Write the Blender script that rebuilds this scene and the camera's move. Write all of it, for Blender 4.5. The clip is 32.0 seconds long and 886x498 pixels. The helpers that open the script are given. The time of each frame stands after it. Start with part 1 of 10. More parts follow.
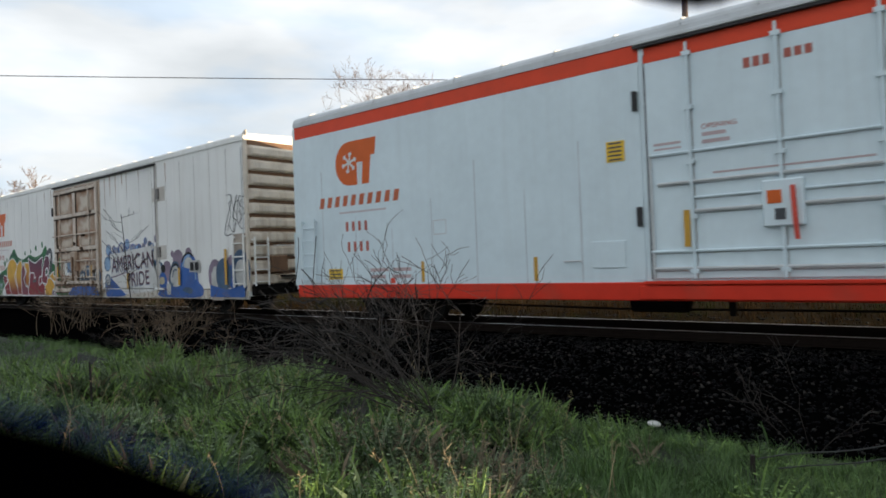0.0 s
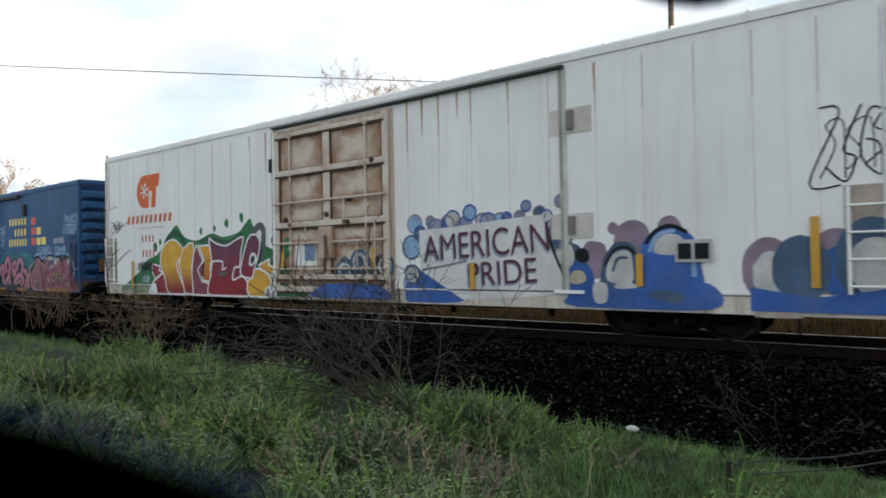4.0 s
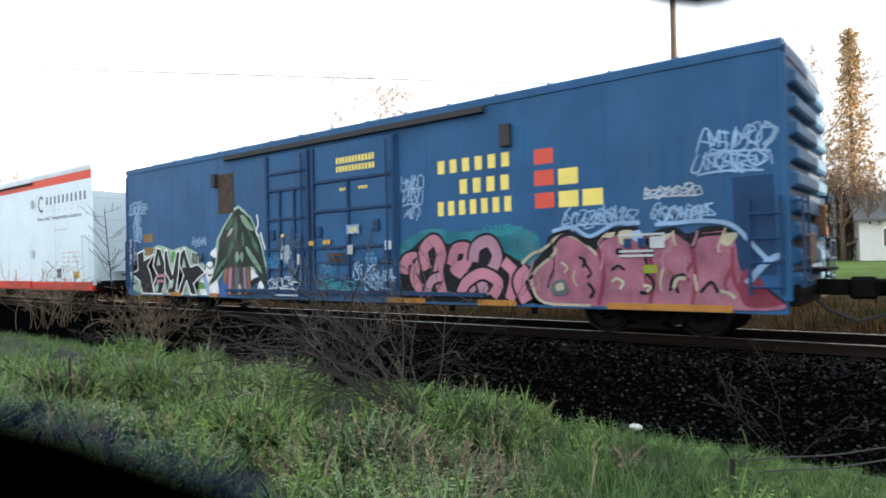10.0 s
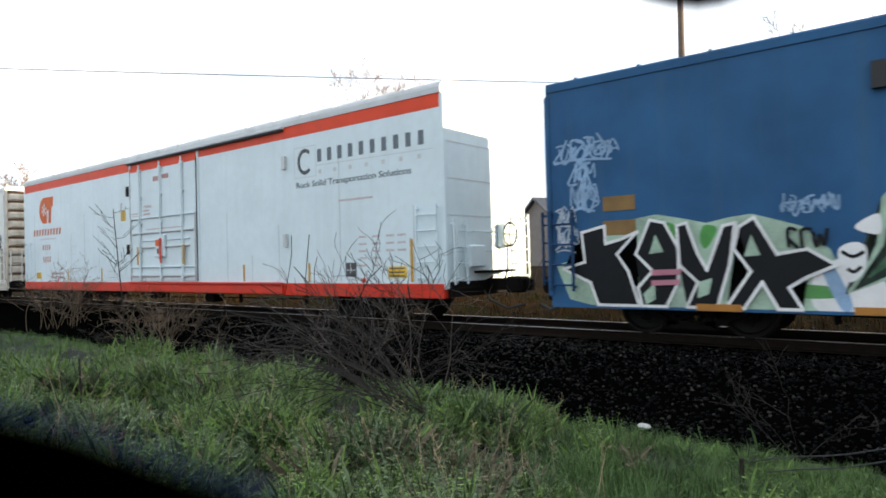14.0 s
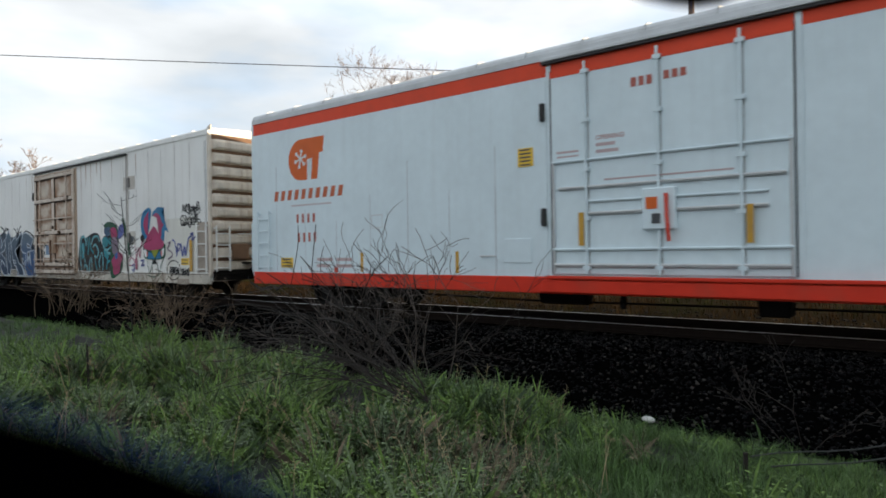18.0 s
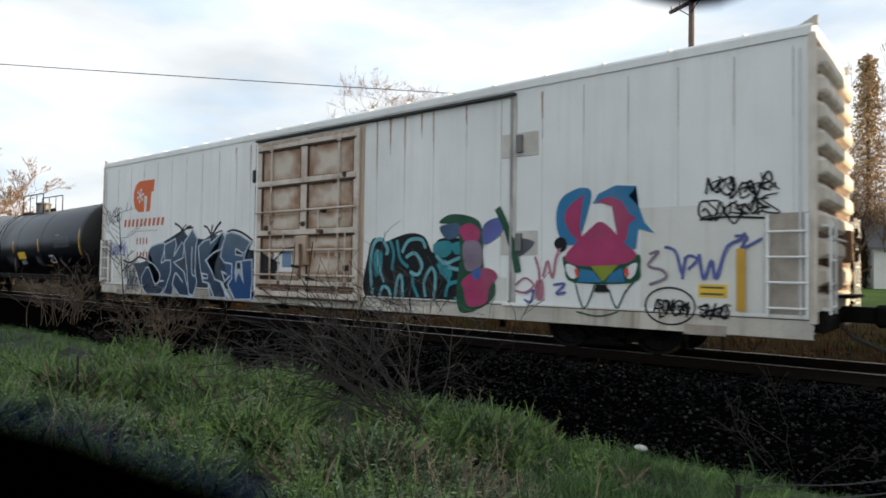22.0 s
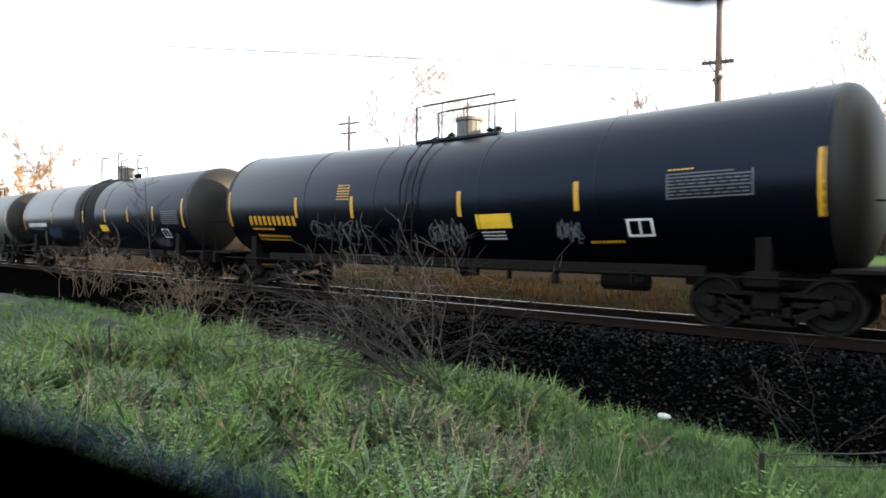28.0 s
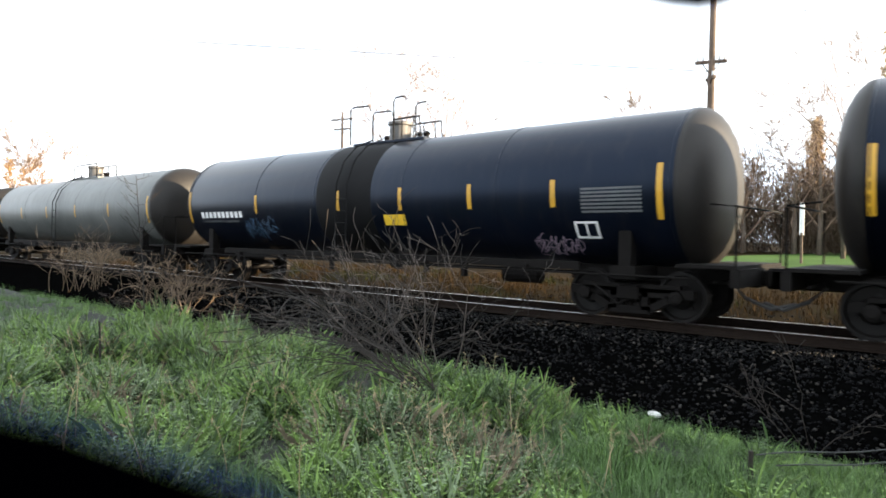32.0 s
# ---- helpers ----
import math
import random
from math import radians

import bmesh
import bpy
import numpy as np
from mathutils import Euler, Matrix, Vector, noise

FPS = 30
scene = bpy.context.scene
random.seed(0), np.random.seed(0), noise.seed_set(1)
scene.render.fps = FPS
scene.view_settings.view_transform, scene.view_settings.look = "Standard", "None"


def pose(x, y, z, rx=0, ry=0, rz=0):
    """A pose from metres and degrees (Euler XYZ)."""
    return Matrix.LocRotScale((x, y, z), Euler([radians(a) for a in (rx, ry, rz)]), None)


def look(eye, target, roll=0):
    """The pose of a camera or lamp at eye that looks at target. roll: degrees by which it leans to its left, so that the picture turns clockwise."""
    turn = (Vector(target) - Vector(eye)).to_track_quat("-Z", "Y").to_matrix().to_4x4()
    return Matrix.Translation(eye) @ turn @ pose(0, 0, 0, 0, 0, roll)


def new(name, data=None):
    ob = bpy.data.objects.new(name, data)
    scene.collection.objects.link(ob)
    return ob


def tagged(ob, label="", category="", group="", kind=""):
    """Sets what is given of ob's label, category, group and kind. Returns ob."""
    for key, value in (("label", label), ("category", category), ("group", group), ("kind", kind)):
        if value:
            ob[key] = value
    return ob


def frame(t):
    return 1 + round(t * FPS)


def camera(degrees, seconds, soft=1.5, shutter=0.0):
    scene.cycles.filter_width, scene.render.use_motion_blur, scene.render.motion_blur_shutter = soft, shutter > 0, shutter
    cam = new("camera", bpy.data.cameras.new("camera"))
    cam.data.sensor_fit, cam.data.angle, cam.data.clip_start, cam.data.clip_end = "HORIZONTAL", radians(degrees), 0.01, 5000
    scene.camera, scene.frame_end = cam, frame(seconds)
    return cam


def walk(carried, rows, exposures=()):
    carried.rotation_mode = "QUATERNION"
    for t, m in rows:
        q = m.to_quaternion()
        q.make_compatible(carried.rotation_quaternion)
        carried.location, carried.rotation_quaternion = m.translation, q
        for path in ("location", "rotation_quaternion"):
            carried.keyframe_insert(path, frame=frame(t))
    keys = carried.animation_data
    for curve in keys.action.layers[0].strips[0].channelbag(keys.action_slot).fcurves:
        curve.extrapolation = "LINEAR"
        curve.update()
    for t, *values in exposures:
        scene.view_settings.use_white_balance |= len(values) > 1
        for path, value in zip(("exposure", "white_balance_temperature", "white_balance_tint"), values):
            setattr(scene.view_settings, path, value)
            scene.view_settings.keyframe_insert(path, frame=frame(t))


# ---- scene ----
# World: x runs along the track in the train's direction, y across it away from the eye, z up; the rail head is z = 0.
EYE = 1.47
FOV = 67.88
cam = camera(FOV, 32.0, soft=1.7, shutter=0.35)
# seconds, yaw, pitch, roll of the hand-held camera
TURNS = [
    (0.0, 39.30, 0.81, 2.29),
    (0.5, 39.18, 0.91, 2.11),
    (1.0, 39.26, 0.95, 1.87),
    (1.5, 39.11, 0.98, 1.28),
    (2.0, 38.91, 0.87, 0.87),
    (2.5, 38.10, 0.63, 1.10),
    (4.5, 37.84, 0.96, 1.08),
    (5.0, 38.33, 0.89, 1.41),
    (5.5, 38.19, 0.96, 1.51),
    (6.0, 38.12, 0.96, 1.52),
    (6.5, 38.15, 0.91, 1.68),
    (7.0, 37.94, 1.08, 1.43),
    (7.5, 37.98, 1.15, 1.42),
    (8.0, 37.80, 1.21, 1.21),
    (8.5, 37.80, 1.18, 1.29),
    (9.0, 37.50, 0.87, 1.10),
    (9.5, 37.68, 0.83, 1.23),
    (10.0, 38.08, 0.83, 1.35),
    (10.5, 38.29, 0.72, 1.51),
    (11.0, 38.53, 0.39, 1.43),
    (11.5, 38.60, 0.24, 1.39),
    (12.0, 38.10, 0.18, 1.23),
    (12.5, 38.37, 0.27, 1.23),
    (13.0, 38.47, 0.84, 1.30),
    (13.5, 38.60, 0.81, 1.66),
    (14.0, 38.70, 0.80, 1.49),
    (14.5, 38.92, 0.62, 1.44),
    (15.0, 39.22, 0.57, 1.32),
    (15.5, 39.26, 0.46, 1.45),
    (17.5, 38.96, 0.23, 1.04),
    (18.0, 39.24, 0.03, 0.88),
    (18.5, 37.69, -0.03, -1.19),
    (19.0, 39.33, 2.09, -0.61),
    (19.5, 38.43, 2.31, -0.36),
    (20.0, 38.91, 2.17, -0.66),
    (20.5, 38.86, 1.83, -0.79),
    (21.0, 38.49, 1.95, -0.81),
    (21.5, 38.55, 1.91, -0.73),
    (22.0, 38.91, 1.88, -0.80),
    (22.5, 38.80, 1.71, -0.63),
    (23.0, 39.39, 1.52, -0.67),
    (23.5, 38.95, 1.34, -0.75),
    (24.0, 39.36, 1.09, -0.68),
    (24.5, 39.61, 0.80, -0.76),
    (25.0, 39.65, 0.62, -0.61),
    (25.5, 40.04, 0.46, -0.74),
    (26.0, 41.22, 0.65, -0.57),
    (26.5, 41.90, -0.10, 0.00),
    (28.5, 40.69, -0.79, -0.52),
    (29.0, 40.80, -0.65, -0.51),
    (29.5, 40.50, -0.15, -0.31),
    (30.0, 40.53, -0.21, -0.39),
    (30.5, 40.50, -0.26, -0.45),
    (31.0, 40.52, -0.33, -0.67),
    (31.5, 40.24, -0.66, -0.65),
    (32.0, 40.22, -0.99, -0.88),
]


def eye_pose(yaw, pitch, roll):
    return pose(0, 0, EYE, 90 + pitch, roll, yaw)


CAM_ROWS = [(t, eye_pose(a, b, c)) for t, a, b, c in TURNS]
# seconds and exposure in stops
EXPOSURES = [(0, 0.70), (2.5, 0.88), (4.5, 1.05), (6, 1.25), (8, 1.45), (10, 1.9), (12.8, 2.2), (13.3, 2.0), (14, 1.35), (15, 0.82), (18, 0.75),
             (22, 0.83), (23, 0.98), (24, 1.12), (25, 1.24), (26, 1.38), (28.5, 2.05), (32, 2.15)]
walk(cam, CAM_ROWS, EXPOSURES)
# seconds and metres that the train has gone
RUN = [
    (0.0, -0.00), (0.5, 1.95), (1.0, 3.88), (1.5, 5.86), (2.0, 7.86), (2.5, 9.81),
    (4.5, 17.55), (5.0, 19.49), (5.5, 21.45), (6.0, 23.42), (6.5, 25.40), (7.0, 27.38),
    (7.5, 29.35), (8.0, 31.31), (8.5, 33.29), (9.0, 35.25), (9.5, 37.22), (10.0, 39.21),
    (10.5, 41.19), (11.0, 43.18), (11.5, 45.16), (12.0, 47.16), (12.5, 49.16), (13.0, 51.16),
    (13.5, 53.17), (14.0, 55.22), (14.5, 57.24), (15.0, 59.26), (15.5, 61.27), (17.5, 69.40),
    (18.0, 71.44), (18.5, 73.50), (19.0, 75.53), (19.5, 77.56), (20.0, 79.62), (20.5, 81.67),
    (21.0, 83.72), (21.5, 85.73), (22.0, 87.70), (22.5, 89.73), (23.0, 91.80), (23.5, 93.92),
    (24.0, 96.01), (24.5, 98.08), (25.0, 100.19), (25.5, 102.28), (26.0, 104.35), (26.5, 106.44),
    (28.5, 114.83), (29.0, 116.93), (29.5, 119.04), (30.0, 121.15), (30.5, 123.26), (31.0, 125.35),
    (31.5, 127.45), (32.0, 129.57),
]

# ---- light ----
SUN_AZ, SUN_EL = 31.0, 9.0          # degrees from +x towards +y, and above the horizon
world = bpy.data.worlds.new("sky")
scene.world = world
world.use_nodes = True
wn, wl = world.node_tree.nodes, world.node_tree.links
sky = wn.new("ShaderNodeTexSky")
sky.sky_type = "NISHITA"
sky.sun_disc = False
sky.sun_elevation = radians(SUN_EL)
sky.sun_rotation = radians(90.0 - SUN_AZ)
sky.air_density, sky.dust_density, sky.ozone_density = 1.0, 1.5, 1.0
wtc = wn.new("ShaderNodeTexCoord")
wmap = wn.new("ShaderNodeMapping")
wmap.inputs["Scale"].default_value = (1.6, 1.6, 5.0)
wl.new(wtc.outputs["Generated"], wmap.inputs["Vector"])
wnoise = wn.new("ShaderNodeTexNoise")
wnoise.inputs["Scale"].default_value = 1.5
wnoise.inputs["Detail"].default_value = 6.0
wl.new(wmap.outputs["Vector"], wnoise.inputs["Vector"])
wramp = wn.new("ShaderNodeMapRange")
wramp.inputs["From Min"].default_value, wramp.inputs["From Max"].default_value = 0.38, 0.62
wramp.inputs["To Min"].default_value, wramp.inputs["To Max"].default_value = 0.70, 1.0
wl.new(wnoise.outputs["Fac"], wramp.inputs["Value"])
wmix = wn.new("ShaderNodeMix")
wmix.data_type = "RGBA"
wl.new(wramp.outputs["Result"], wmix.inputs["Factor"])
wl.new(sky.outputs["Color"], wmix.inputs["A"])
wn2 = wn.new("ShaderNodeTexNoise")
wn2.inputs["Scale"].default_value, wn2.inputs["Detail"].default_value = 2.2, 4.0
wl.new(wmap.outputs["Vector"], wn2.inputs["Vector"])
wr2 = wn.new("ShaderNodeMapRange")
wr2.inputs["From Min"].default_value, wr2.inputs["From Max"].default_value = 0.42, 0.58
wl.new(wn2.outputs["Fac"], wr2.inputs["Value"])
wcl = wn.new("ShaderNodeMix")
wcl.data_type = "RGBA"
wl.new(wr2.outputs["Result"], wcl.inputs["Factor"])
wcl.inputs["A"].default_value = (8.9, 10.4, 12.1, 1)      # thin blue haze
wcl.inputs["B"].default_value = (11.2, 11.6, 11.9, 1)    # bright thin cloud
wl.new(wcl.outputs["Result"], wmix.inputs["B"])
wbg = wn["Background"]
wbg.inputs["Strength"].default_value = 0.055
wl.new(wmix.outputs["Result"], wbg.inputs["Color"])

sun_data = bpy.data.lights.new("sun", "SUN")
sun_data.energy, sun_data.angle, sun_data.color = 5.0, radians(0.6), (1.0, 0.79, 0.53)
sun = new("sun", sun_data)
sd_ = Vector((math.cos(radians(SUN_AZ)) * math.cos(radians(SUN_EL)), math.sin(radians(SUN_AZ)) * math.cos(radians(SUN_EL)), math.sin(radians(SUN_EL))))
sun.matrix_world = look(sd_ * 100, (0, 0, 0))


# ---- materials ----
MATS = {}


def panel_paint(name, base, stain):
    """Cream door paint that rusted inward from the rims of each panel, in an uneven cloudy border."""
    m = mat(name, base, 0.65, vary=0.14, scale=1.4, grime=0.35, grime_col=stain, bump=0.08)
    n, l = m.node_tree.nodes, m.node_tree.links
    b = n["Principled BSDF"]
    was = b.inputs["Base Color"].links[0].from_socket
    tc, sep = n.new("ShaderNodeTexCoord"), n.new("ShaderNodeSeparateXYZ")
    l.new(tc.outputs["Generated"], sep.inputs[0])
    ends = []
    for ax in ("X", "Z"):
        pp = n.new("ShaderNodeMath")
        pp.operation = "PINGPONG"
        pp.inputs[1].default_value = 0.5
        l.new(sep.outputs[ax], pp.inputs[0])
        ends.append(pp)
    mn = n.new("ShaderNodeMath")
    mn.operation = "MINIMUM"
    l.new(ends[0].outputs[0], mn.inputs[0])
    l.new(ends[1].outputs[0], mn.inputs[1])
    no = n.new("ShaderNodeTexNoise")
    no.inputs["Scale"].default_value, no.inputs["Detail"].default_value = 2.3, 6.0
    l.new(tc.outputs["Object"], no.inputs["Vector"])
    ad = n.new("ShaderNodeMath")
    ad.operation = "MULTIPLY_ADD"
    ad.inputs[1].default_value = 0.75
    l.new(no.outputs["Fac"], ad.inputs[0])
    l.new(mn.outputs[0], ad.inputs[2])
    mr = n.new("ShaderNodeMapRange")
    mr.inputs["From Min"].default_value, mr.inputs["From Max"].default_value = 0.36, 0.74
    mr.inputs["To Min"].default_value, mr.inputs["To Max"].default_value = 0.95, 0.0
    l.new(ad.outputs[0], mr.inputs["Value"])
    mx = n.new("ShaderNodeMix")
    mx.data_type = "RGBA"
    l.new(mr.outputs["Result"], mx.inputs["Factor"])
    l.new(was, mx.inputs["A"])
    mx.inputs["B"].default_value = (*stain, 1)
    l.new(mx.outputs["Result"], b.inputs["Base Color"])
    return m


def mat(name, base, rough=0.6, metal=0.0, vary=0.12, scale=3.0, grime=0.0, grime_col=(0.12, 0.09, 0.06), streak=0.0, bump=0.1, fine=60.0, spec=0.5,
        island=0.0, rand=0.0, alpha=None):
    """Procedural surface: base colour with broad and fine variation, grime in patches or running streaks, and fine relief."""
    if name in MATS:
        return MATS[name]
    m = bpy.data.materials.new(name)
    m.use_nodes = True
    n, l = m.node_tree.nodes, m.node_tree.links
    b = n["Principled BSDF"]
    b.inputs["Roughness"].default_value, b.inputs["Metallic"].default_value = rough, metal
    b.inputs["Specular IOR Level"].default_value = spec
    tc = n.new("ShaderNodeTexCoord")
    n1 = n.new("ShaderNodeTexNoise")
    n1.inputs["Scale"].default_value, n1.inputs["Detail"].default_value = scale, 5.0
    l.new(tc.outputs["Object"], n1.inputs["Vector"])
    n2 = n.new("ShaderNodeTexNoise")
    n2.inputs["Scale"].default_value, n2.inputs["Detail"].default_value = fine, 3.0
    l.new(tc.outputs["Object"], n2.inputs["Vector"])
    add = n.new("ShaderNodeMath")
    add.operation = "MULTIPLY_ADD"
    add.inputs[1].default_value = 0.65
    l.new(n1.outputs["Fac"], add.inputs[0])
    sc = n.new("ShaderNodeMath")
    sc.operation = "MULTIPLY"
    sc.inputs[1].default_value = 0.35
    l.new(n2.outputs["Fac"], sc.inputs[0])
    l.new(sc.outputs[0], add.inputs[2])
    last = add.outputs[0]
    if island or rand:
        g = n.new("ShaderNodeNewGeometry" if island else "ShaderNodeObjectInfo")
        mr = n.new("ShaderNodeMath")
        mr.operation = "MULTIPLY_ADD"
        mr.inputs[1].default_value = (island or rand)
        l.new(g.outputs["Random Per Island" if island else "Random"], mr.inputs[0])
        l.new(last, mr.inputs[2])
        last = mr.outputs[0]
    rg = n.new("ShaderNodeMapRange")
    rg.inputs["From Min"].default_value, rg.inputs["From Max"].default_value = 0.3, 0.7 + (island or rand)
    rg.inputs["To Min"].default_value, rg.inputs["To Max"].default_value = 0.0, 1.0
    l.new(last, rg.inputs["Value"])
    mix = n.new("ShaderNodeMix")
    mix.data_type = "RGBA"
    mix.inputs["A"].default_value = (*[c * (1 - vary) for c in base], 1)
    mix.inputs["B"].default_value = (*[min(1.0, c * (1 + vary)) for c in base], 1)
    l.new(rg.outputs["Result"], mix.inputs["Factor"])
    col = mix.outputs["Result"]
    if grime or streak:
        mp = n.new("ShaderNodeMapping")
        mp.inputs["Scale"].default_value = (2.6, 2.6, 0.16) if streak else (0.7, 0.7, 0.7)
        l.new(tc.outputs["Object"], mp.inputs["Vector"])
        n3 = n.new("ShaderNodeTexNoise")
        n3.inputs["Scale"].default_value, n3.inputs["Detail"].default_value = 1.6, 6.0
        n3.inputs["Roughness"].default_value = 0.62
        l.new(mp.outputs["Vector"], n3.inputs["Vector"])
        r3 = n.new("ShaderNodeMapRange")
        r3.inputs["From Min"].default_value, r3.inputs["From Max"].default_value = 0.5, 0.78
        r3.inputs["To Max"].default_value = max(grime, streak)
        l.new(n3.outputs["Fac"], r3.inputs["Value"])
        mg = n.new("ShaderNodeMix")
        mg.data_type = "RGBA"
        l.new(r3.outputs["Result"], mg.inputs["Factor"])
        l.new(col, mg.inputs["A"])
        mg.inputs["B"].default_value = (*grime_col, 1)
        col = mg.outputs["Result"]
    l.new(col, b.inputs["Base Color"])
    if bump:
        bp = n.new("ShaderNodeBump")
        bp.inputs["Strength"].default_value, bp.inputs["Distance"].default_value = bump, 0.02
        l.new(add.outputs[0], bp.inputs["Height"])
        l.new(bp.outputs["Normal"], b.inputs["Normal"])
    MATS[name] = m
    return m


WHITE = mat("reefer white paint", (0.635, 0.735, 0.77), 0.42, vary=0.07, scale=0.9, streak=0.16, grime_col=(0.42, 0.44, 0.44), bump=0.16, fine=5.0)
PANELSEAM = mat("faint grey panel seam and bar shade", (0.46, 0.50, 0.52), 0.6, vary=0.3, scale=1.5, bump=0.03)
SEAM = mat("dark seam and rod shade", (0.30, 0.28, 0.26), 0.8, vary=0.5, scale=2.0, bump=0.05)
OLDWHITE = mat("weathered white paint", (0.765, 0.765, 0.735), 0.55, vary=0.13, scale=0.45, streak=0.26, grime_col=(0.45, 0.41, 0.34), bump=0.05)
SILLDIRT = mat("dirt-stained sill paint", (0.52, 0.48, 0.41), 0.7, vary=0.3, scale=1.5, streak=1.0, grime_col=(0.20, 0.13, 0.08), bump=0.08)
BUFFED = mat("dull cream cover-up paint", (0.66, 0.65, 0.59), 0.65, vary=0.12, scale=0.9, streak=0.45, grime_col=(0.40, 0.35, 0.27), bump=0.04)
LADDERBACK = mat("grey-brown stained steel", (0.34, 0.29, 0.24), 0.7, vary=0.35, scale=3, streak=0.8, grime_col=(0.14, 0.08, 0.05), bump=0.06)
FAINTSEAM = mat("faint dusty seam", (0.52, 0.50, 0.46), 0.8, vary=0.4, scale=1.5, bump=0.03)
DOORBAR = mat("stained door bar paint", (0.57, 0.49, 0.41), 0.6, vary=0.25, grime=1.0, grime_col=(0.23, 0.105, 0.045), bump=0.08)
DOORWHITE = mat("rust-stained door paint", (0.46, 0.35, 0.26), 0.65, vary=0.35, scale=1.1, streak=1.0, grime_col=(0.20, 0.085, 0.03), bump=0.1, rand=0.35)
ROOF = mat("galvanised roof", (0.55, 0.57, 0.58), 0.5, vary=0.08, grime=0.3, bump=0.05)
ORANGE = mat("orange-red stripe paint", (0.72, 0.065, 0.022), 0.5, spec=0.25, vary=0.08, grime=0.15, bump=0.03)
SILLRED = mat("orange-red sill paint", (0.60, 0.032, 0.012), 0.5, spec=0.25, vary=0.12, grime=0.3, bump=0.05)
LOGO = mat("orange logo paint", (0.62, 0.12, 0.022), 0.55, spec=0.25, vary=0.08, bump=0.02)
LETTER = mat("faded red lettering", (0.40, 0.10, 0.07), 0.55, vary=0.1, bump=0.02)
BLACKLET = mat("black lettering", (0.05, 0.055, 0.06), 0.5, vary=0.1, bump=0.02)
DARKGAP = mat("black rubber seal and track shade", (0.03, 0.03, 0.03), 0.8, bump=0.05)
STEEL = mat("galvanised rod", (0.55, 0.56, 0.56), 0.45, 0.3, vary=0.12, bump=0.05)
YELLOW = mat("yellow placard", (0.75, 0.47, 0.03), 0.5, vary=0.08, bump=0.02)
REFL = mat("yellow reflector strip", (0.52, 0.28, 0.02), 0.4, vary=0.15, grime=0.3, bump=0.02)
BLUE = mat("faded blue paint", (0.021, 0.088, 0.198), 0.55, spec=0.2, vary=0.30, scale=0.9, streak=0.4, grime_col=(0.06, 0.11, 0.165), bump=0.05)
BLUEDK = mat("dark blue frame paint", (0.010, 0.040, 0.105), 0.55, spec=0.2, vary=0.2, grime=0.3, grime_col=(0.05, 0.06, 0.075), bump=0.05)
GWYEL = mat("pale yellow lettering", (0.78, 0.62, 0.14), 0.55, vary=0.08, bump=0.02)
GWRED = mat("red square paint", (0.60, 0.06, 0.03), 0.5, vary=0.1, bump=0.02)
TANK = mat("black tank paint", (0.0009, 0.0014, 0.0034), 0.30, spec=0.26, vary=0.25, scale=1.0, streak=0.35, grime_col=(0.004, 0.004, 0.005), bump=0.04)
TANKGREY = mat("dusty grey-black tank paint", (0.003, 0.0045, 0.009), 0.30, spec=0.26, vary=0.25, scale=1.0, streak=0.4, grime_col=(0.02, 0.018, 0.017), bump=0.04)
HEADDUST = mat("dusty tank head paint", (0.012, 0.0105, 0.0095), 0.5, spec=0.25, vary=0.3, scale=1.2, grime=0.5, grime_col=(0.024, 0.019, 0.014), bump=0.04)
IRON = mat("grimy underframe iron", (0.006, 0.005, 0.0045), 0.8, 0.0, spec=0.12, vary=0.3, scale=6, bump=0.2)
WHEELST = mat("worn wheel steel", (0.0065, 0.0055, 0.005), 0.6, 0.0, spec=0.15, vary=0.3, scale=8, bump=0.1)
RAILTOP = mat("polished rail steel", (0.45, 0.43, 0.42), 0.3, 0.9, vary=0.15, bump=0.03)
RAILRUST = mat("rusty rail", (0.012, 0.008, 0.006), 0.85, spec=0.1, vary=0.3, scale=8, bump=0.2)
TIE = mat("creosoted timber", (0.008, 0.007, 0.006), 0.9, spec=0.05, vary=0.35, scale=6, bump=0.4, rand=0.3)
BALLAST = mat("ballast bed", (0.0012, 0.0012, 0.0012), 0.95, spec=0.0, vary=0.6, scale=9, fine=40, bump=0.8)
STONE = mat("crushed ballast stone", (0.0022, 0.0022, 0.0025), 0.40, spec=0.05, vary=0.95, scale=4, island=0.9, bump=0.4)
LIGHTSTONE = mat("pale chipped ballast stone", (0.019, 0.016, 0.0135), 0.5, spec=0.25, vary=0.9, scale=4, island=0.6, bump=0.4)
PALESTONE = mat("pale stone", (0.55, 0.54, 0.52), 0.8, vary=0.1, bump=0.3)
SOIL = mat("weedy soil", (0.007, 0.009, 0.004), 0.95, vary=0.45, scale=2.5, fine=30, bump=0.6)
GRASS = mat("spring grass", (0.060, 0.114, 0.030), 0.5, spec=0.3, vary=0.8, scale=1.6, island=0.6, bump=0.0)
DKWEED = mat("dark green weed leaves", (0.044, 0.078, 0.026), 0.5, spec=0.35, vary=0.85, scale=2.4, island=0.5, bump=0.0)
YGRASS = mat("yellow-green grass", (0.130, 0.212, 0.055), 0.5, spec=0.3, vary=0.75, scale=1.6, island=0.6, bump=0.0)
WEED = mat("grey-green weeds", (0.140, 0.185, 0.100), 0.55, spec=0.35, vary=0.85, scale=2.4, island=0.7, bump=0.0)
BRIGHTWEED = mat("fresh green weed leaves", (0.128, 0.205, 0.050), 0.5, spec=0.35, vary=0.85, scale=2.4, island=0.7, bump=0.0)
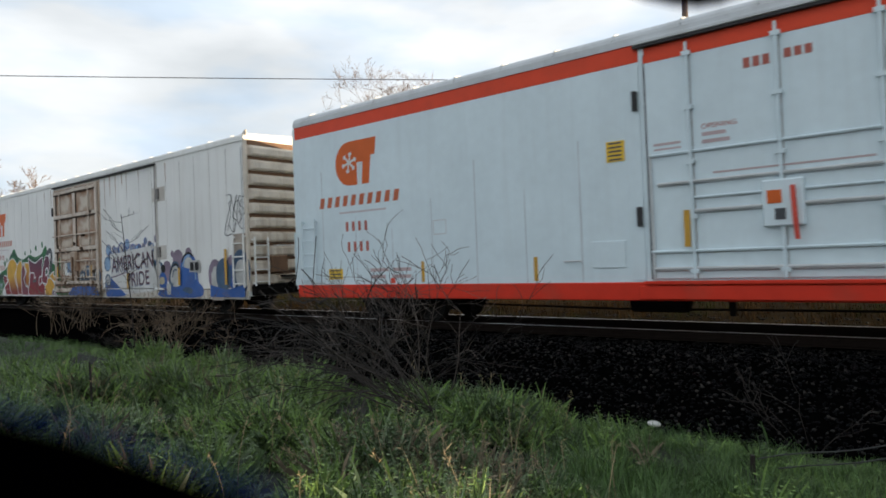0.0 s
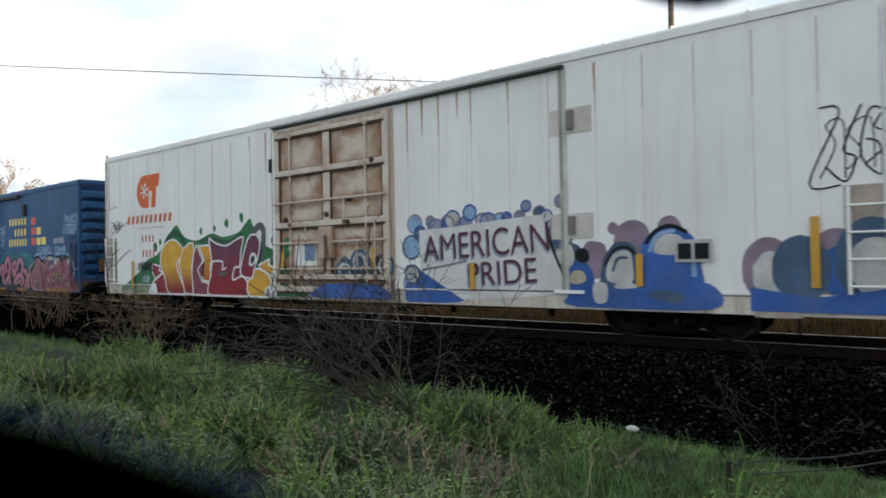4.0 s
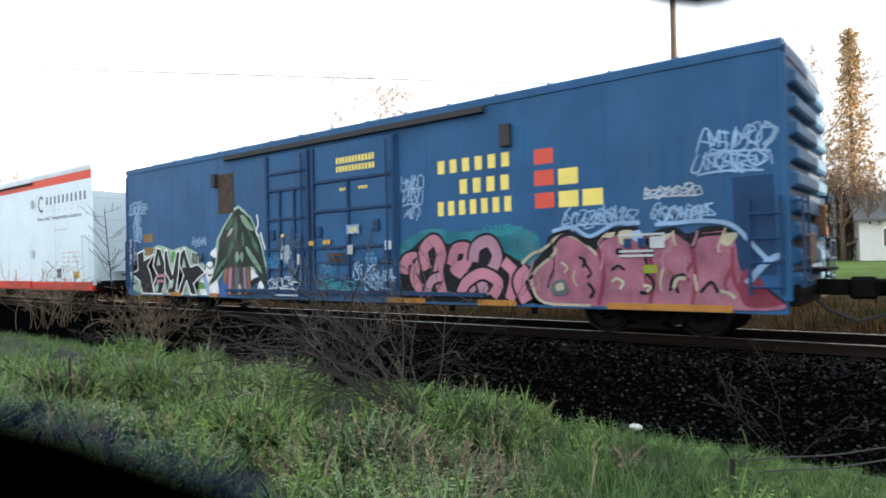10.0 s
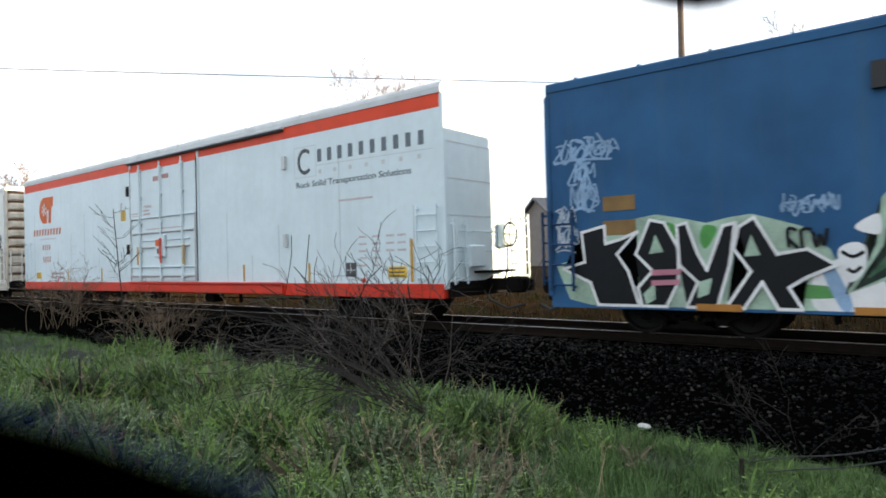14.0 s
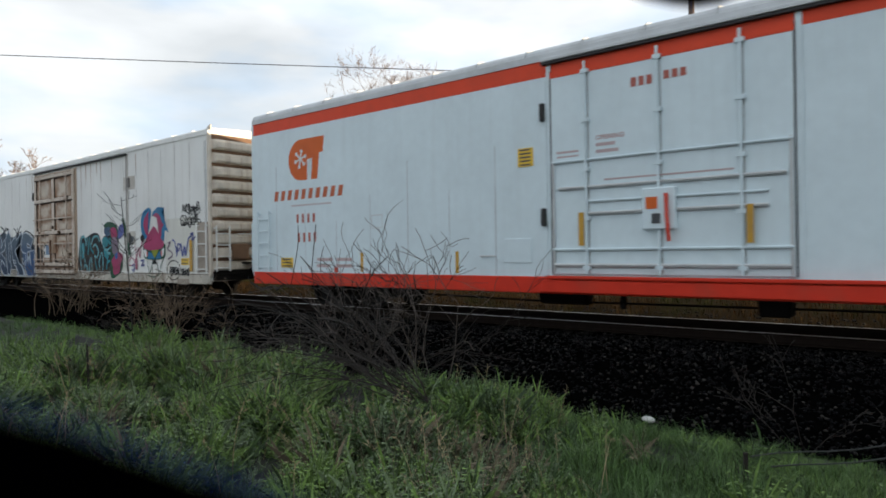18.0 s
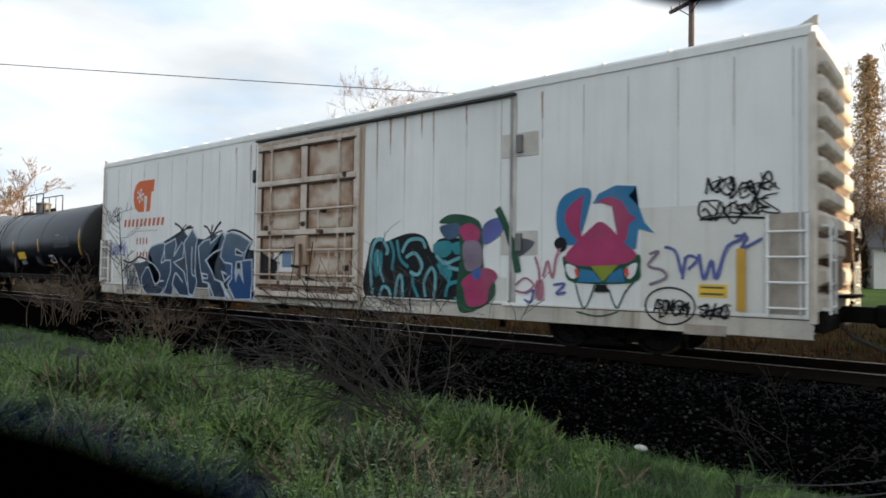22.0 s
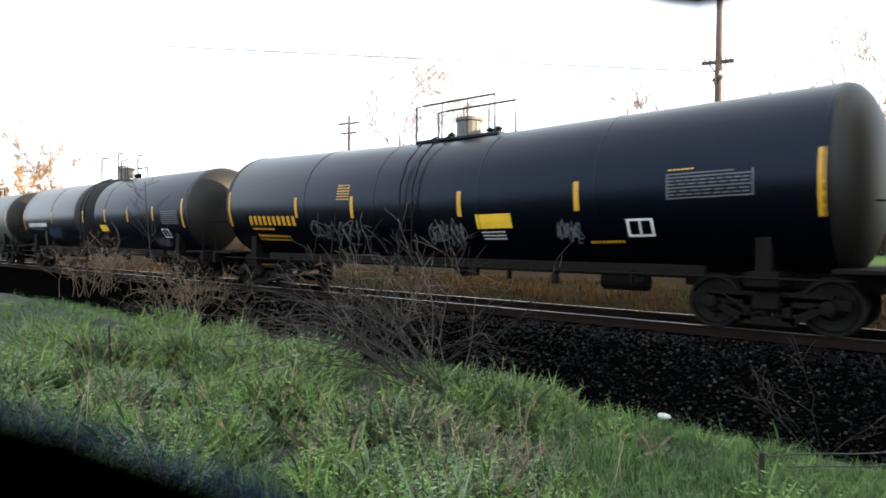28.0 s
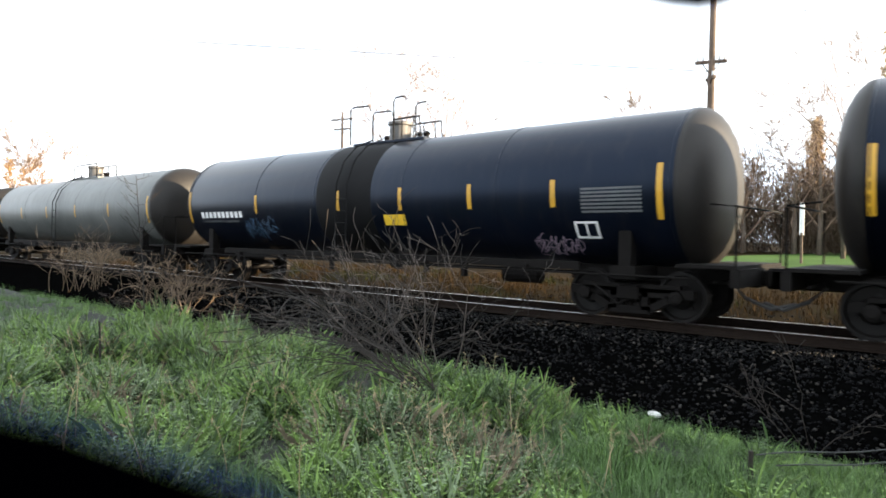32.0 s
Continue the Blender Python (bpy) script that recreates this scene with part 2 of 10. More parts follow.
DEADLEAF = mat("dead tan-grey foliage", (0.150, 0.122, 0.082), 0.8, spec=0.2, vary=0.7, scale=1.5, island=0.9, bump=0.0)
STRAW = mat("dry straw stems", (0.28, 0.215, 0.12), 0.8, vary=0.3, scale=2, island=0.4, bump=0.0)
TWIG = mat("bare dark twigs", (0.022, 0.017, 0.014), 0.7, spec=0.3, vary=0.8, scale=3, island=0.9, bump=0.2)
GREYTWIG = mat("weathered grey-brown shoots", (0.065, 0.050, 0.041), 0.75, vary=0.7, scale=3, island=0.9, bump=0.2)
DRYBUSH = mat("pale dry stems", (0.150, 0.105, 0.068), 0.8, vary=0.5, scale=3, island=0.6, bump=0.1)
BARK = mat("grey bark", (0.11, 0.085, 0.065), 0.9, vary=0.35, scale=4, bump=0.5)
SCRUB = mat("brown winter scrub", (0.085, 0.058, 0.038), 0.9, vary=0.5, scale=1, island=0.5, bump=0.0)
ENDWALL = mat("stained end wall paint", (0.62, 0.55, 0.46), 0.6, vary=0.2, streak=0.8, grime_col=(0.30, 0.19, 0.11), bump=0.05)
ENDRUST = mat("rusty brown and recess shade", (0.17, 0.092, 0.05), 0.8, vary=0.4, scale=2.0, grime=0.5, grime_col=(0.07, 0.035, 0.02), bump=0.1)
SILLMARK = mat("orange-brown sill marking", (0.36, 0.15, 0.02), 0.6, vary=0.3, bump=0.05)
TREETWIG = mat("brown winter twigs", (0.17, 0.115, 0.078), 0.9, vary=0.3, scale=2, island=0.3, bump=0.0)
RUSTLEAF = mat("russet leaf clumps", (0.34, 0.20, 0.09), 0.8, vary=0.4, scale=1, island=0.5, bump=0.0)
LAWN = mat("mown lawn", (0.050, 0.092, 0.022), 0.85, spec=0.05, vary=0.45, scale=0.5, fine=25, bump=0.4)
VERGE = mat("brown verge grass", (0.036, 0.021, 0.008), 0.9, spec=0.05, vary=0.6, scale=1.0, island=0.6, bump=0.0)
VERGEGREEN = mat("dull green verge weeds", (0.022, 0.024, 0.007), 0.9, spec=0.05, vary=0.6, scale=1.0, island=0.6, bump=0.0)
DRYFIELD = mat("dry verge", (0.017, 0.011, 0.0042), 0.95, spec=0.03, vary=0.6, scale=1.0, fine=30, bump=0.5)
POLE = mat("weathered pole timber", (0.10, 0.07, 0.05), 0.9, vary=0.3, scale=5, bump=0.3)
WIRE = mat("cable", (0.03, 0.03, 0.03), 0.6, bump=0.0)
FENCEW = mat("cedar fence boards", (0.30, 0.20, 0.11), 0.85, vary=0.3, scale=2, rand=0.4, bump=0.3)
HOUSEW = mat("white siding", (0.66, 0.65, 0.62), 0.7, vary=0.06, bump=0.1)
HOUSEGREY = mat("grey-brown siding", (0.20, 0.18, 0.165), 0.75, vary=0.15, bump=0.1)
SHINGLE = mat("grey roof shingle", (0.13, 0.13, 0.135), 0.9, vary=0.25, scale=3, fine=20, bump=0.4)
PANE = mat("dark window glass", (0.03, 0.035, 0.04), 0.08, vary=0.1, bump=0.0)
SIGN = mat("white marker paint", (0.78, 0.78, 0.76), 0.5, vary=0.05, bump=0.05)
SHROUD = mat("matt black rubber", (0.0001, 0.0001, 0.0003), 0.95, spec=0.0, bump=0.0)
G_GREEN = mat("green spray paint", (0.03, 0.16, 0.06), 0.6, spec=0.2, vary=0.3, scale=2, bump=0.02, grime=0.35, grime_col=(0.20, 0.19, 0.18))
G_YEL = mat("ochre spray paint", (0.62, 0.34, 0.05), 0.6, spec=0.2, vary=0.2, scale=2, bump=0.02, grime=0.35, grime_col=(0.20, 0.19, 0.18))
G_MAROON = mat("maroon spray paint", (0.20, 0.035, 0.06), 0.6, spec=0.2, vary=0.25, scale=2, bump=0.02, grime=0.35, grime_col=(0.20, 0.19, 0.18))
G_WHITE = mat("white spray paint", (0.72, 0.72, 0.72), 0.6, spec=0.2, vary=0.1, bump=0.02, grime=0.35, grime_col=(0.20, 0.19, 0.18))
G_BLUE = mat("blue spray paint", (0.04, 0.11, 0.34), 0.6, spec=0.2, vary=0.35, scale=1.5, bump=0.02, grime=0.35, grime_col=(0.20, 0.19, 0.18))
G_SLATE = mat("slate-blue spray paint", (0.055, 0.10, 0.165), 0.6, spec=0.2, vary=0.5, scale=1.3, bump=0.02, grime=0.35, grime_col=(0.20, 0.19, 0.18))
G_PURPLE = mat("grey-purple spray paint", (0.22, 0.17, 0.22), 0.6, spec=0.2, vary=0.3, scale=2, bump=0.02, grime=0.35, grime_col=(0.20, 0.19, 0.18))
G_PINK = mat("magenta spray paint", (0.36, 0.045, 0.125), 0.6, spec=0.2, vary=0.2, scale=2, bump=0.02, grime=0.35, grime_col=(0.20, 0.19, 0.18))
G_ROSE = mat("dusty rose spray paint", (0.42, 0.17, 0.22), 0.6, spec=0.2, vary=0.3, scale=1.5, bump=0.02, grime=0.35, grime_col=(0.20, 0.19, 0.18))
G_TEAL = mat("teal spray paint", (0.03, 0.22, 0.26), 0.6, spec=0.2, vary=0.3, scale=2, bump=0.02, grime=0.35, grime_col=(0.20, 0.19, 0.18))
G_SKY = mat("turquoise spray paint", (0.03, 0.17, 0.33), 0.6, spec=0.2, vary=0.2, scale=2, bump=0.02, grime=0.35, grime_col=(0.20, 0.19, 0.18))
G_BLACK = mat("black spray paint", (0.006, 0.007, 0.009), 0.55, spec=0.2, vary=0.2, bump=0.02)
G_LIME = mat("olive spray paint", (0.22, 0.26, 0.03), 0.6, spec=0.2, vary=0.2, bump=0.02, grime=0.35, grime_col=(0.20, 0.19, 0.18))
G_DKGREEN = mat("dark green spray paint", (0.015, 0.075, 0.04), 0.6, spec=0.2, vary=0.3, scale=3, bump=0.02, grime=0.35, grime_col=(0.20, 0.19, 0.18))
G_MINT = mat("pale green spray paint", (0.19, 0.29, 0.20), 0.6, spec=0.2, vary=0.3, scale=3, bump=0.02, grime=0.35, grime_col=(0.20, 0.19, 0.18))
G_BROWN = mat("brown spray paint", (0.22, 0.11, 0.06), 0.6, spec=0.2, vary=0.3, scale=3, bump=0.02, grime=0.35, grime_col=(0.20, 0.19, 0.18))
RUST = mat("rust patch", (0.17, 0.095, 0.055), 0.85, vary=0.4, scale=4, bump=0.2)
RUSTDK = mat("dark rust and rail shade", (0.055, 0.034, 0.022), 0.9, vary=0.5, scale=5, bump=0.2)
RUSTWASH = mat("orange rust wash", (0.36, 0.235, 0.145), 0.8, vary=0.4, scale=5, bump=0.05)
FAINT = mat("faint red stencil", (0.47, 0.36, 0.36), 0.55, vary=0.1, bump=0.02)
PANELGREY = mat("dull grey data panel", (0.10, 0.105, 0.11), 0.6, spec=0.2, vary=0.2, bump=0.02)
DULLSTEEL = mat("dull grey steel", (0.12, 0.115, 0.11), 0.55, 0.3, vary=0.3, scale=4, bump=0.1)
for m_ in (TANKGREY, TANK):
    m_.node_tree.nodes["Principled BSDF"].inputs["Specular Tint"].default_value = (0.55, 0.70, 1.0, 1)      # bluish gloss of the old paint
TANKSILVER = mat("worn silver-grey tank paint", (0.10, 0.105, 0.10), 0.4, spec=0.4, vary=0.3, scale=1.0, streak=0.5, grime_col=(0.03, 0.028, 0.026), bump=0.04)
TANKMATT = mat("spill-stained tank paint", (0.0035, 0.0035, 0.004), 0.7, spec=0.15, vary=0.3, scale=2, bump=0.05)


# ---- mesh helpers ----
def part(name, bm, material, parent=None, label="", smooth=False):
    """Links a bmesh as one mesh object under a thing or a part."""
    me = bpy.data.meshes.new(name)
    if smooth:
        for f in bm.faces:
            f.smooth = True
    bm.to_mesh(me)
    bm.free()
    me.materials.append(material)
    ob = new(name, me)
    ob.parent = parent
    if label:
        ob["label"] = label
    return ob


def pyd(name, verts, faces, material, parent=None, smooth=False):
    me = bpy.data.meshes.new(name)
    me.from_pydata([tuple(v) for v in verts], [], [tuple(int(i) for i in f) for f in faces])
    if smooth:
        me.shade_smooth()
    me.materials.append(material)
    ob = new(name, me)
    ob.parent = parent
    return ob


def thing(name, label, category, at=(0, 0, 0), group="", kind=""):
    ob = new(name)
    ob.location = at
    ob.empty_display_size = 0.2
    return tagged(ob, label, category, group, kind)


def box(bm, x0, x1, y0, y1, z0, z1, bevel=0.0):
    v = [bm.verts.new(p) for p in ((x0, y0, z0), (x1, y0, z0), (x1, y1, z0), (x0, y1, z0), (x0, y0, z1), (x1, y0, z1), (x1, y1, z1), (x0, y1, z1))]
    fs = [bm.faces.new([v[i] for i in q]) for q in ((3, 2, 1, 0), (4, 5, 6, 7), (0, 1, 5, 4), (1, 2, 6, 5), (2, 3, 7, 6), (3, 0, 4, 7))]
    if bevel:
        es = {e for f in fs for e in f.edges}
        bmesh.ops.bevel(bm, geom=list(es), offset=bevel, segments=1, affect="EDGES")
    return bm


def boxm(*a, bevel=0.0):
    return box(bmesh.new(), *a, bevel=bevel)


def tube(bm, pts, r, n=6, r2=None):
    """A round bar through points."""
    pts = [Vector(p) for p in pts]
    rings = []
    for i, p in enumerate(pts):
        d = (pts[min(i + 1, len(pts) - 1)] - pts[max(i - 1, 0)]).normalized()
        a = d.orthogonal().normalized() if abs(d.z) < 0.99 else Vector((1, 0, 0))
        b = d.cross(a)
        rr = r if r2 is None else r + (r2 - r) * i / (len(pts) - 1)
        rings.append([bm.verts.new(p + rr * (math.cos(6.2832 * k / n) * a + math.sin(6.2832 * k / n) * b)) for k in range(n)])
    for A, B in zip(rings, rings[1:]):
        for k in range(n):
            bm.faces.new((A[k], A[(k + 1) % n], B[(k + 1) % n], B[k]))
    bm.faces.new(rings[0][::-1])
    bm.faces.new(rings[-1])
    return bm


def lathe(bm, prof, axis="y", n=24):
    """A profile of (along, radius) turned about the axis."""
    rings = []
    for a, r in prof:
        ring = []
        for k in range(n):
            c, s = r * math.cos(6.2832 * k / n), r * math.sin(6.2832 * k / n)
            ring.append(bm.verts.new({"y": (c, a, s), "x": (a, c, s), "z": (c, s, a)}[axis]))
        rings.append(ring)
    for A, B in zip(rings, rings[1:]):
        for k in range(n):
            bm.faces.new((A[k], A[(k + 1) % n], B[(k + 1) % n], B[k]))
    for ring in (rings[0], rings[-1]):
        bm.faces.new(ring)
    bmesh.ops.recalc_face_normals(bm, faces=bm.faces[:])
    return bm


def extrude_x(bm, prof, x0, x1):
    """A closed profile of (y, z) drawn out along x."""
    A = [bm.verts.new((x0, y, z)) for y, z in prof]
    B = [bm.verts.new((x1, y, z)) for y, z in prof]
    n = len(prof)
    for k in range(n):
        bm.faces.new((A[k], A[(k + 1) % n], B[(k + 1) % n], B[k]))
    bm.faces.new(A[::-1])
    bm.faces.new(B)
    bmesh.ops.recalc_face_normals(bm, faces=bm.faces[:])
    return bm


SIDE = -1.6        # the near side of a car in its own space


def flat(bm, pts, layer=1):
    """A painted patch on the near side: a polygon of (x, z), layer by layer proud of the steel."""
    y = SIDE - 0.004 * layer
    area = sum(a[0] * b[1] - b[0] * a[1] for a, b in zip(pts, pts[1:] + pts[:1]))
    if area < 0:
        pts = pts[::-1]
    f = bm.faces.new([bm.verts.new((x, y, z)) for x, z in pts])
    bmesh.ops.triangulate(bm, faces=[f])
    return bm


def stroke(bm, pts, w, layer=1, taper=False):
    """A brush stroke on the near side through (x, z) points."""
    y = SIDE - 0.004 * layer
    L, R = [], []
    for i, (x, z) in enumerate(pts):
        a, b = pts[max(i - 1, 0)], pts[min(i + 1, len(pts) - 1)]
        d = math.hypot(b[0] - a[0], b[1] - a[1]) or 1
        nx, nz = -(b[1] - a[1]) / d, (b[0] - a[0]) / d
        ww = w / 2 * (0.35 + 0.65 * math.sin(math.pi * (i + 0.5) / len(pts)) if taper else 1)
        L.append(bm.verts.new((x + nx * ww, y, z + nz * ww)))
        R.append(bm.verts.new((x - nx * ww, y, z - nz * ww)))
    for i in range(len(pts) - 1):
        bm.faces.new((R[i], R[i + 1], L[i + 1], L[i]))
    return bm


def disc(cx, cz, rx, rz, n=20, wob=0.0, seed=0):
    rnd = random.Random(seed)
    return [(cx + rx * (1 + wob * rnd.uniform(-1, 1)) * math.cos(6.2832 * k / n), cz + rz * (1 + wob * rnd.uniform(-1, 1)) * math.sin(6.2832 * k / n)) for k in range(n)]


def rect(x0, x1, z0, z1, slant=0.0):
    return [(x0, z0), (x1, z0), (x1 + slant, z1), (x0 + slant, z1)]


def bars(bm, x0, x1, z0, z1, count, layer=1, slant=0.0, fill=0.72):
    """Lettering as plain blocks, one for each character."""
    step = (x1 - x0) / count
    for i in range(count):
        flat(bm, rect(x0 + i * step, x0 + (i + fill) * step, z0, z1, slant), layer)
    return bm


def cloud(bm, x0, x1, z0, z1, layer, seed, puff=0.35, n=9):
    """An uneven painted cloud: a strip with puffs along its upper rim."""
    rnd = random.Random(seed)
    top = []
    for i in range(n * 6 + 1):
        u = i / (n * 6)
        env = min(1.0, 5 * u, 5 * (1 - u))
        z = z0 + (z1 - z0) * (0.35 + 0.65 * env) * (1 - puff * 0.5 + puff * 0.5 * abs(math.sin(u * n * math.pi)) + 0.05 * rnd.uniform(-1, 1))
        top.append((x0 + (x1 - x0) * u, z))
    return flat(bm, [(x0, z0), (x1, z0)] + top[::-1], layer)


# ---- rolling stock ----
TRACK_Y = 12.6
WHEEL_R = 0.457
CARS, WHEELS = [], []
SHARED = {}


def shared(name, make, material, parent, smooth=False):
    """A part whose mesh is made once and used by every repeat."""
    key = (name, material.name)
    if key not in SHARED:
        ob = part(name, make(), material, parent, smooth=smooth)
        SHARED[key] = ob.data
        return ob
    ob = new(name, SHARED[key])
    ob.parent = parent
    return ob


def side_frame(y):
    """Cast truck side frame: a bow from axle box to axle box with two windows."""
    bm = bmesh.new()
    bars_ = [((-1.2, 0.52), (1.2, 0.52), 0.16), ((-0.95, 0.60), (0.95, 0.60), 0.14), ((-0.9, 0.5), (-0.35, 0.2), 0.13), ((0.9, 0.5), (0.35, 0.2), 0.13),
             ((-0.42, 0.2), (0.42, 0.2), 0.14), ((-0.3, 0.2), (-0.3, 0.6), 0.13), ((0.3, 0.2), (0.3, 0.6), 0.13)]
    for (x0, z0), (x1, z1), h in bars_:
        d = Vector((x1 - x0, 0, z1 - z0)).normalized()
        n = Vector((-d.z, 0, d.x)) * h / 2
        c = [Vector((x0, 0, z0)) - n, Vector((x1, 0, z1)) - n, Vector((x1, 0, z1)) + n, Vector((x0, 0, z0)) + n]
        a = [bm.verts.new((p.x, y - 0.07, p.z)) for p in c]
        b = [bm.verts.new((p.x, y + 0.07, p.z)) for p in c]
        for q in ((a[0], a[1], a[2], a[3]), (b[3], b[2], b[1], b[0])):
            bm.faces.new(q)
        for k in range(4):
            bm.faces.new((a[k], b[k], b[(k + 1) % 4], a[(k + 1) % 4]))
    bmesh.ops.recalc_face_normals(bm, faces=bm.faces[:])
    return bm


def springs():
    bm = bmesh.new()
    for y in (-0.98, 0.98):
        for x in (-0.15, 0, 0.15):
            lathe_at(bm, x, y, 0.27, 0.5)
    return bm


def lathe_at(bm, x, y, z0, z1, r=0.06):
    pts = []
    for k in range(13):
        z = z0 + (z1 - z0) * k / 12
        rr = r * (1.0 if k % 2 else 0.8)
        pts.append((z, rr))
    rings = [[bm.verts.new((x + rr * math.cos(6.2832 * j / 8), y + rr * math.sin(6.2832 * j / 8), z)) for j in range(8)] for z, rr in pts]
    for A, B in zip(rings, rings[1:]):
        for k in range(8):
            bm.faces.new((A[k], A[(k + 1) % 8], B[(k + 1) % 8], B[k]))


def wheelset_mesh():
    bm = bmesh.new()
    for s in (-1, 1):
        prof = [(s * 0.66, 0.06), (s * 0.66, 0.20), (s * 0.70, 0.36), (s * 0.68, 0.40), (s * 0.68, 0.485), (s * 0.715, 0.482), (s * 0.73, 0.462), (s * 0.82, WHEEL_R),
                (s * 0.82, 0.40), (s * 0.765, 0.37), (s * 0.74, 0.22), (s * 0.80, 0.17), (s * 0.80, 0.06)]
        lathe(bm, prof, "y", 32)
    lathe(bm, [(-1.0, 0.08), (1.0, 0.08)], "y", 10)
    for k in range(3):                       # casting marks on the hub
        a = k * 2.094
        box(bm, 0.25 * math.cos(a) - 0.03, 0.25 * math.cos(a) + 0.03, -0.80, -0.76, 0.25 * math.sin(a) - 0.03, 0.25 * math.sin(a) + 0.03)
    return bm


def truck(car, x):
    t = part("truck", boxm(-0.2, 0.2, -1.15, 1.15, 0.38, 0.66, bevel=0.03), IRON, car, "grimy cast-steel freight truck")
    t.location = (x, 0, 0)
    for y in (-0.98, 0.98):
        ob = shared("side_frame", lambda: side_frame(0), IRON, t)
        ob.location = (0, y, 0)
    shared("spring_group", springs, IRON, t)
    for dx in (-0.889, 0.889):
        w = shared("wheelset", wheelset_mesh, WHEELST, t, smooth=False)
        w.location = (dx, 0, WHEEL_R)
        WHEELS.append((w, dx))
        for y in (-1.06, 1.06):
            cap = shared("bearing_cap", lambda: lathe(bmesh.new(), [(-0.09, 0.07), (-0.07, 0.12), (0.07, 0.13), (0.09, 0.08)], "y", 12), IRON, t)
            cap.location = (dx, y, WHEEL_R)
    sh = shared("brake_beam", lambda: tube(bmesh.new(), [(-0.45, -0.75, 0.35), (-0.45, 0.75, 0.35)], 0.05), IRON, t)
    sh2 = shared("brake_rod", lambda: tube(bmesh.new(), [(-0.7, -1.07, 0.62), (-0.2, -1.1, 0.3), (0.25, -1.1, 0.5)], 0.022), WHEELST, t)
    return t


def coupler(car, half, sx):
    bm = bmesh.new()
    x = lambda a: sx * (half + a)
    box(bm, min(x(-0.6), x(0.62)), max(x(-0.6), x(0.62)), -0.13, 0.13, 0.72, 0.98, bevel=0.02)
    box(bm, min(x(0.62), x(1.02)), max(x(0.62), x(1.02)), -0.2, 0.16, 0.66, 1.02, bevel=0.05)
    box(bm, min(x(0.9), x(1.16)), max(x(0.9), x(1.16)), 0.02, 0.2, 0.70, 0.98, bevel=0.04)
    c = part("coupler", bm, IRON, car, "grimy knuckle coupler")
    h = tube(bmesh.new(), [(x(0.1), -0.35, 0.75), (x(0.35), -0.38, 0.50), (x(0.75), -0.3, 0.32), (x(1.1), -0.15, 0.42)], 0.035)
    part("air_hose", h, DARKGAP, car)
    lev = tube(bmesh.new(), [(x(0.15), -1.45, 0.80), (x(0.15), -0.5, 0.82), (x(0.35), -0.25, 1.05)], 0.02)
    part("uncoupling_lever", lev, IRON, car)
    return c


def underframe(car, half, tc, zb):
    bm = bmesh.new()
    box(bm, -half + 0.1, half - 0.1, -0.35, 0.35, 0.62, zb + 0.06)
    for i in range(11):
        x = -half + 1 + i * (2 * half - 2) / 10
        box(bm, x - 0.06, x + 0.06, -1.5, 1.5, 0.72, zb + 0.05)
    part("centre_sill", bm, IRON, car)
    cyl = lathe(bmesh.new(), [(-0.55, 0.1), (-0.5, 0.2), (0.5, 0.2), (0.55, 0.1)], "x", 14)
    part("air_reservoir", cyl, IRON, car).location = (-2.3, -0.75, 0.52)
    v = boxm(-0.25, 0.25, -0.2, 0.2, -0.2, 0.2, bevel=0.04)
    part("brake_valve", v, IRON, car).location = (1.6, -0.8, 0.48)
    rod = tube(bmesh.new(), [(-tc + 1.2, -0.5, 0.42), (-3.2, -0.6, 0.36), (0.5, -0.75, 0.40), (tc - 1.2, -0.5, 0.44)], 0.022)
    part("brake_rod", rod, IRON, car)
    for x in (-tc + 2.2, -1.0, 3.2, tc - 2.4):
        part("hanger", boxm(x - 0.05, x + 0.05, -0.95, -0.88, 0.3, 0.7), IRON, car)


def ladder(car, x0, x1, z0, z1, n, y=SIDE - 0.09, material=None, end=0):
    """Stiles and rungs; with end set, it stands on the end wall at that x instead."""
    m = material or STEEL
    bm = bmesh.new()
    if end:
        for yy in (x0, x1):
            box(bm, end - 0.015, end + 0.015, yy - 0.025, yy + 0.025, z0, z1)
    else:
        for xx in (x0, x1):
            box(bm, xx - 0.025, xx + 0.025, y - 0.015, y + 0.015, z0, z1)
    lad = part("ladder", bm, m, car)
    for i in range(n):
        z = z0 + (z1 - z0) * (i + 0.3) / n
        if end:
            pts = [(end, x0, z), (end, x1, z)]
        else:
            pts = [(x0, y - 0.02, z), (x1, y - 0.02, z)]
        part("rung", tube(bmesh.new(), pts, 0.018), m, lad)
    for z in (z0 + 0.08, z1 - 0.08):
        for q in (x0, x1):
            b2 = bmesh.new()
            if end:
                box(b2, min(end, end - math.copysign(0.12, end)), max(end, end - math.copysign(0.12, end)), q - 0.02, q + 0.02, z - 0.02, z + 0.02)
            else:
                box(b2, q - 0.02, q + 0.02, y, SIDE + 0.01, z - 0.02, z + 0.02)
            part("bracket", b2, m, lad)
    return lad


def words(car, text, x, z, size, m, layer, tilt=0.0, squash=1.0, name="lettering", bold=0.018):
    """Readable words in the built-in font as a flat painted mesh."""
    cu = bpy.data.curves.new(name, "FONT")
    cu.body, cu.size, cu.offset = text, size, bold
    tmp = bpy.data.objects.new(name, cu)
    me = bpy.data.meshes.new_from_object(tmp)
    bpy.data.objects.remove(tmp)
    me.materials.clear()
    me.materials.append(m)
    ob = new(name, me)
    ob.parent = car
    ob.matrix_local = pose(x, SIDE - 0.004 * layer, z, 90, -tilt, 0) @ Matrix.Diagonal((squash, 1, 1, 1))
    return ob


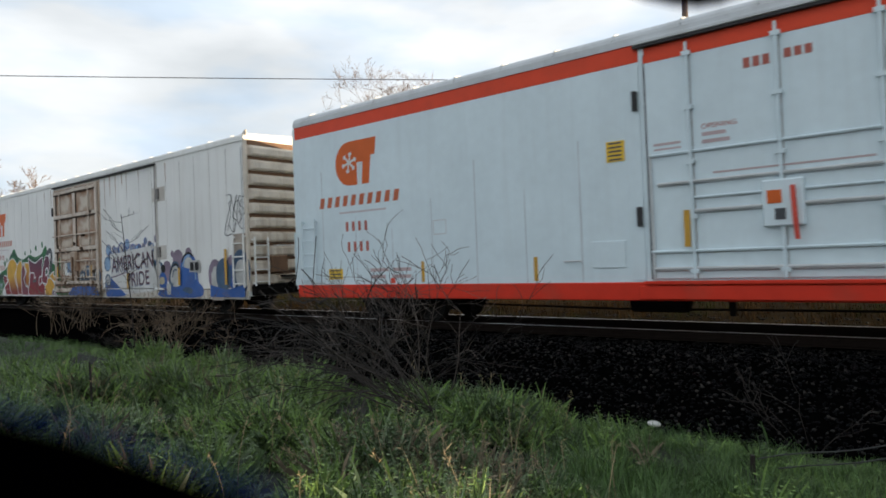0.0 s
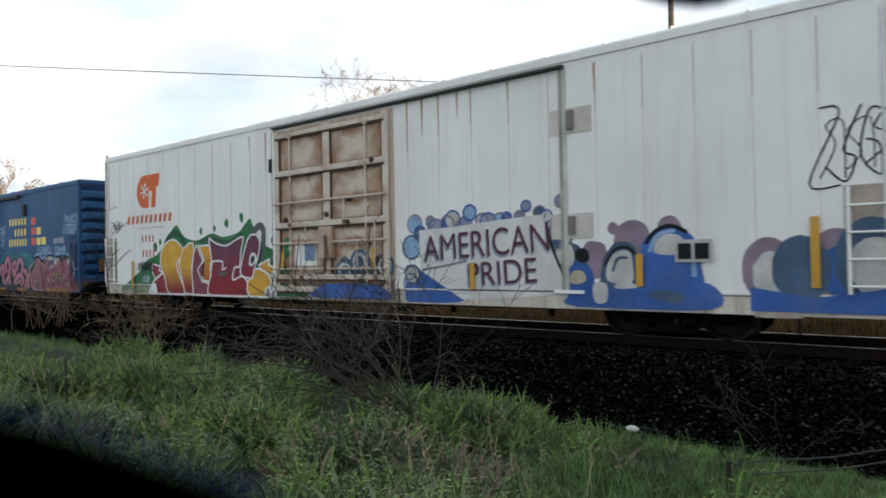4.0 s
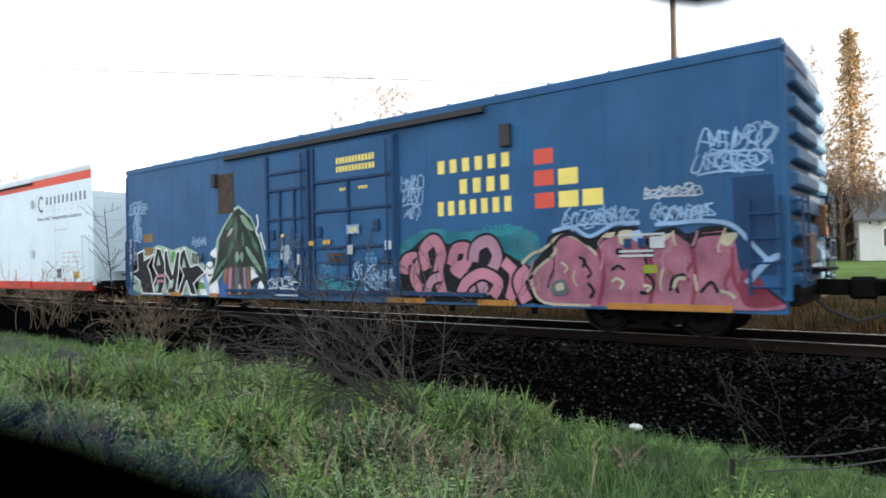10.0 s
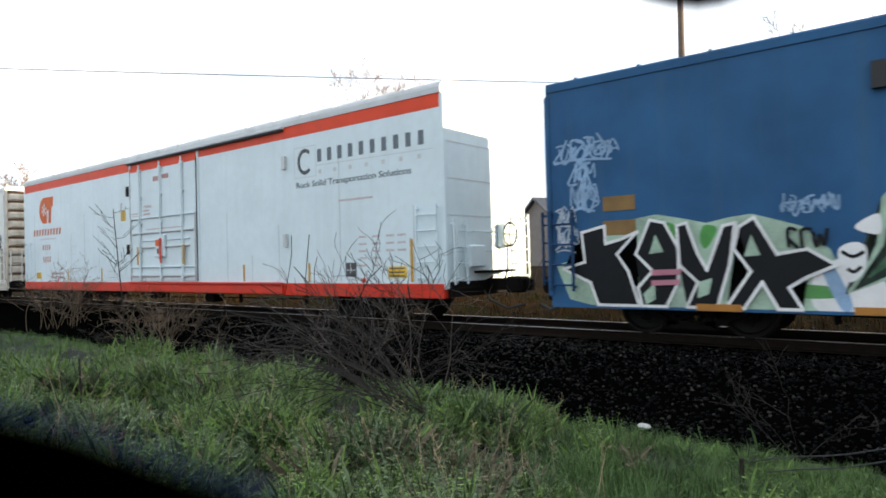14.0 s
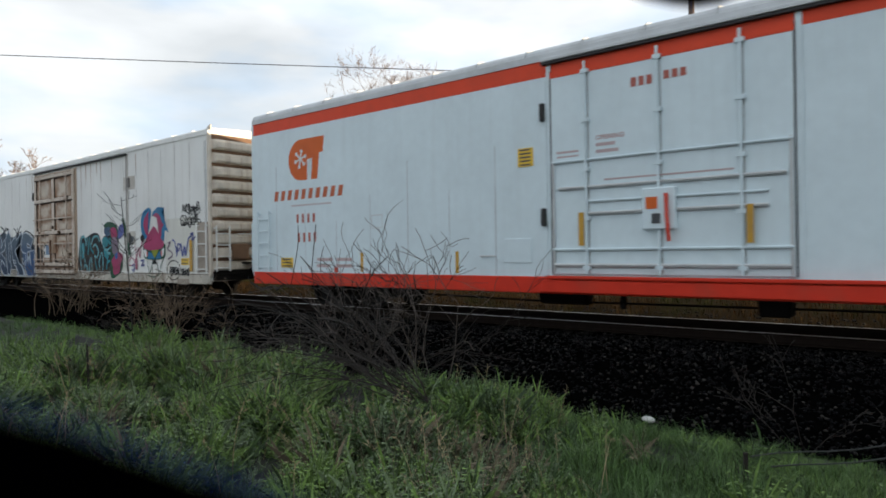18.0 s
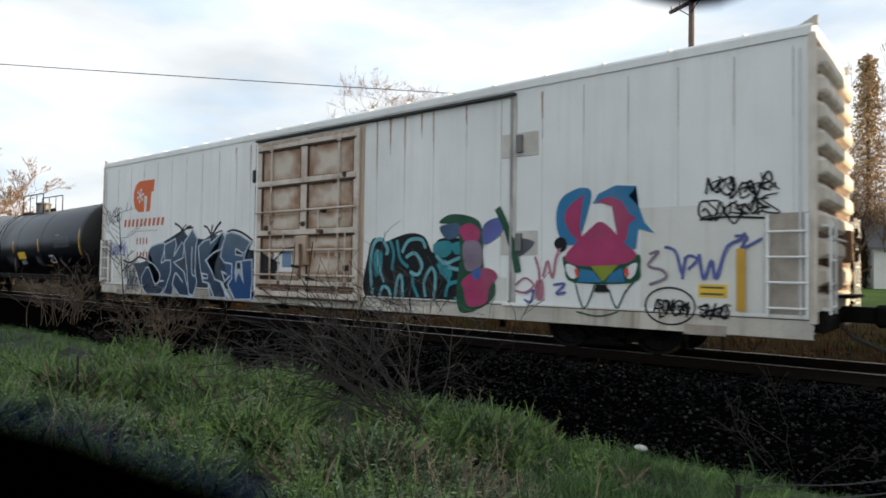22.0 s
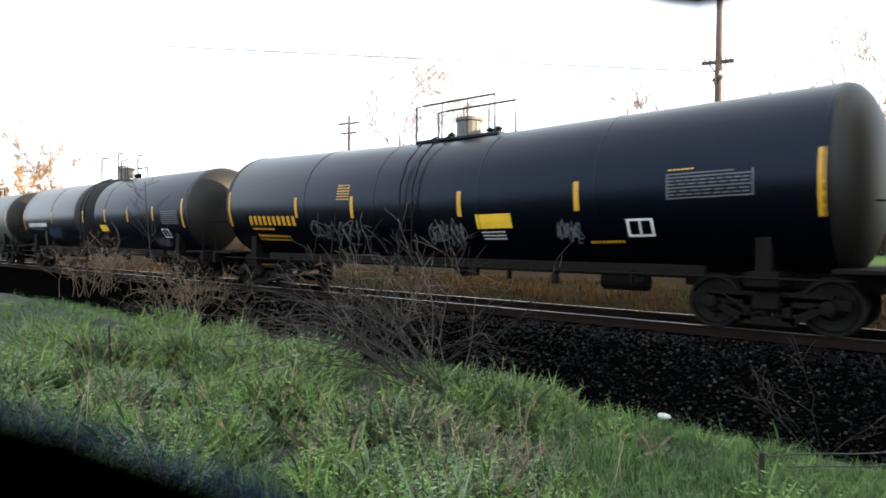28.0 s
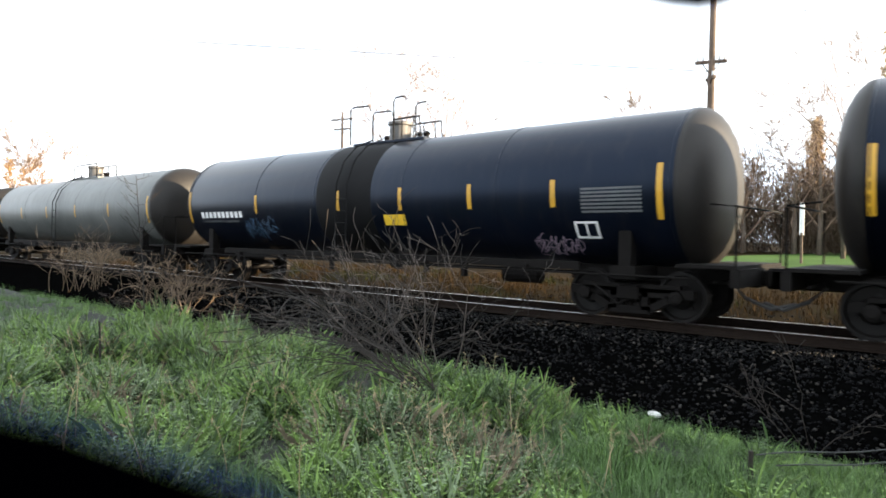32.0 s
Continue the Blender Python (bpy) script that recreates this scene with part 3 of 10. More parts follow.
G_GREYTEXT = mat("grey-blue lettering", (0.10, 0.125, 0.15), 0.5, vary=0.1, bump=0.02)


def ct_logo(car, x0, z0, w, h, layer=1):
    """The reefer operator's mark as plain shapes: a rounded shield, a hook and a star of six strokes."""
    bm = bmesh.new()
    L = []
    for k in range(13):
        a = math.pi / 2 + math.pi * k / 12
        L.append((x0 + 0.36 * w + 0.36 * w * math.cos(a), z0 + 0.5 * h + 0.5 * h * math.sin(a)))
    flat(bm, [(x0 + 0.55 * w, z0 + h)] + L + [(x0 + 0.55 * w, z0)], layer)
    flat(bm, [(x0 + 0.50 * w, z0 + h), (x0 + 1.04 * w, z0 + h * 1.0), (x0 + 1.0 * w, z0 + 0.62 * h), (x0 + 0.90 * w, z0 + 0.62 * h), (x0 + 0.84 * w, z0), (x0 + 0.66 * w, z0), (x0 + 0.70 * w, z0 + 0.5 * h), (x0 + 0.50 * w, z0 + 0.5 * h)], layer)
    lg = part("logo", bm, LOGO, car, "orange painted emblem")
    bm = bmesh.new()
    cx, cz, r = x0 + 0.36 * w, z0 + 0.52 * h, 0.24 * h
    for k in range(3):
        a = k * math.pi / 3 + 0.3
        stroke(bm, [(cx - r * math.cos(a), cz - r * math.sin(a)), (cx + r * math.cos(a), cz + r * math.sin(a))], 0.05 * h, layer + 1 + 0.2 * k)
        for s in (-1, 1):
            for d in (-0.6, 0.6):
                px, pz = cx + s * 0.6 * r * math.cos(a), cz + s * 0.6 * r * math.sin(a)
                stroke(bm, [(px, pz), (px + s * 0.35 * r * math.cos(a + d), pz + s * 0.35 * r * math.sin(a + d))], 0.035 * h, layer + 1.8 + 0.2 * k)
    stroke(bm, [(x0 + 0.60 * w, z0), (x0 + 0.62 * w, z0 + 0.45 * h)], 0.05 * h, layer + 1.1)
    stroke(bm, [(x0 + 0.55 * w, z0 + 0.45 * h), (x0 + 0.70 * w, z0 + 0.45 * h)], 0.04 * h, layer + 1.3)
    part("logo_star", bm, G_WHITE, lg)
    return lg


NAMERED = mat("faded orange-red lettering", (0.50, 0.13, 0.06), 0.55, spec=0.25, vary=0.12, bump=0.02)


def reefer_marks(car, dx, slant=0.06):
    ct_logo(car, -10.05 + dx, 3.33, 1.38, 1.07)
    part("name_lettering", bars(bmesh.new(), -10.7 + dx, -7.85 + dx, 2.84, 3.10, 10, 1, slant, 0.55), NAMERED, car, "orange lettering as plain blocks")
    bm = bars(bmesh.new(), -9.95 + dx, -8.35 + dx, 2.66, 2.70, 16)
    part("small_lettering", bm, FAINT, car)
    part("mark_lettering", bars(bmesh.new(), -9.75 + dx, -8.88 + dx, 2.22, 2.45, 4, 1, 0, 0.42), LETTER, car)
    part("number_lettering", bars(bmesh.new(), -9.71 + dx, -8.85 + dx, 1.72, 1.96, 4, 1, 0, 0.42), LETTER, car)


def reflector(car, x, z0, z1):
    part("reflector", boxm(x - 0.04, x + 0.04, SIDE - 0.012, SIDE - 0.003, z0, z1), REFL, car)


def placard(car, x0, x1, z0, z1, lines=3):
    p = part("placard", boxm(x0, x1, SIDE - 0.014, SIDE - 0.002, z0, z1), YELLOW, car, "yellow warning placard")
    bm = bmesh.new()
    for i in range(lines):
        z = z0 + (z1 - z0) * (i + 0.5) / lines
        flat(bm, rect(x0 + 0.04, x1 - 0.05, z - 0.015, z + 0.015), 4.5)
    part("placard_text", bm, BLACKLET, p)


def body_shell(car, half, zb, ze, peak, material, roof_mat, rnd=0.16):
    """Side walls and roof of a house car: a hollow-looking solid with a rounded eave and a low ridge."""
    prof = [(-1.6, zb), (-1.6, ze - 0.04)]
    prof += [(1.6, ze - 0.04), (1.6, zb)]
    part("body", extrude_x(bmesh.new(), prof, -half, half), material, car)
    rp = [(-1.625, ze - 0.06), (-1.625, ze + 0.07)]
    for k in range(6):
        a = math.pi / 2 * k / 5
        rp.append((-1.606 + rnd * (1 - math.cos(a)), ze + 0.08 + rnd * 0.6 * math.sin(a)))
    rp += [(0, peak)] + [(-y, z) for y, z in rp[::-1]]
    roof = part("roof", extrude_x(bmesh.new(), rp, -half - 0.01, half + 0.01), roof_mat, car)
    for i in range(int(half * 2 / 1.2)):
        x = -half + 0.6 + i * 1.2
        bm = bmesh.new()
        pts = [(x, y, z + 0.015) for y, z in rp[2:-2]]
        tube(bm, pts, 0.022, 4)
        part("roof_seam", bm, roof_mat, roof)


def ribbed_end(car, x, zb, ze, material, n=9, wall=None, brackets=True):
    """Pressed-steel end: broad flat-faced corrugations that taper to the corner posts; a darker wall colour paints the
    shade in the recesses between them.
    """
    s = 1 if x > 0 else -1
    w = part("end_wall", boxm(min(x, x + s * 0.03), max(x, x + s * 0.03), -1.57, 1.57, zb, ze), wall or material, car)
    h = (ze - zb - 0.20) / n
    for i in range(n):
        z0 = zb + 0.12 + h * i
        bm = bmesh.new()
        prof = [(0.03, 0.06 * h), (0.13, 0.12 * h), (0.165, 0.24 * h), (0.16, 0.62 * h), (0.11, 0.76 * h), (0.03, 0.84 * h)]
        A = [[bm.verts.new((x + s * (0.03 + (d - 0.03) * k), yy, z0 + zz)) for d, zz in prof] for yy, k in ((-1.53, 0.0), (-1.40, 0.9), (-1.30, 1), (1.30, 1), (1.40, 0.9), (1.53, 0.0))]
        for P, Q in zip(A, A[1:]):
            for k in range(5):
                bm.faces.new((P[k], P[k + 1], Q[k + 1], Q[k]))
        bmesh.ops.recalc_face_normals(bm, faces=bm.faces[:])
        part("end_rib", bm, material, w)
    for y in (-1.58, 1.58):
        part("corner_post", boxm(min(x - s * 0.05, x + s * 0.06), max(x - s * 0.05, x + s * 0.06), y - 0.05, y + 0.05, zb, ze + 0.02, bevel=0.015), material, w)
        if not brackets:
            continue
        bm = bmesh.new()
        for q in (-0.02, 0.02):
            vs = [bm.verts.new((x + s * dx, y * 0.985 + q, z)) for dx, z in ((-0.25, ze + 0.12), (0.08, ze + 0.12), (0.08, ze + 0.27), (0.03, ze + 0.27))]
            bm.faces.new(vs)
        vv = bm.verts[:]
        for k in range(4):
            bm.faces.new((vv[k], vv[(k + 1) % 4], vv[4 + (k + 1) % 4], vv[4 + k]))
        bmesh.ops.recalc_face_normals(bm, faces=bm.faces[:])
        part("roof_bracket", bm, material, w)


def end_gear(car, half, m):
    """Brake wheel, end ladder, crossover platform and grab irons on both ends."""
    for s in (-1, 1):
        x = s * (half + 0.22)
        ladder(car, 1.05, 1.5, 0.9, 2.5, 5, material=m, end=x)
        ladder(car, -1.5, -1.05, 0.9, 2.3, 4, material=m, end=x)
        part("end_platform", boxm(min(s * half, s * (half + 0.4)), max(s * half, s * (half + 0.4)), -0.6, 0.6, 1.12, 1.17), IRON, car)
        part("end_sill", boxm(min(s * (half - 0.1), s * (half + 0.15)), max(s * (half - 0.1), s * (half + 0.15)), -1.5, 1.5, 0.62, 0.95, bevel=0.02), IRON, car)
    ring = bmesh.new()
    tube(ring, [(half + 0.30, 0.55 + 0.28 * math.cos(6.2832 * k / 16), 2.0 + 0.28 * math.sin(6.2832 * k / 16)) for k in range(17)], 0.02, 6)
    for k in range(4):
        tube(ring, [(half + 0.28, 0.55, 2.0), (half + 0.30, 0.55 + 0.28 * math.cos(1.57 * k), 2.0 + 0.28 * math.sin(1.57 * k))], 0.014, 4)
    part("brake_wheel", ring, IRON, car)
    part("brake_housing", boxm(half + 0.05, half + 0.25, 0.35, 0.8, 1.7, 2.25, bevel=0.03), WHITE if m is WHITE else ENDRUST, car)
    part("brake_rod", tube(bmesh.new(), [(half + 0.22, 0.55, 1.75), (half + 0.24, 0.5, 1.2), (half + 0.20, 0.3, 0.7)], 0.022), IRON, car)
    for s in (-1, 1):
        x = s * (half + 0.20)
        part("grab_iron", tube(bmesh.new(), [(s * half, -0.75, 2.05), (x, -0.75, 2.05), (x, 0.15, 2.05), (s * half, 0.15, 2.05)], 0.016), m, car)
        part("end_box", boxm(min(s * half, s * (half + 0.22)), max(s * half, s * (half + 0.22)), -0.95, -0.35, 1.25, 1.75, bevel=0.03), WHITE if m is WHITE else ENDRUST, car, "equipment box on the end wall")


def boxm_data(name, *a):
    me = bpy.data.meshes.new(name)
    bm = boxm(*a)
    bm.to_mesh(me)
    bm.free()
    return me


def lathe_at_side(x, z, r):
    """A small round fitting standing out of a door."""
    bm = lathe(bmesh.new(), [(SIDE - 0.05, r), (SIDE - 0.15, r), (SIDE - 0.16, r * 0.7), (SIDE - 0.16, 0.001)], "y", 10)
    bmesh.ops.translate(bm, verts=bm.verts, vec=(x, 0, z))
    return bm


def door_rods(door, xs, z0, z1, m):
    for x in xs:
        # narrow dark strip paints in the shade beside the rod
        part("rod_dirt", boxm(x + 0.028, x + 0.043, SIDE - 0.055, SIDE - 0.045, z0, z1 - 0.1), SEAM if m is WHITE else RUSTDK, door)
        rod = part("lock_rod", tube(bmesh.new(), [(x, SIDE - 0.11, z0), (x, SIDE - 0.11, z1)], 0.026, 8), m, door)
        for k in range(5):
            z = z0 + 0.12 + (z1 - z0 - 0.3) * k / 4
            part("rod_guide", boxm(x - 0.07, x + 0.07, SIDE - 0.13, SIDE - 0.06, z - 0.035, z + 0.035), m, door)


def smooth_reefer(x_mid, cornerstone, label):
    half = 11.635
    car = thing("refrigerator_car", label, "freight car", (x_mid, TRACK_Y, 0), "freight train")
    CARS.append((car, x_mid))
    body_shell(car, half, 0.80, 5.10, 5.52, WHITE, ROOF, 0.27)
    for y0, y1 in ((-1.606, -1.598), (1.598, 1.606)):
        part("upper_stripe", boxm(-half, half, y0, y1, 4.73, 5.04), ORANGE, car, "orange-red stripe below the roof")
    part("side_sill", boxm(-half, half, -1.63, -1.2, 0.60, 0.92, bevel=0.015), SILLRED, car, "orange-red side sill")
    part("side_sill", boxm(-half, half, 1.2, 1.63, 0.60, 0.92, bevel=0.015), SILLRED, car)
    part("door_sill", boxm(-2.3, 6.2, -1.70, -1.63, 0.63, 0.86, bevel=0.01), SILLRED, car)
    # end walls
    for s in (-1, 1):
        x = s * half
        w = part("end_wall", boxm(min(x, x + s * 0.06), max(x, x + s * 0.06), -1.56, 1.56, 0.8, 5.0, bevel=0.02), WHITE, car)
        for z in (1.6, 2.4, 3.2, 4.0):
            part("end_joint", boxm(min(x + s * 0.055, x + s * 0.068), max(x + s * 0.055, x + s * 0.068), -1.5, 1.5, z - 0.012, z + 0.012), ROOF, w)
        for y in (-1.57, 1.57):
            part("corner_post", boxm(min(x - s * 0.04, x + s * 0.07), max(x - s * 0.04, x + s * 0.07), y - 0.04, y + 0.04, 0.8, 5.03, bevel=0.015), WHITE, w)
    # faint panel joints
    for x in (-10.6, -8.2, -5.8, -3.4, 3.6, 6.0, 8.4, 10.8):
        part("panel_joint", boxm(x - 0.012, x + 0.012, SIDE - 0.003, SIDE, 0.92, 3.1 + 0.9 * math.sin(x * 1.7)), PANELSEAM, car)
        part("panel_joint", boxm(x + 1.19, x + 1.205, SIDE - 0.003, SIDE, 0.92, 2.2 + 0.6 * math.sin(x * 2.9)), PANELSEAM, car)
    # plug door
    door = part("plug_door", boxm(-2.08, 2.08, SIDE - 0.05, SIDE + 0.01, 0.97, 4.78, bevel=0.012), WHITE, car, "white insulated plug door")
    for x in (-2.13, 2.13):
        part("door_post", boxm(x - 0.05, x + 0.05, SIDE - 0.03, SIDE, 0.93, 4.95, bevel=0.01), WHITE, door)
        part("door_seal", boxm(x - 0.012 - math.copysign(0.055, x), x + 0.012 - math.copysign(0.055, x), SIDE - 0.054, SIDE - 0.02, 0.97, 4.8), DARKGAP, door)
    part("door_stripe", boxm(-2.08, 2.08, SIDE - 0.056, SIDE - 0.05, 4.66, 4.78), ORANGE, door)
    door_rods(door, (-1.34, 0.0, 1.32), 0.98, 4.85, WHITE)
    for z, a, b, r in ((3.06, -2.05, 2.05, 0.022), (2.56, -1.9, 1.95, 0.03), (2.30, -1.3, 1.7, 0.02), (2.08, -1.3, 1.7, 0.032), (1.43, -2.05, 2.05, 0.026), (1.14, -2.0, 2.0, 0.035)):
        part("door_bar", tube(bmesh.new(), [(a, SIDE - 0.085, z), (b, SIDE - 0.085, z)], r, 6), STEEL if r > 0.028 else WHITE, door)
        # thin grey strip stands in for the shade under the bar
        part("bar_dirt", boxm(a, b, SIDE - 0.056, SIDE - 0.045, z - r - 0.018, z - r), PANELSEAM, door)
    for x in (-2.02, 2.02):
        part("door_edge_rod", tube(bmesh.new(), [(x, SIDE - 0.08, 1.0), (x, SIDE - 0.08, 3.1)], 0.024, 6), STEEL, door)
    lock = part("lock_box", boxm(-0.27, 0.30, SIDE - 0.16, SIDE - 0.05, 1.75, 2.46, bevel=0.02), WHITE, door, "white door lock box")
    part("lock_handle", tube(bmesh.new(), [(0.16, SIDE - 0.2, 2.35), (0.18, SIDE - 0.22, 1.9), (0.2, SIDE - 0.2, 1.55)], 0.035), GWRED, lock)
    part("lock_tag", boxm(-0.2, 0.0, SIDE - 0.17, SIDE - 0.16, 2.1, 2.3), LOGO, lock)
    part("lock_slot", boxm(-0.1, 0.05, SIDE - 0.17, SIDE - 0.16, 1.85, 2.02), BLACKLET, lock)
    for x, a, b in ((-0.48, 4.24, 4.40), (0.1, 4.28, 4.42)):
        part("door_lettering", bars(bmesh.new(), x, x + 0.42, a, b, 3, 14, 0, 0.7), LETTER, door)
    words(door, "OPENING", -1.16, 3.40, 0.115, LETTER, 14, 0.0, 1.1, "door_lettering", 0.0)
    for a, b, z0, z1 in ((-1.15, -0.78, 3.28, 3.34), (-1.15, -0.72, 3.16, 3.22), (-1.95, -1.5, 3.22, 3.26), (-1.95, -1.5, 3.14, 3.17), (-1.0, 1.2, 2.66, 2.69)):
        part("door_note", flat(bmesh.new(), rect(a, b, z0, z1), 14), FAINT, door)
    part("door_track", boxm(-2.25, 6.3, SIDE - 0.12, SIDE + 0.02, 4.99, 5.06, bevel=0.01), ROOF, car, "galvanised door track")
    # black strip that draws the shade under the door track
    part("door_track_shadow", boxm(-2.25, 6.3, SIDE - 0.10, SIDE - 0.007, 4.94, 4.985), DARKGAP, car)
    part("lower_track", boxm(-2.2, 6.2, SIDE - 0.13, SIDE - 0.03, 0.88, 0.94, bevel=0.01), SILLRED, car)
    for x, z in ((-2.25, 4.05), (-2.24, 2.05)):
        part("door_stop", boxm(x - 0.05, x + 0.03, SIDE - 0.10, SIDE, z - 0.17, z + 0.17, bevel=0.01), DARKGAP, car)
    for z in (4.09, 2.04):
        part("door_stop", boxm(6.29, 6.40, SIDE - 0.10, SIDE, z - 0.17, z + 0.17, bevel=0.01), STEEL, car)
    part("hinge_panel", boxm(-2.45, -2.19, SIDE - 0.02, SIDE, 0.95, 4.65, bevel=0.005), WHITE, car)
    pan = part("access_panel", boxm(-3.2, -2.55, SIDE - 0.02, SIDE, 1.18, 1.66, bevel=0.008), WHITE, car)
    part("grab_iron", tube(bmesh.new(), [(-3.75, SIDE, 1.3), (-3.75, SIDE - 0.07, 1.32), (-3.4, SIDE - 0.07, 1.32), (-3.4, SIDE, 1.3)], 0.015), STEEL, car)
    reefer_marks(car, 0.0)
    placard(car, -2.84, -2.50, 3.06, 3.42, 5)
    placard(car, -10.42, -9.92, 1.05, 1.31, 3)
    for x, a, b in ((-7.3, 0.96, 1.42), (-4.4, 0.96, 1.42), (4.4, 0.96, 1.43), (7.22, 0.94, 1.44), (10.72, 0.96, 1.92)):
        reflector(car, x, a, b)
    for x in (-1.42, 1.45):
        part("reflector", boxm(x - 0.05, x + 0.05, SIDE - 0.152, SIDE - 0.138, 1.5, 2.1), REFL, door)
    for a, b, z in ((-8.95, -8.35, 1.22), (-8.2, -7.65, 1.22), (-8.95, -8.45, 1.06), (-8.25, -7.65, 1.06)):
        part("load_lettering", flat(bmesh.new(), rect(a, b, z, z + 0.08)), FAINT, car)
    part("red_stencil", flat(bmesh.new(), rect(-8.3, -8.15, 0.94, 1.06)), GWRED, car)
    fr = bmesh.new()
    for q in ([(-6.95, 2.0), (-6.6, 2.0)], [(-6.95, 2.3), (-6.6, 2.3)], [(-6.95, 2.0), (-6.95, 2.3)], [(-6.6, 2.0), (-6.6, 2.3)]):
        stroke(fr, q, 0.02)
    part("stencil_frame", fr, STEEL, car)
    ladder(car, -11.35, -10.85, 0.95, 2.60, 5, material=WHITE)
    ladder(car, 10.93, 11.5, 0.95, 2.66, 5, material=WHITE)
    if cornerstone:
        bm = bmesh.new()
        bars(bm, 7.62, 11.36, 3.98, 4.30, 10, 1, 0, 0.42)
        part("shipper_lettering", bm, G_GREYTEXT, car, "black lettering as plain blocks")
        bm = bmesh.new()
        for k in range(13):                                    # the open ring before the name
            a0, a1 = 0.8 + 4.7 * k / 13, 0.8 + 4.7 * (k + 1) / 13
            stroke(bm, [(7.14 + 0.25 * math.cos(a0), 4.04 + 0.29 * math.sin(a0)), (7.14 + 0.25 * math.cos(a1), 4.04 + 0.29 * math.sin(a1))], 0.10)
        part("shipper_ring", bm, BLACKLET, car)
        bm = bmesh.new()
        for q in ([(6.72, 3.64), (7.56, 3.64)], [(6.72, 4.42), (7.56, 4.42)], [(6.72, 3.64), (6.72, 4.42)], [(7.56, 3.64), (7.56, 4.42)], [(7.56, 3.90), (11.4, 3.86)]):
            stroke(bm, q, 0.018)
        bars(bm, 7.66, 11.5, 3.68, 3.78, 7, 1, 0, 0.2)
        part("shipper_rule", bm, STEEL, car)
        words(car, "Rock Solid Transportation Solutions", 6.76, 3.38, 0.205, G_GREYTEXT, 1, 0.0, 1.33, "slogan_lettering", 0.004)
        part("web_lettering", bars(bmesh.new(), 8.37, 9.56, 2.92, 2.97, 14), FAINT, car)
        pl = part("data_plate", boxm(8.58, 8.95, SIDE - 0.012, SIDE - 0.002, 1.08, 1.42), BLACKLET, car, "black data plate")
        bm = bmesh.new()
        stroke(bm, [(8.76, 1.1), (8.76, 1.4)], 0.015, 4)
        stroke(bm, [(8.6, 1.24), (8.93, 1.24)], 0.015, 4)
        part("plate_rule", bm, G_WHITE, pl)
        placard(car, 10.0, 10.56, 1.05, 1.31, 3)
        bm = bmesh.new()
        for x, n in ((9.05, 5), (9.5, 5), (9.95, 3), (10.3, 3)):
            for i in range(n):
                bars(bm, x, x + 0.26, 2.0 - 0.17 * i, 2.05 - 0.17 * i, 4)
        part("data_lettering", bm, FAINT, car)
        part("red_stencil", flat(bmesh.new(), rect(9.12, 9.27, 0.94, 1.05)), GWRED, car)
    for s in (-1, 1):
        truck(car, s * 8.65)
        coupler(car, half, s)
    underframe(car, half, 8.65, 0.75)
    end_gear(car, half, WHITE)
    return car


DOORPANEL = panel_paint("rust-rimmed door panel paint", (0.56, 0.49, 0.40), (0.25, 0.115, 0.05))
LATCHDK = mat("dull grey latch", (0.16, 0.15, 0.14), 0.6, vary=0.2, bump=0.05)
LATCHPAN = mat("stained grey panel paint", (0.52, 0.49, 0.44), 0.65, vary=0.2, grime=0.5, grime_col=(0.32, 0.25, 0.18), bump=0.05)
NOTICE = mat("faded blue notice", (0.14, 0.23, 0.36), 0.5, vary=0.2, bump=0.02)


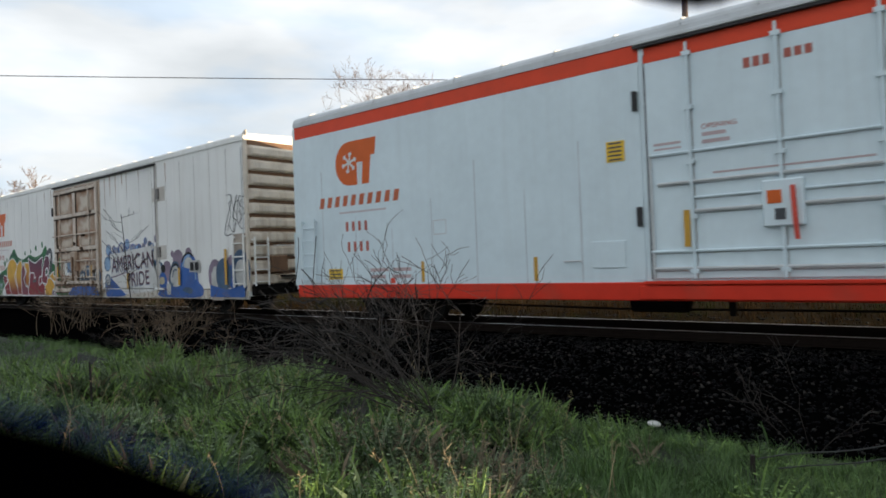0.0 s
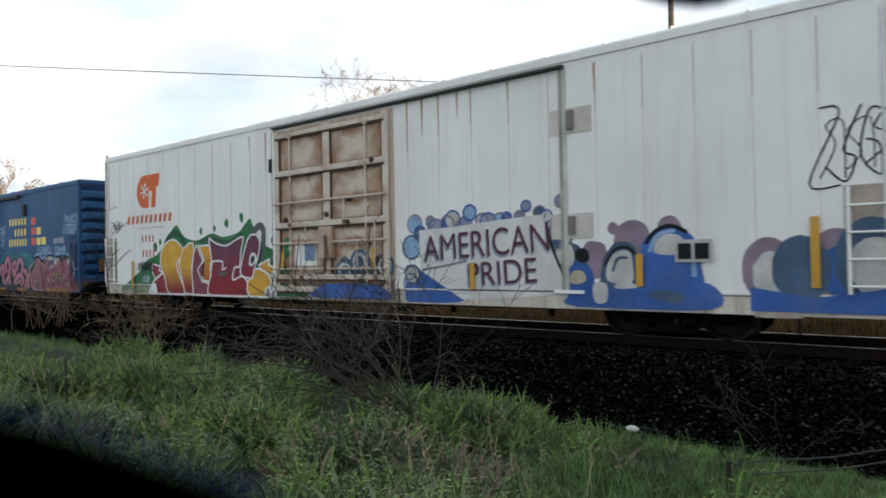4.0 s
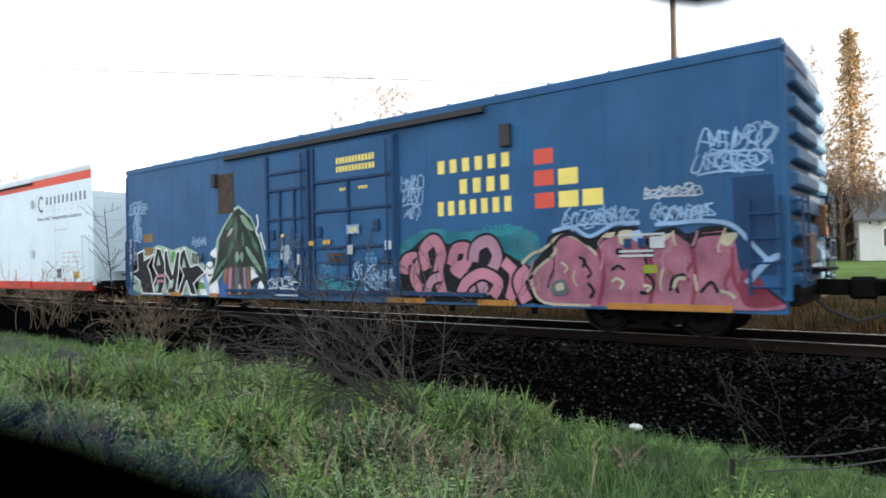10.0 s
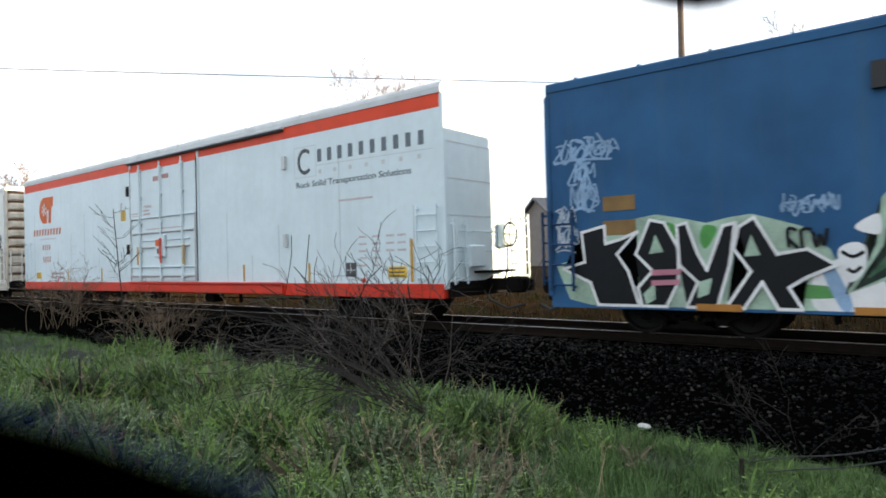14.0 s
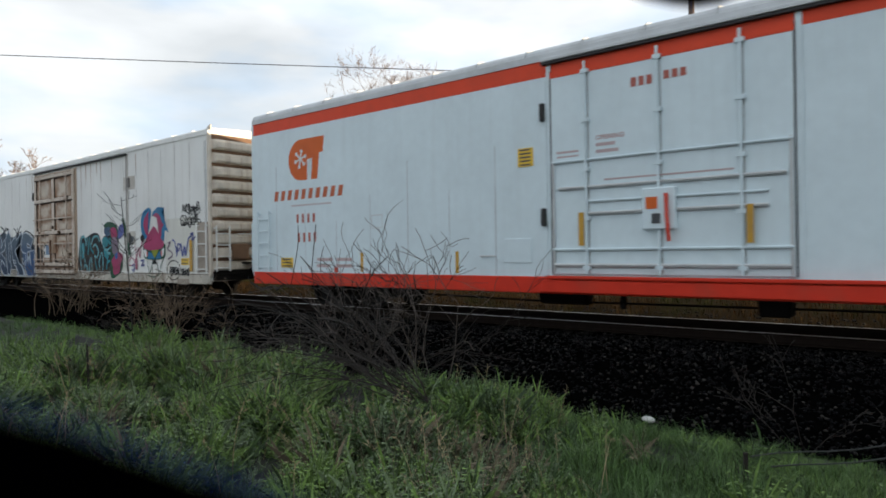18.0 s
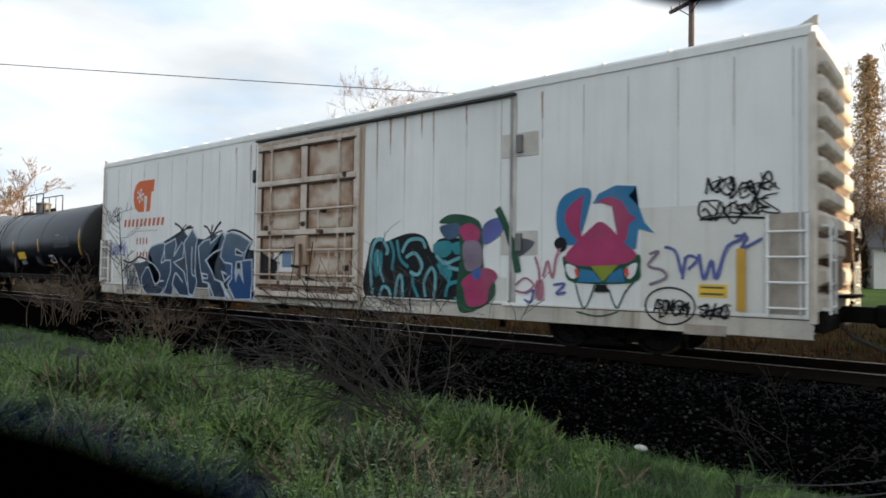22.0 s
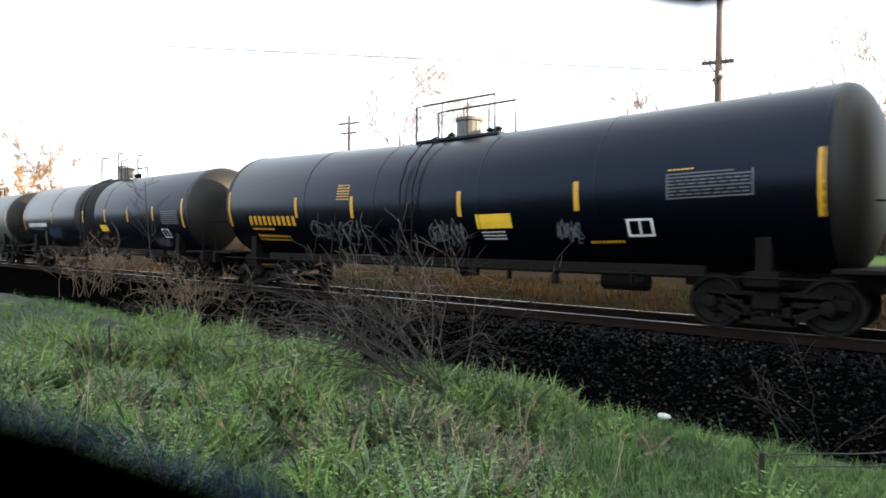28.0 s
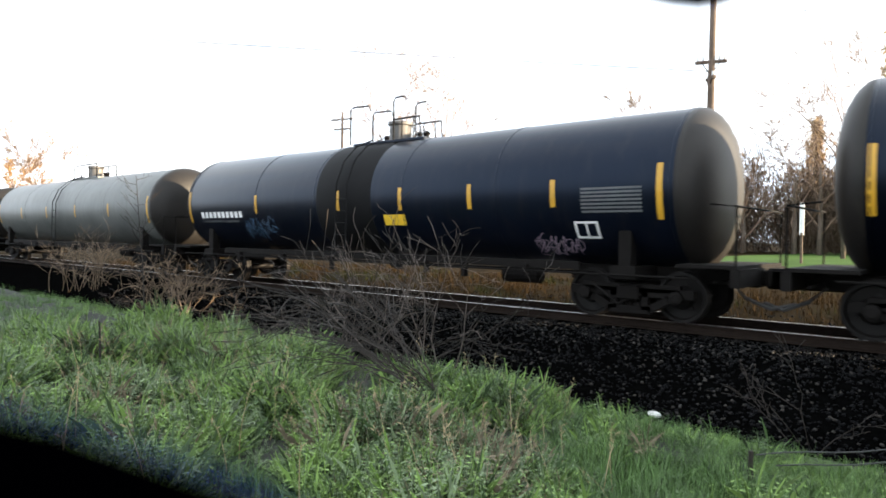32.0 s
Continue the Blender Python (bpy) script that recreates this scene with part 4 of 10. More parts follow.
def ribbed_reefer(x_mid, half, label):
    car = thing("refrigerator_car", label, "freight car", (x_mid, TRACK_Y, 0), "freight train")
    CARS.append((car, x_mid))
    body_shell(car, half, 0.60, 5.14, 5.36, OLDWHITE, OLDWHITE, 0.10)
    part("side_sill", boxm(-half, half, -1.604, -1.55, 0.52, 0.80), SILLDIRT, car, "rust-stained side sill")
    part("sill_ledge", boxm(-half, half, -1.612, -1.58, 0.82, 0.85), BUFFED, car)
    part("ledge_joint", boxm(-half, half, -1.606, -1.58, 0.80, 0.82), RUSTDK, car)
    for x in (-10.5, -9.55, -8.65, -7.72, -6.82, -5.92, -5.0, -4.1, -3.2, -2.5, 2.5, 3.37, 4.22, 5.12, 6.0, 6.95, 7.82, 8.68, 9.56, 10.45, 11.3):
        part("side_rib", boxm(x - 0.022, x + 0.022, SIDE - 0.0025, SIDE, 0.86, 5.02), OLDWHITE, car)
        low = 4.28 - 0.55 * abs(math.sin(x * 7.3))                # the upper end of each joint is darker than the rest
        part("rib_joint", boxm(x + 0.024, x + 0.038, SIDE - 0.002, SIDE, low, 4.95), SEAM, car)
        part("rib_joint", boxm(x + 0.026, x + 0.036, SIDE - 0.0015, SIDE, 0.86, low), FAINTSEAM, car)
    # main door with its lattice of bars
    door = part("plug_door", boxm(-2.05, 1.98, SIDE - 0.05, SIDE + 0.01, 0.72, 4.90, bevel=0.01), DOORWHITE, car, "rust-stained lattice plug door")
    for x, w in ((-1.92, 0.09), (-0.02, 0.12), (1.93, 0.09)):
        part("door_upright", boxm(x - w, x + w, SIDE - 0.11, SIDE - 0.05, 0.72, 4.86, bevel=0.01), DOORBAR, door)
    for z, h in ((4.74, 0.06), (3.76, 0.07), (2.42, 0.07), (1.10, 0.06), (0.80, 0.07)):
        part("door_rail", boxm(-1.96, 1.92, SIDE - 0.13, SIDE - 0.05, z - h, z + h, bevel=0.012), DOORBAR, door)
        # dark strips below and above each rail paint its shade onto the door
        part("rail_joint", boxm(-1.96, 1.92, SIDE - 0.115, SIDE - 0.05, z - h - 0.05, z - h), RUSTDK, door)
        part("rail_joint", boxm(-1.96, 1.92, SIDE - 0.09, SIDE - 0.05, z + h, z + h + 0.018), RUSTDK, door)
    for z in (2.98, 1.95, 1.30):
        part("door_bar", tube(bmesh.new(), [(-2.0, SIDE - 0.15, z), (1.95, SIDE - 0.15, z)], 0.028, 6), DOORBAR, door)
    door_rods(door, (-1.37, 1.32), 0.75, 4.85, DOORBAR)
    lock = part("lock_box", boxm(-0.24, 0.22, SIDE - 0.2, SIDE - 0.05, 1.55, 2.32, bevel=0.02), DOORWHITE, door)
    part("lock_handle", tube(bmesh.new(), [(0.05, SIDE - 0.24, 2.1), (0.1, SIDE - 0.26, 1.6), (0.02, SIDE - 0.22, 1.2)], 0.04), RUST, lock)
    note = part("notice", boxm(-0.88, -0.5, SIDE - 0.072, SIDE - 0.062, 1.50, 1.90), NOTICE, door, "faded blue notice")
    part("notice_sheet", boxm(-1.25, -0.48, SIDE - 0.067, SIDE - 0.0625, 1.38, 1.90), OLDWHITE, door)
    part("door_track", boxm(-2.15, 6.38, SIDE - 0.10, SIDE + 0.01, 4.97, 5.02), DARKGAP, car)
    part("door_post", boxm(6.32, 6.40, SIDE - 0.018, SIDE, 0.86, 4.98), FAINTSEAM, car)
    part("door_post", boxm(-2.16, -2.08, SIDE - 0.05, SIDE, 0.86, 4.98), OLDWHITE, car)
    part("door_post_seal", boxm(6.26, 6.32, SIDE - 0.03, SIDE, 0.86, 4.98), SEAM, car)
    part("door_stop", boxm(-2.25, -2.17, SIDE - 0.1, SIDE, 3.85, 4.2), DARKGAP, car)
    for z in (3.74, 1.80):
        pan = part("latch_panel", boxm(6.05, 6.9, SIDE - 0.012, SIDE, z, z + 0.47, bevel=0.004), LATCHPAN, car)
        part("latch", boxm(6.42, 6.55, SIDE - 0.07, SIDE - 0.012, z + 0.08, z + 0.42), LATCHDK, pan)
    # single panels between the bars, stained one by one, and rust that ran down from the rails
    rows, cols = (0.90, 1.04, 1.28, 1.93, 2.35, 2.97, 3.69, 4.68), (-1.83, -1.38, -0.14, 0.10, 1.31, 1.84)
    for i in range(7):
        for x0, x1 in ((cols[0], cols[2]), (cols[3], cols[5])):
            z0, z1 = rows[i] + 0.06, rows[i + 1] - 0.06
            if z1 - z0 > 0.05:
                pan = new("door_panel", boxm_data("door panel %d %.1f" % (i, x0), x0 + 0.02, x1 - 0.02, SIDE - 0.062, SIDE - 0.05, z0, z1))
                pan.data.materials.append(DOORPANEL)
                pan.parent = door
    rnd = random.Random(int(half * 100))
    for z in (4.68, 3.69, 2.35, 1.9):
        for m, cnt, lo, hi, w in ((RUST, 9, 0.05, 0.26, 0.03), (RUSTDK, 7, 0.04, 0.12, 0.07)):
            for _ in range(cnt):
                bm = bmesh.new()
                x, h, q = rnd.uniform(-1.75, 1.75), rnd.uniform(lo, hi), rnd.uniform(0.3, 1.2) * w
                f = bm.faces.new([bm.verts.new(p) for p in ((x - q, SIDE - 0.066, z), (x - q * 0.6, SIDE - 0.066, z - h * 0.6), (x, SIDE - 0.066, z - h), (x + q * 0.5, SIDE - 0.066, z - h * 0.7), (x + q, SIDE - 0.066, z))])
                part("rust_run", bm, m, door)
    for x in (-1.80, -0.16, 0.12, 1.82):
        # shade along the uprights, drawn as a dark strip
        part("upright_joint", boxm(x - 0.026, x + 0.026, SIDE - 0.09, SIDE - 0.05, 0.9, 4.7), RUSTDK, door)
    for x in (-2.10, 2.03):
        part("door_edge", boxm(x - 0.075, x + 0.075, SIDE - 0.035, SIDE, 0.80, 4.92), DOORWHITE, door)
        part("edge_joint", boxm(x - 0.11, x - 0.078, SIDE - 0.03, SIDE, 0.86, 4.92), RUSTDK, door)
    for x, z0, z1 in ((-1.37, 2.42, 2.98), (0.62, 2.42, 2.98), (-0.75, 1.95, 2.42), (1.05, 1.30, 1.95), (-0.95, 1.10, 1.95), (1.62, 1.10, 2.42)):
        part("door_link", tube(bmesh.new(), [(x, SIDE - 0.15, z0), (x, SIDE - 0.15, z1)], 0.018, 6), DOORBAR, door)
        part("link_joint", boxm(x - 0.05, x + 0.05, SIDE - 0.17, SIDE - 0.12, z0 - 0.05, z0 + 0.05, bevel=0.01), RUST, door)
    for x, z in ((-1.55, 2.55), (0.0, 2.62), (0.75, 2.95), (0.75, 2.40), (1.55, 3.78), (-0.6, 1.0), (1.2, 1.0), (1.62, 1.5)):
        part("door_roller", lathe_at_side(x, z, 0.07), RUSTDK, door)
    bm = bmesh.new()
    for z in (0.97,):
        box(bm, -1.95, 1.95, SIDE - 0.15, SIDE - 0.05, z - 0.02, z + 0.02)
    part("door_bar", bm, RUST, door)
    reefer_marks(car, 0.72)
    for s in (-1, 1):
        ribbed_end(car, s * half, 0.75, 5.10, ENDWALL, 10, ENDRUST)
    for a, b in ((half - 0.66, half - 0.03), (-half + 0.03, -half + 0.70)):
        part("ladder_panel", boxm(a, b, SIDE - 0.010, SIDE, 0.88, 2.42), LADDERBACK, car, "stained panel behind the ladder")
    ladder(car, half - 0.60, half - 0.06, 0.86, 2.40, 4, material=OLDWHITE)
    ladder(car, -half + 0.06, -half + 0.66, 0.90, 2.42, 4, material=OLDWHITE)
    for x, h, w in ((2.52, 1.6, 0.05), (2.95, 0.9, 0.07), (3.40, 1.2, 0.05), (3.90, 0.6, 0.06), (4.24, 0.9, 0.04), (5.14, 0.5, 0.05), (-2.50, 1.3, 0.05), (-3.22, 0.5, 0.04), (6.97, 0.7, 0.05)):
        bm = flat(bmesh.new(), [(x - w / 2, 4.96), (x + w / 2, 4.96), (x + w * 0.3, 4.96 - h * 0.5), (x + 0.01, 4.96 - h), (x - w * 0.25, 4.96 - h * 0.6)], 0.8)
        part("rust_streak", bm, RUSTWASH, car)
    for s in (-1, 1):
        part("corner_seam", boxm(s * (half - 0.16) - 0.02, s * (half - 0.16) + 0.02, SIDE - 0.02, SIDE, 0.86, 4.9), STEEL, car)
        truck(car, s * 8.05)
        coupler(car, half, s)
    for s in (-1, 1):
        x = s * (half - 1.55)
        st = part("side_step", boxm(x - 0.33, x + 0.33, SIDE - 0.03, SIDE, 0.48, 0.66, bevel=0.01), LADDERBACK, car, "stirrup step below the sill")
        for a, b in (((x - 0.28, 0.50), (x - 0.28, 0.24)), ((x + 0.28, 0.50), (x + 0.28, 0.24)), ((x - 0.28, 0.24), (x + 0.28, 0.24))):
            part("step_bar", tube(bmesh.new(), [(a[0], SIDE - 0.02, a[1]), (b[0], SIDE - 0.02, b[1])], 0.018), IRON, st)
    part("jack_pad", boxm(6.1, 6.7, SIDE - 0.05, SIDE, 0.80, 0.86), OLDWHITE, car)
    underframe(car, half, 8.05, 0.6)
    end_gear(car, half, OLDWHITE)
    return car


G_PALE_ = mat("dull white placard paint", (0.42, 0.44, 0.46), 0.6, vary=0.15, bump=0.03)
BROWNPLATE = mat("ochre-brown plate", (0.20, 0.115, 0.035), 0.7, vary=0.3, bump=0.05)


def blue_boxcar(x_mid, half, label):
    car = thing("boxcar", label, "freight car", (x_mid, TRACK_Y, 0), "freight train")
    CARS.append((car, x_mid))
    body_shell(car, half, 0.60, 4.60, 4.74, BLUE, BLUE, 0.06)
    part("side_sill", boxm(-half, half, -1.602, -1.55, 0.50, 0.74), BLUE, car)
    for x0, x1 in ((-7.4, -6.7), (-5.2, -4.8), (1.9, 3.0), (4.4, 5.3), (7.2, 9.3)):
        part("sill_marking", boxm(x0, x1, -1.646, -1.60, 0.51, 0.62), SILLMARK, car)
    for i in range(9):
        for s in (-1, 1):
            x = s * (3.1 + i * 0.82)
            if abs(x) < half - 0.1:
                part("side_joint", boxm(x - 0.012, x + 0.012, SIDE - 0.003, SIDE, 0.74, 4.55), BLUE, car)
    for a, b in ((-2.39, -0.64), (-0.56, 2.28)):
        d = part("sliding_door", boxm(a, b, SIDE - 0.07, SIDE, 0.76, 4.30, bevel=0.012), BLUE, car, "faded blue ribbed sliding door")
        for x in (a + 0.06, b - 0.06):
            part("door_upright", boxm(x - 0.05, x + 0.05, SIDE - 0.12, SIDE - 0.07, 0.78, 4.28, bevel=0.01), BLUEDK, d)
        for z in ((3.80, 3.36, 2.60, 1.80, 1.30, 0.98) if b < 0 else (3.42, 2.70, 1.80, 1.42, 1.02)):
            part("door_rail", boxm(a + 0.1, b - 0.1, SIDE - 0.11, SIDE - 0.07, z - 0.04, z + 0.04, bevel=0.01), BLUEDK, d)
        for x in ((a + 0.33 * (b - a), a + 0.66 * (b - a)) if b < 0 else (a + 0.46 * (b - a),)):
            part("door_bar", boxm(x - 0.035, x + 0.035, SIDE - 0.12, SIDE - 0.07, 0.85, 3.4), BLUEDK, d)
        for x, z in ((a + 0.28, 2.20), (b - 0.62, 2.28), (b - 0.30, 1.60)):
            part("door_fitting", boxm(x - 0.09, x + 0.09, SIDE - 0.13, SIDE - 0.07, z - 0.13, z + 0.13, bevel=0.015), BLUEDK, d)
        part("door_rod", tube(bmesh.new(), [(b - 0.25, SIDE - 0.14, 0.8), (b - 0.25, SIDE - 0.14, 4.2)], 0.022), BLUEDK, d)
    bm = bmesh.new()
    bars(bm, 0.35, 1.65, 3.80, 3.95, 12, 20)
    bars(bm, 0.35, 1.65, 3.60, 3.74, 12, 20)
    bars(bm, 0.45, 0.75, 3.15, 3.22, 4, 20)
    bars(bm, 1.1, 1.4, 3.15, 3.22, 4, 20)
    part("door_lettering", bm, GWYEL, car)
    part("door_track", boxm(-4.3, 4.66, SIDE - 0.12, SIDE, 4.40, 4.52), DARKGAP, car)
    part("lower_track", boxm(-4.3, 4.6, SIDE - 0.12, SIDE, 0.68, 0.76), BLUEDK, car)
    part("door_stop", boxm(-4.9, -4.72, SIDE - 0.12, SIDE, 3.68, 4.06), DARKGAP, car)
    part("rust_patch", boxm(-4.7, -3.95, SIDE - 0.01, SIDE, 2.90, 4.04), RUSTDK, car, "rusty patch panel")
    part("door_stop", boxm(5.05, 5.28, SIDE - 0.1, SIDE, 3.65, 4.08), DARKGAP, car)
    for x0, x1, z0, z1, n in ((3.42, 5.35, 3.26, 3.54, 6), (3.99, 5.34, 2.80, 3.10, 4), (3.40, 5.36, 2.37, 2.67, 7)):
        part("name_lettering", bars(bmesh.new(), x0, x1, z0, z1, n, 1, 0, 0.55), GWYEL, car, "pale yellow lettering as plain blocks")
    for z in (3.22, 2.81, 2.38):
        part("red_square", flat(bmesh.new(), rect(5.77, 6.18, z, z + 0.29)), GWRED, car)
    for x, z in ((6.28, 2.79), (6.28, 2.37), (6.76, 2.37)):
        part("yellow_square", flat(bmesh.new(), rect(x, x + 0.40, z, z + 0.30)), GWYEL, car)
    part("weld_plate", boxm(9.34, 9.93, SIDE - 0.012, SIDE, 1.1, 2.64), BLUEDK, car)
    for x, z in ((-9.0, 2.23), (-9.0, 1.80)):
        part("data_plate", boxm(x, x + 0.6, SIDE - 0.012, SIDE, z, z + 0.26), BROWNPLATE, car)
    for z in (1.44, 1.52, 1.80):
        part("placard_rail", boxm(7.45, 8.25 if z > 1.6 else 8.05, SIDE - 0.046, SIDE - 0.038, z - 0.02, z + 0.02), G_PALE_, car)
    for x in (7.60, 7.86):
        part("placard_window", boxm(x - 0.07, x + 0.07, SIDE - 0.046, SIDE - 0.040, 1.58, 1.74), BLUEDK, car)
    part("placard_patch", boxm(8.0, 8.25, SIDE - 0.046, SIDE - 0.040, 1.56, 1.76), G_PALE_, car)
    part("green_placard", boxm(7.88, 8.12, SIDE - 0.046, SIDE - 0.040, 1.14, 1.28), G_LIME, car)
    for s in (-1, 1):
        ribbed_end(car, s * half, 0.7, 4.45, BLUE, 9, BLUEDK, False)
        part("end_header", boxm(min(s * half, s * (half + 0.05)), max(s * half, s * (half + 0.05)), -1.55, 1.55, 4.45, 4.6), BLUEDK, car)
        truck(car, s * 7.7)
        coupler(car, half, s)
    ladder(car, -half + 0.05, -half + 0.5, 0.8, 2.3, 4, material=BLUEDK)
    ladder(car, half - 0.5, half - 0.05, 0.8, 2.3, 4, material=BLUEDK)
    underframe(car, half, 7.7, 0.6)
    end_gear(car, half, BLUEDK)
    return car


def funnel(x, half):
    """How far a funnel-bottomed tank sinks towards its middle outlet."""
    return 0.07 - 0.18 * (1 - abs(x) / half)


def tank_car(x0, x1, r, zc, material, label, style):
    """A tank on stub sills: shell with dished heads, dome with fittings and railings, saddles, walkways, ladders."""
    mid, half = (x0 + x1) / 2, (x1 - x0) / 2
    car = thing("tank_car", label, "tank car", (mid, TRACK_Y, 0), "freight train")
    CARS.append((car, mid))
    prof = []
    for s in (-1, 1):
        hd = []
        for k in range(9):
            a = math.pi / 2 * k / 8
            hd.append((s * (half - 0.55 + 0.55 * math.cos(a)), max(0.02, r * math.sin(a) ** 0.75)))
        prof += (hd + [(0.0, r)]) if s < 0 else hd[::-1]
    shell = part("tank_shell", lathe(bmesh.new(), prof, "x", 48), material, car, smooth=True)
    shell.location = (0, 0, zc)
    for s in (-1, 1):
        hd = lathe(bmesh.new(), [(s * (half - 0.54 + 0.55 * math.cos(math.pi / 2 * k / 8)), max(0.02, (r + 0.004) * math.sin(math.pi / 2 * k / 8) ** 0.75)) for k in range(9)], "x", 48)
        part("tank_head", hd, HEADDUST, shell, smooth=True)
    for x in (-half + 0.6, -half / 2, -1.6, 1.6, half / 2, half - 0.6):
        bm = lathe(bmesh.new(), [(-0.015, r + 0.001), (-0.01, r + 0.008), (0.01, r + 0.008), (0.015, r + 0.001)], "x", 48)
        part("weld_seam", bm, material, shell, smooth=True).location = (x, 0, 0)
    # dark spill bands hang below the dome
    dome = part("manway", lathe(bmesh.new(), [(zc + r - 0.08, 0.30), (zc + r + 0.42, 0.30), (zc + r + 0.45, 0.34), (zc + r + 0.52, 0.34), (zc + r + 0.56, 0.2)], "z", 20), DULLSTEEL, car, "steel manway housing")
    if style == "G":
        part("spill_band", lathe(bmesh.new(), [(-1.5, r + 0.001), (-1.49, r + 0.004), (0.55, r + 0.004), (0.56, r + 0.001)], "x", 48), TANKMATT, shell, smooth=True)
    dome.location = (0.1, 0, 0)
    box_ = part("fittings_platform", boxm(-1.3, 1.3, -0.42, 0.42, zc + r - 0.05, zc + r + 0.02, bevel=0.01), material, car)
    for y in (-0.42, 0.42):
        rail = bmesh.new()
        zt = zc + r + {"F": 0.86, "G": 0.95}.get(style, 0.55)
        pts = [(-1.25, y, zc + r), (-1.25, y, zt), (-0.9, y, zt + 0.02), (1.2, y, zt + 0.02), (1.2, y, zc + r)]
        if style == "G":
            pts = [(-1.4, y, zc + r), (-1.4, y, zt), (-1.3, y, zt + 0.06), (-0.7, y, zt + 0.04), (-0.6, y, zt - 0.1)]
        tube(rail, pts, 0.026, 6)
        part("platform_railing", rail, WHEELST, box_)
        if style == "G":
            hoop = [(0.25, y, zc + r), (0.25, y, zt + 0.05), (0.32, y, zt + 0.14), (0.62, y, zt + 0.14), (0.70, y, zt + 0.05)]
            part("platform_hoop", tube(bmesh.new(), hoop, 0.026, 6), WHEELST, box_)
            part("platform_railing", tube(bmesh.new(), [(0.25, y, zt - 0.42), (1.15, y, zt - 0.42), (1.2, y, zc + r)], 0.024, 6), WHEELST, box_)
        for x in ((-0.4, 0.4) if style != "G" else (0.55, 0.95)):
            part("railing_post", tube(bmesh.new(), [(x, y, zc + r), (x, y, zt + (0.0 if style != "G" else -0.42))], 0.018), WHEELST, box_)
    for x in (-0.6, 0.6, 0.85):
        part("valve", lathe(bmesh.new(), [(zc + r, 0.07), (zc + r + 0.18, 0.07), (zc + r + 0.2, 0.11), (zc + r + 0.26, 0.05)], "z", 10), IRON, box_).location = (x, 0.2, 0)
    # side ladder and long handrail
    for y in (-1, 1):
        pts = []
        for k in range(5):
            a = radians(-10 + k * 22)
            pts.append((0.0, y * (r + 0.12) * math.cos(a), zc + (r + 0.12) * math.sin(a)))
        pts = [(0, y * (r + 0.12), 1.0)] + pts
        for dx in (-0.2, 0.2):
            part("ladder_stile", tube(bmesh.new(), [(p[0] + dx - 0.4, p[1], p[2]) for p in pts], 0.02), TANKMATT, car)
        lad = part("ladder_rung", tube(bmesh.new(), [(-0.6, y * (r + 0.12), 1.2), (-0.2, y * (r + 0.12), 1.2)], 0.014), TANKMATT, car)
        for z in (1.5, 1.8, 2.1, 2.4):
            part("ladder_rung", tube(bmesh.new(), [(-0.6, y * (r + 0.12), z), (-0.2, y * (r + 0.12), z)], 0.014), TANKMATT, car)
        part("hand_rail", tube(bmesh.new(), [(-half + 0.2, y * 1.42, 0.84), (half - 0.2, y * 1.42, 0.84)], 0.02), IRON, car)
        part("side_channel", boxm(-half + 2.4, half - 2.4, min(y * 1.22, y * 1.32), max(y * 1.22, y * 1.32), 0.90, 1.06), IRON, car)
    # reflective strips follow the curve of the shell
    def strip(x, a0, a1, w, m, name="reflector", off=0.006):
        bm = bmesh.new()
        prev = None
        for k in range(7):
            a = radians(a0 + (a1 - a0) * k / 6)
            y, z = -(r + off) * math.cos(a), zc + (r + off) * math.sin(a)
            cur = [bm.verts.new((x - w / 2, y, z)), bm.verts.new((x + w / 2, y, z))]
            if prev:
                bm.faces.new((prev[0], prev[1], cur[1], cur[0]))
            prev = cur
        return part(name, bm, m, car)
    places = {"F": (-8.05, -4.70, -2.40, 1.10, 3.96, 8.05), "G": (-7.95, -4.26, -0.65, 1.55, 3.60, 5.65, 7.77)}.get(style, (-8.0, -4.8, -1.6, 1.6, 4.8, 8.0))
    for i, x in enumerate(places):
        edge = i in (0, len(places) - 1)
        strip(x, -24 if edge else -14, 14 if edge else 6, 0.11, REFL)
    def curved_bars(x0_, x1_, z0, z1, count, m, name, fill=0.7):
        bm = bmesh.new()
        step = (x1_ - x0_) / count
        for i in range(count):
            a0, a1 = math.asin((z0 - zc) / r), math.asin((z1 - zc) / r)
            xa, xb = x0_ + i * step, x0_ + (i + fill) * step
            q = [(xa, a0), (xb, a0), (xb, (a0 + a1) / 2), (xa, (a0 + a1) / 2), (xb, a1), (xa, a1)]
            vs = [bm.verts.new((x, -(r + 0.005) * math.cos(a), zc + (r + 0.005) * math.sin(a))) for x, a in q]
            bm.faces.new((vs[0], vs[1], vs[2], vs[3]))
            bm.faces.new((vs[3], vs[2], vs[4], vs[5]))
        return part(name, bm, m, car)
    if style == "F":
        curved_bars(-half + 1.65, -half + 3.95, 1.86, 2.12, 10, REFL, "mark_lettering", 0.6)
        curved_bars(-half + 1.7, -half + 2.8, 1.72, 1.78, 10, REFL, "data_lettering")
        curved_bars(-half + 1.8, -half + 3.4, 1.52, 1.58, 14, REFL, "data_lettering")
        curved_bars(-half + 1.8, -half + 3.4, 1.42, 1.47, 14, REFL, "data_lettering")
        for k in range(6):
            z = 2.54 + 0.07 * k
            curved_bars(-half + 5.7, -half + 6.2, z, z + 0.03, 4, REFL, "data_lettering")
        ypl = curved_bars(half - 7.15, half - 6.25, 1.80, 2.10, 1, YELLOW, "placard", 1.0)
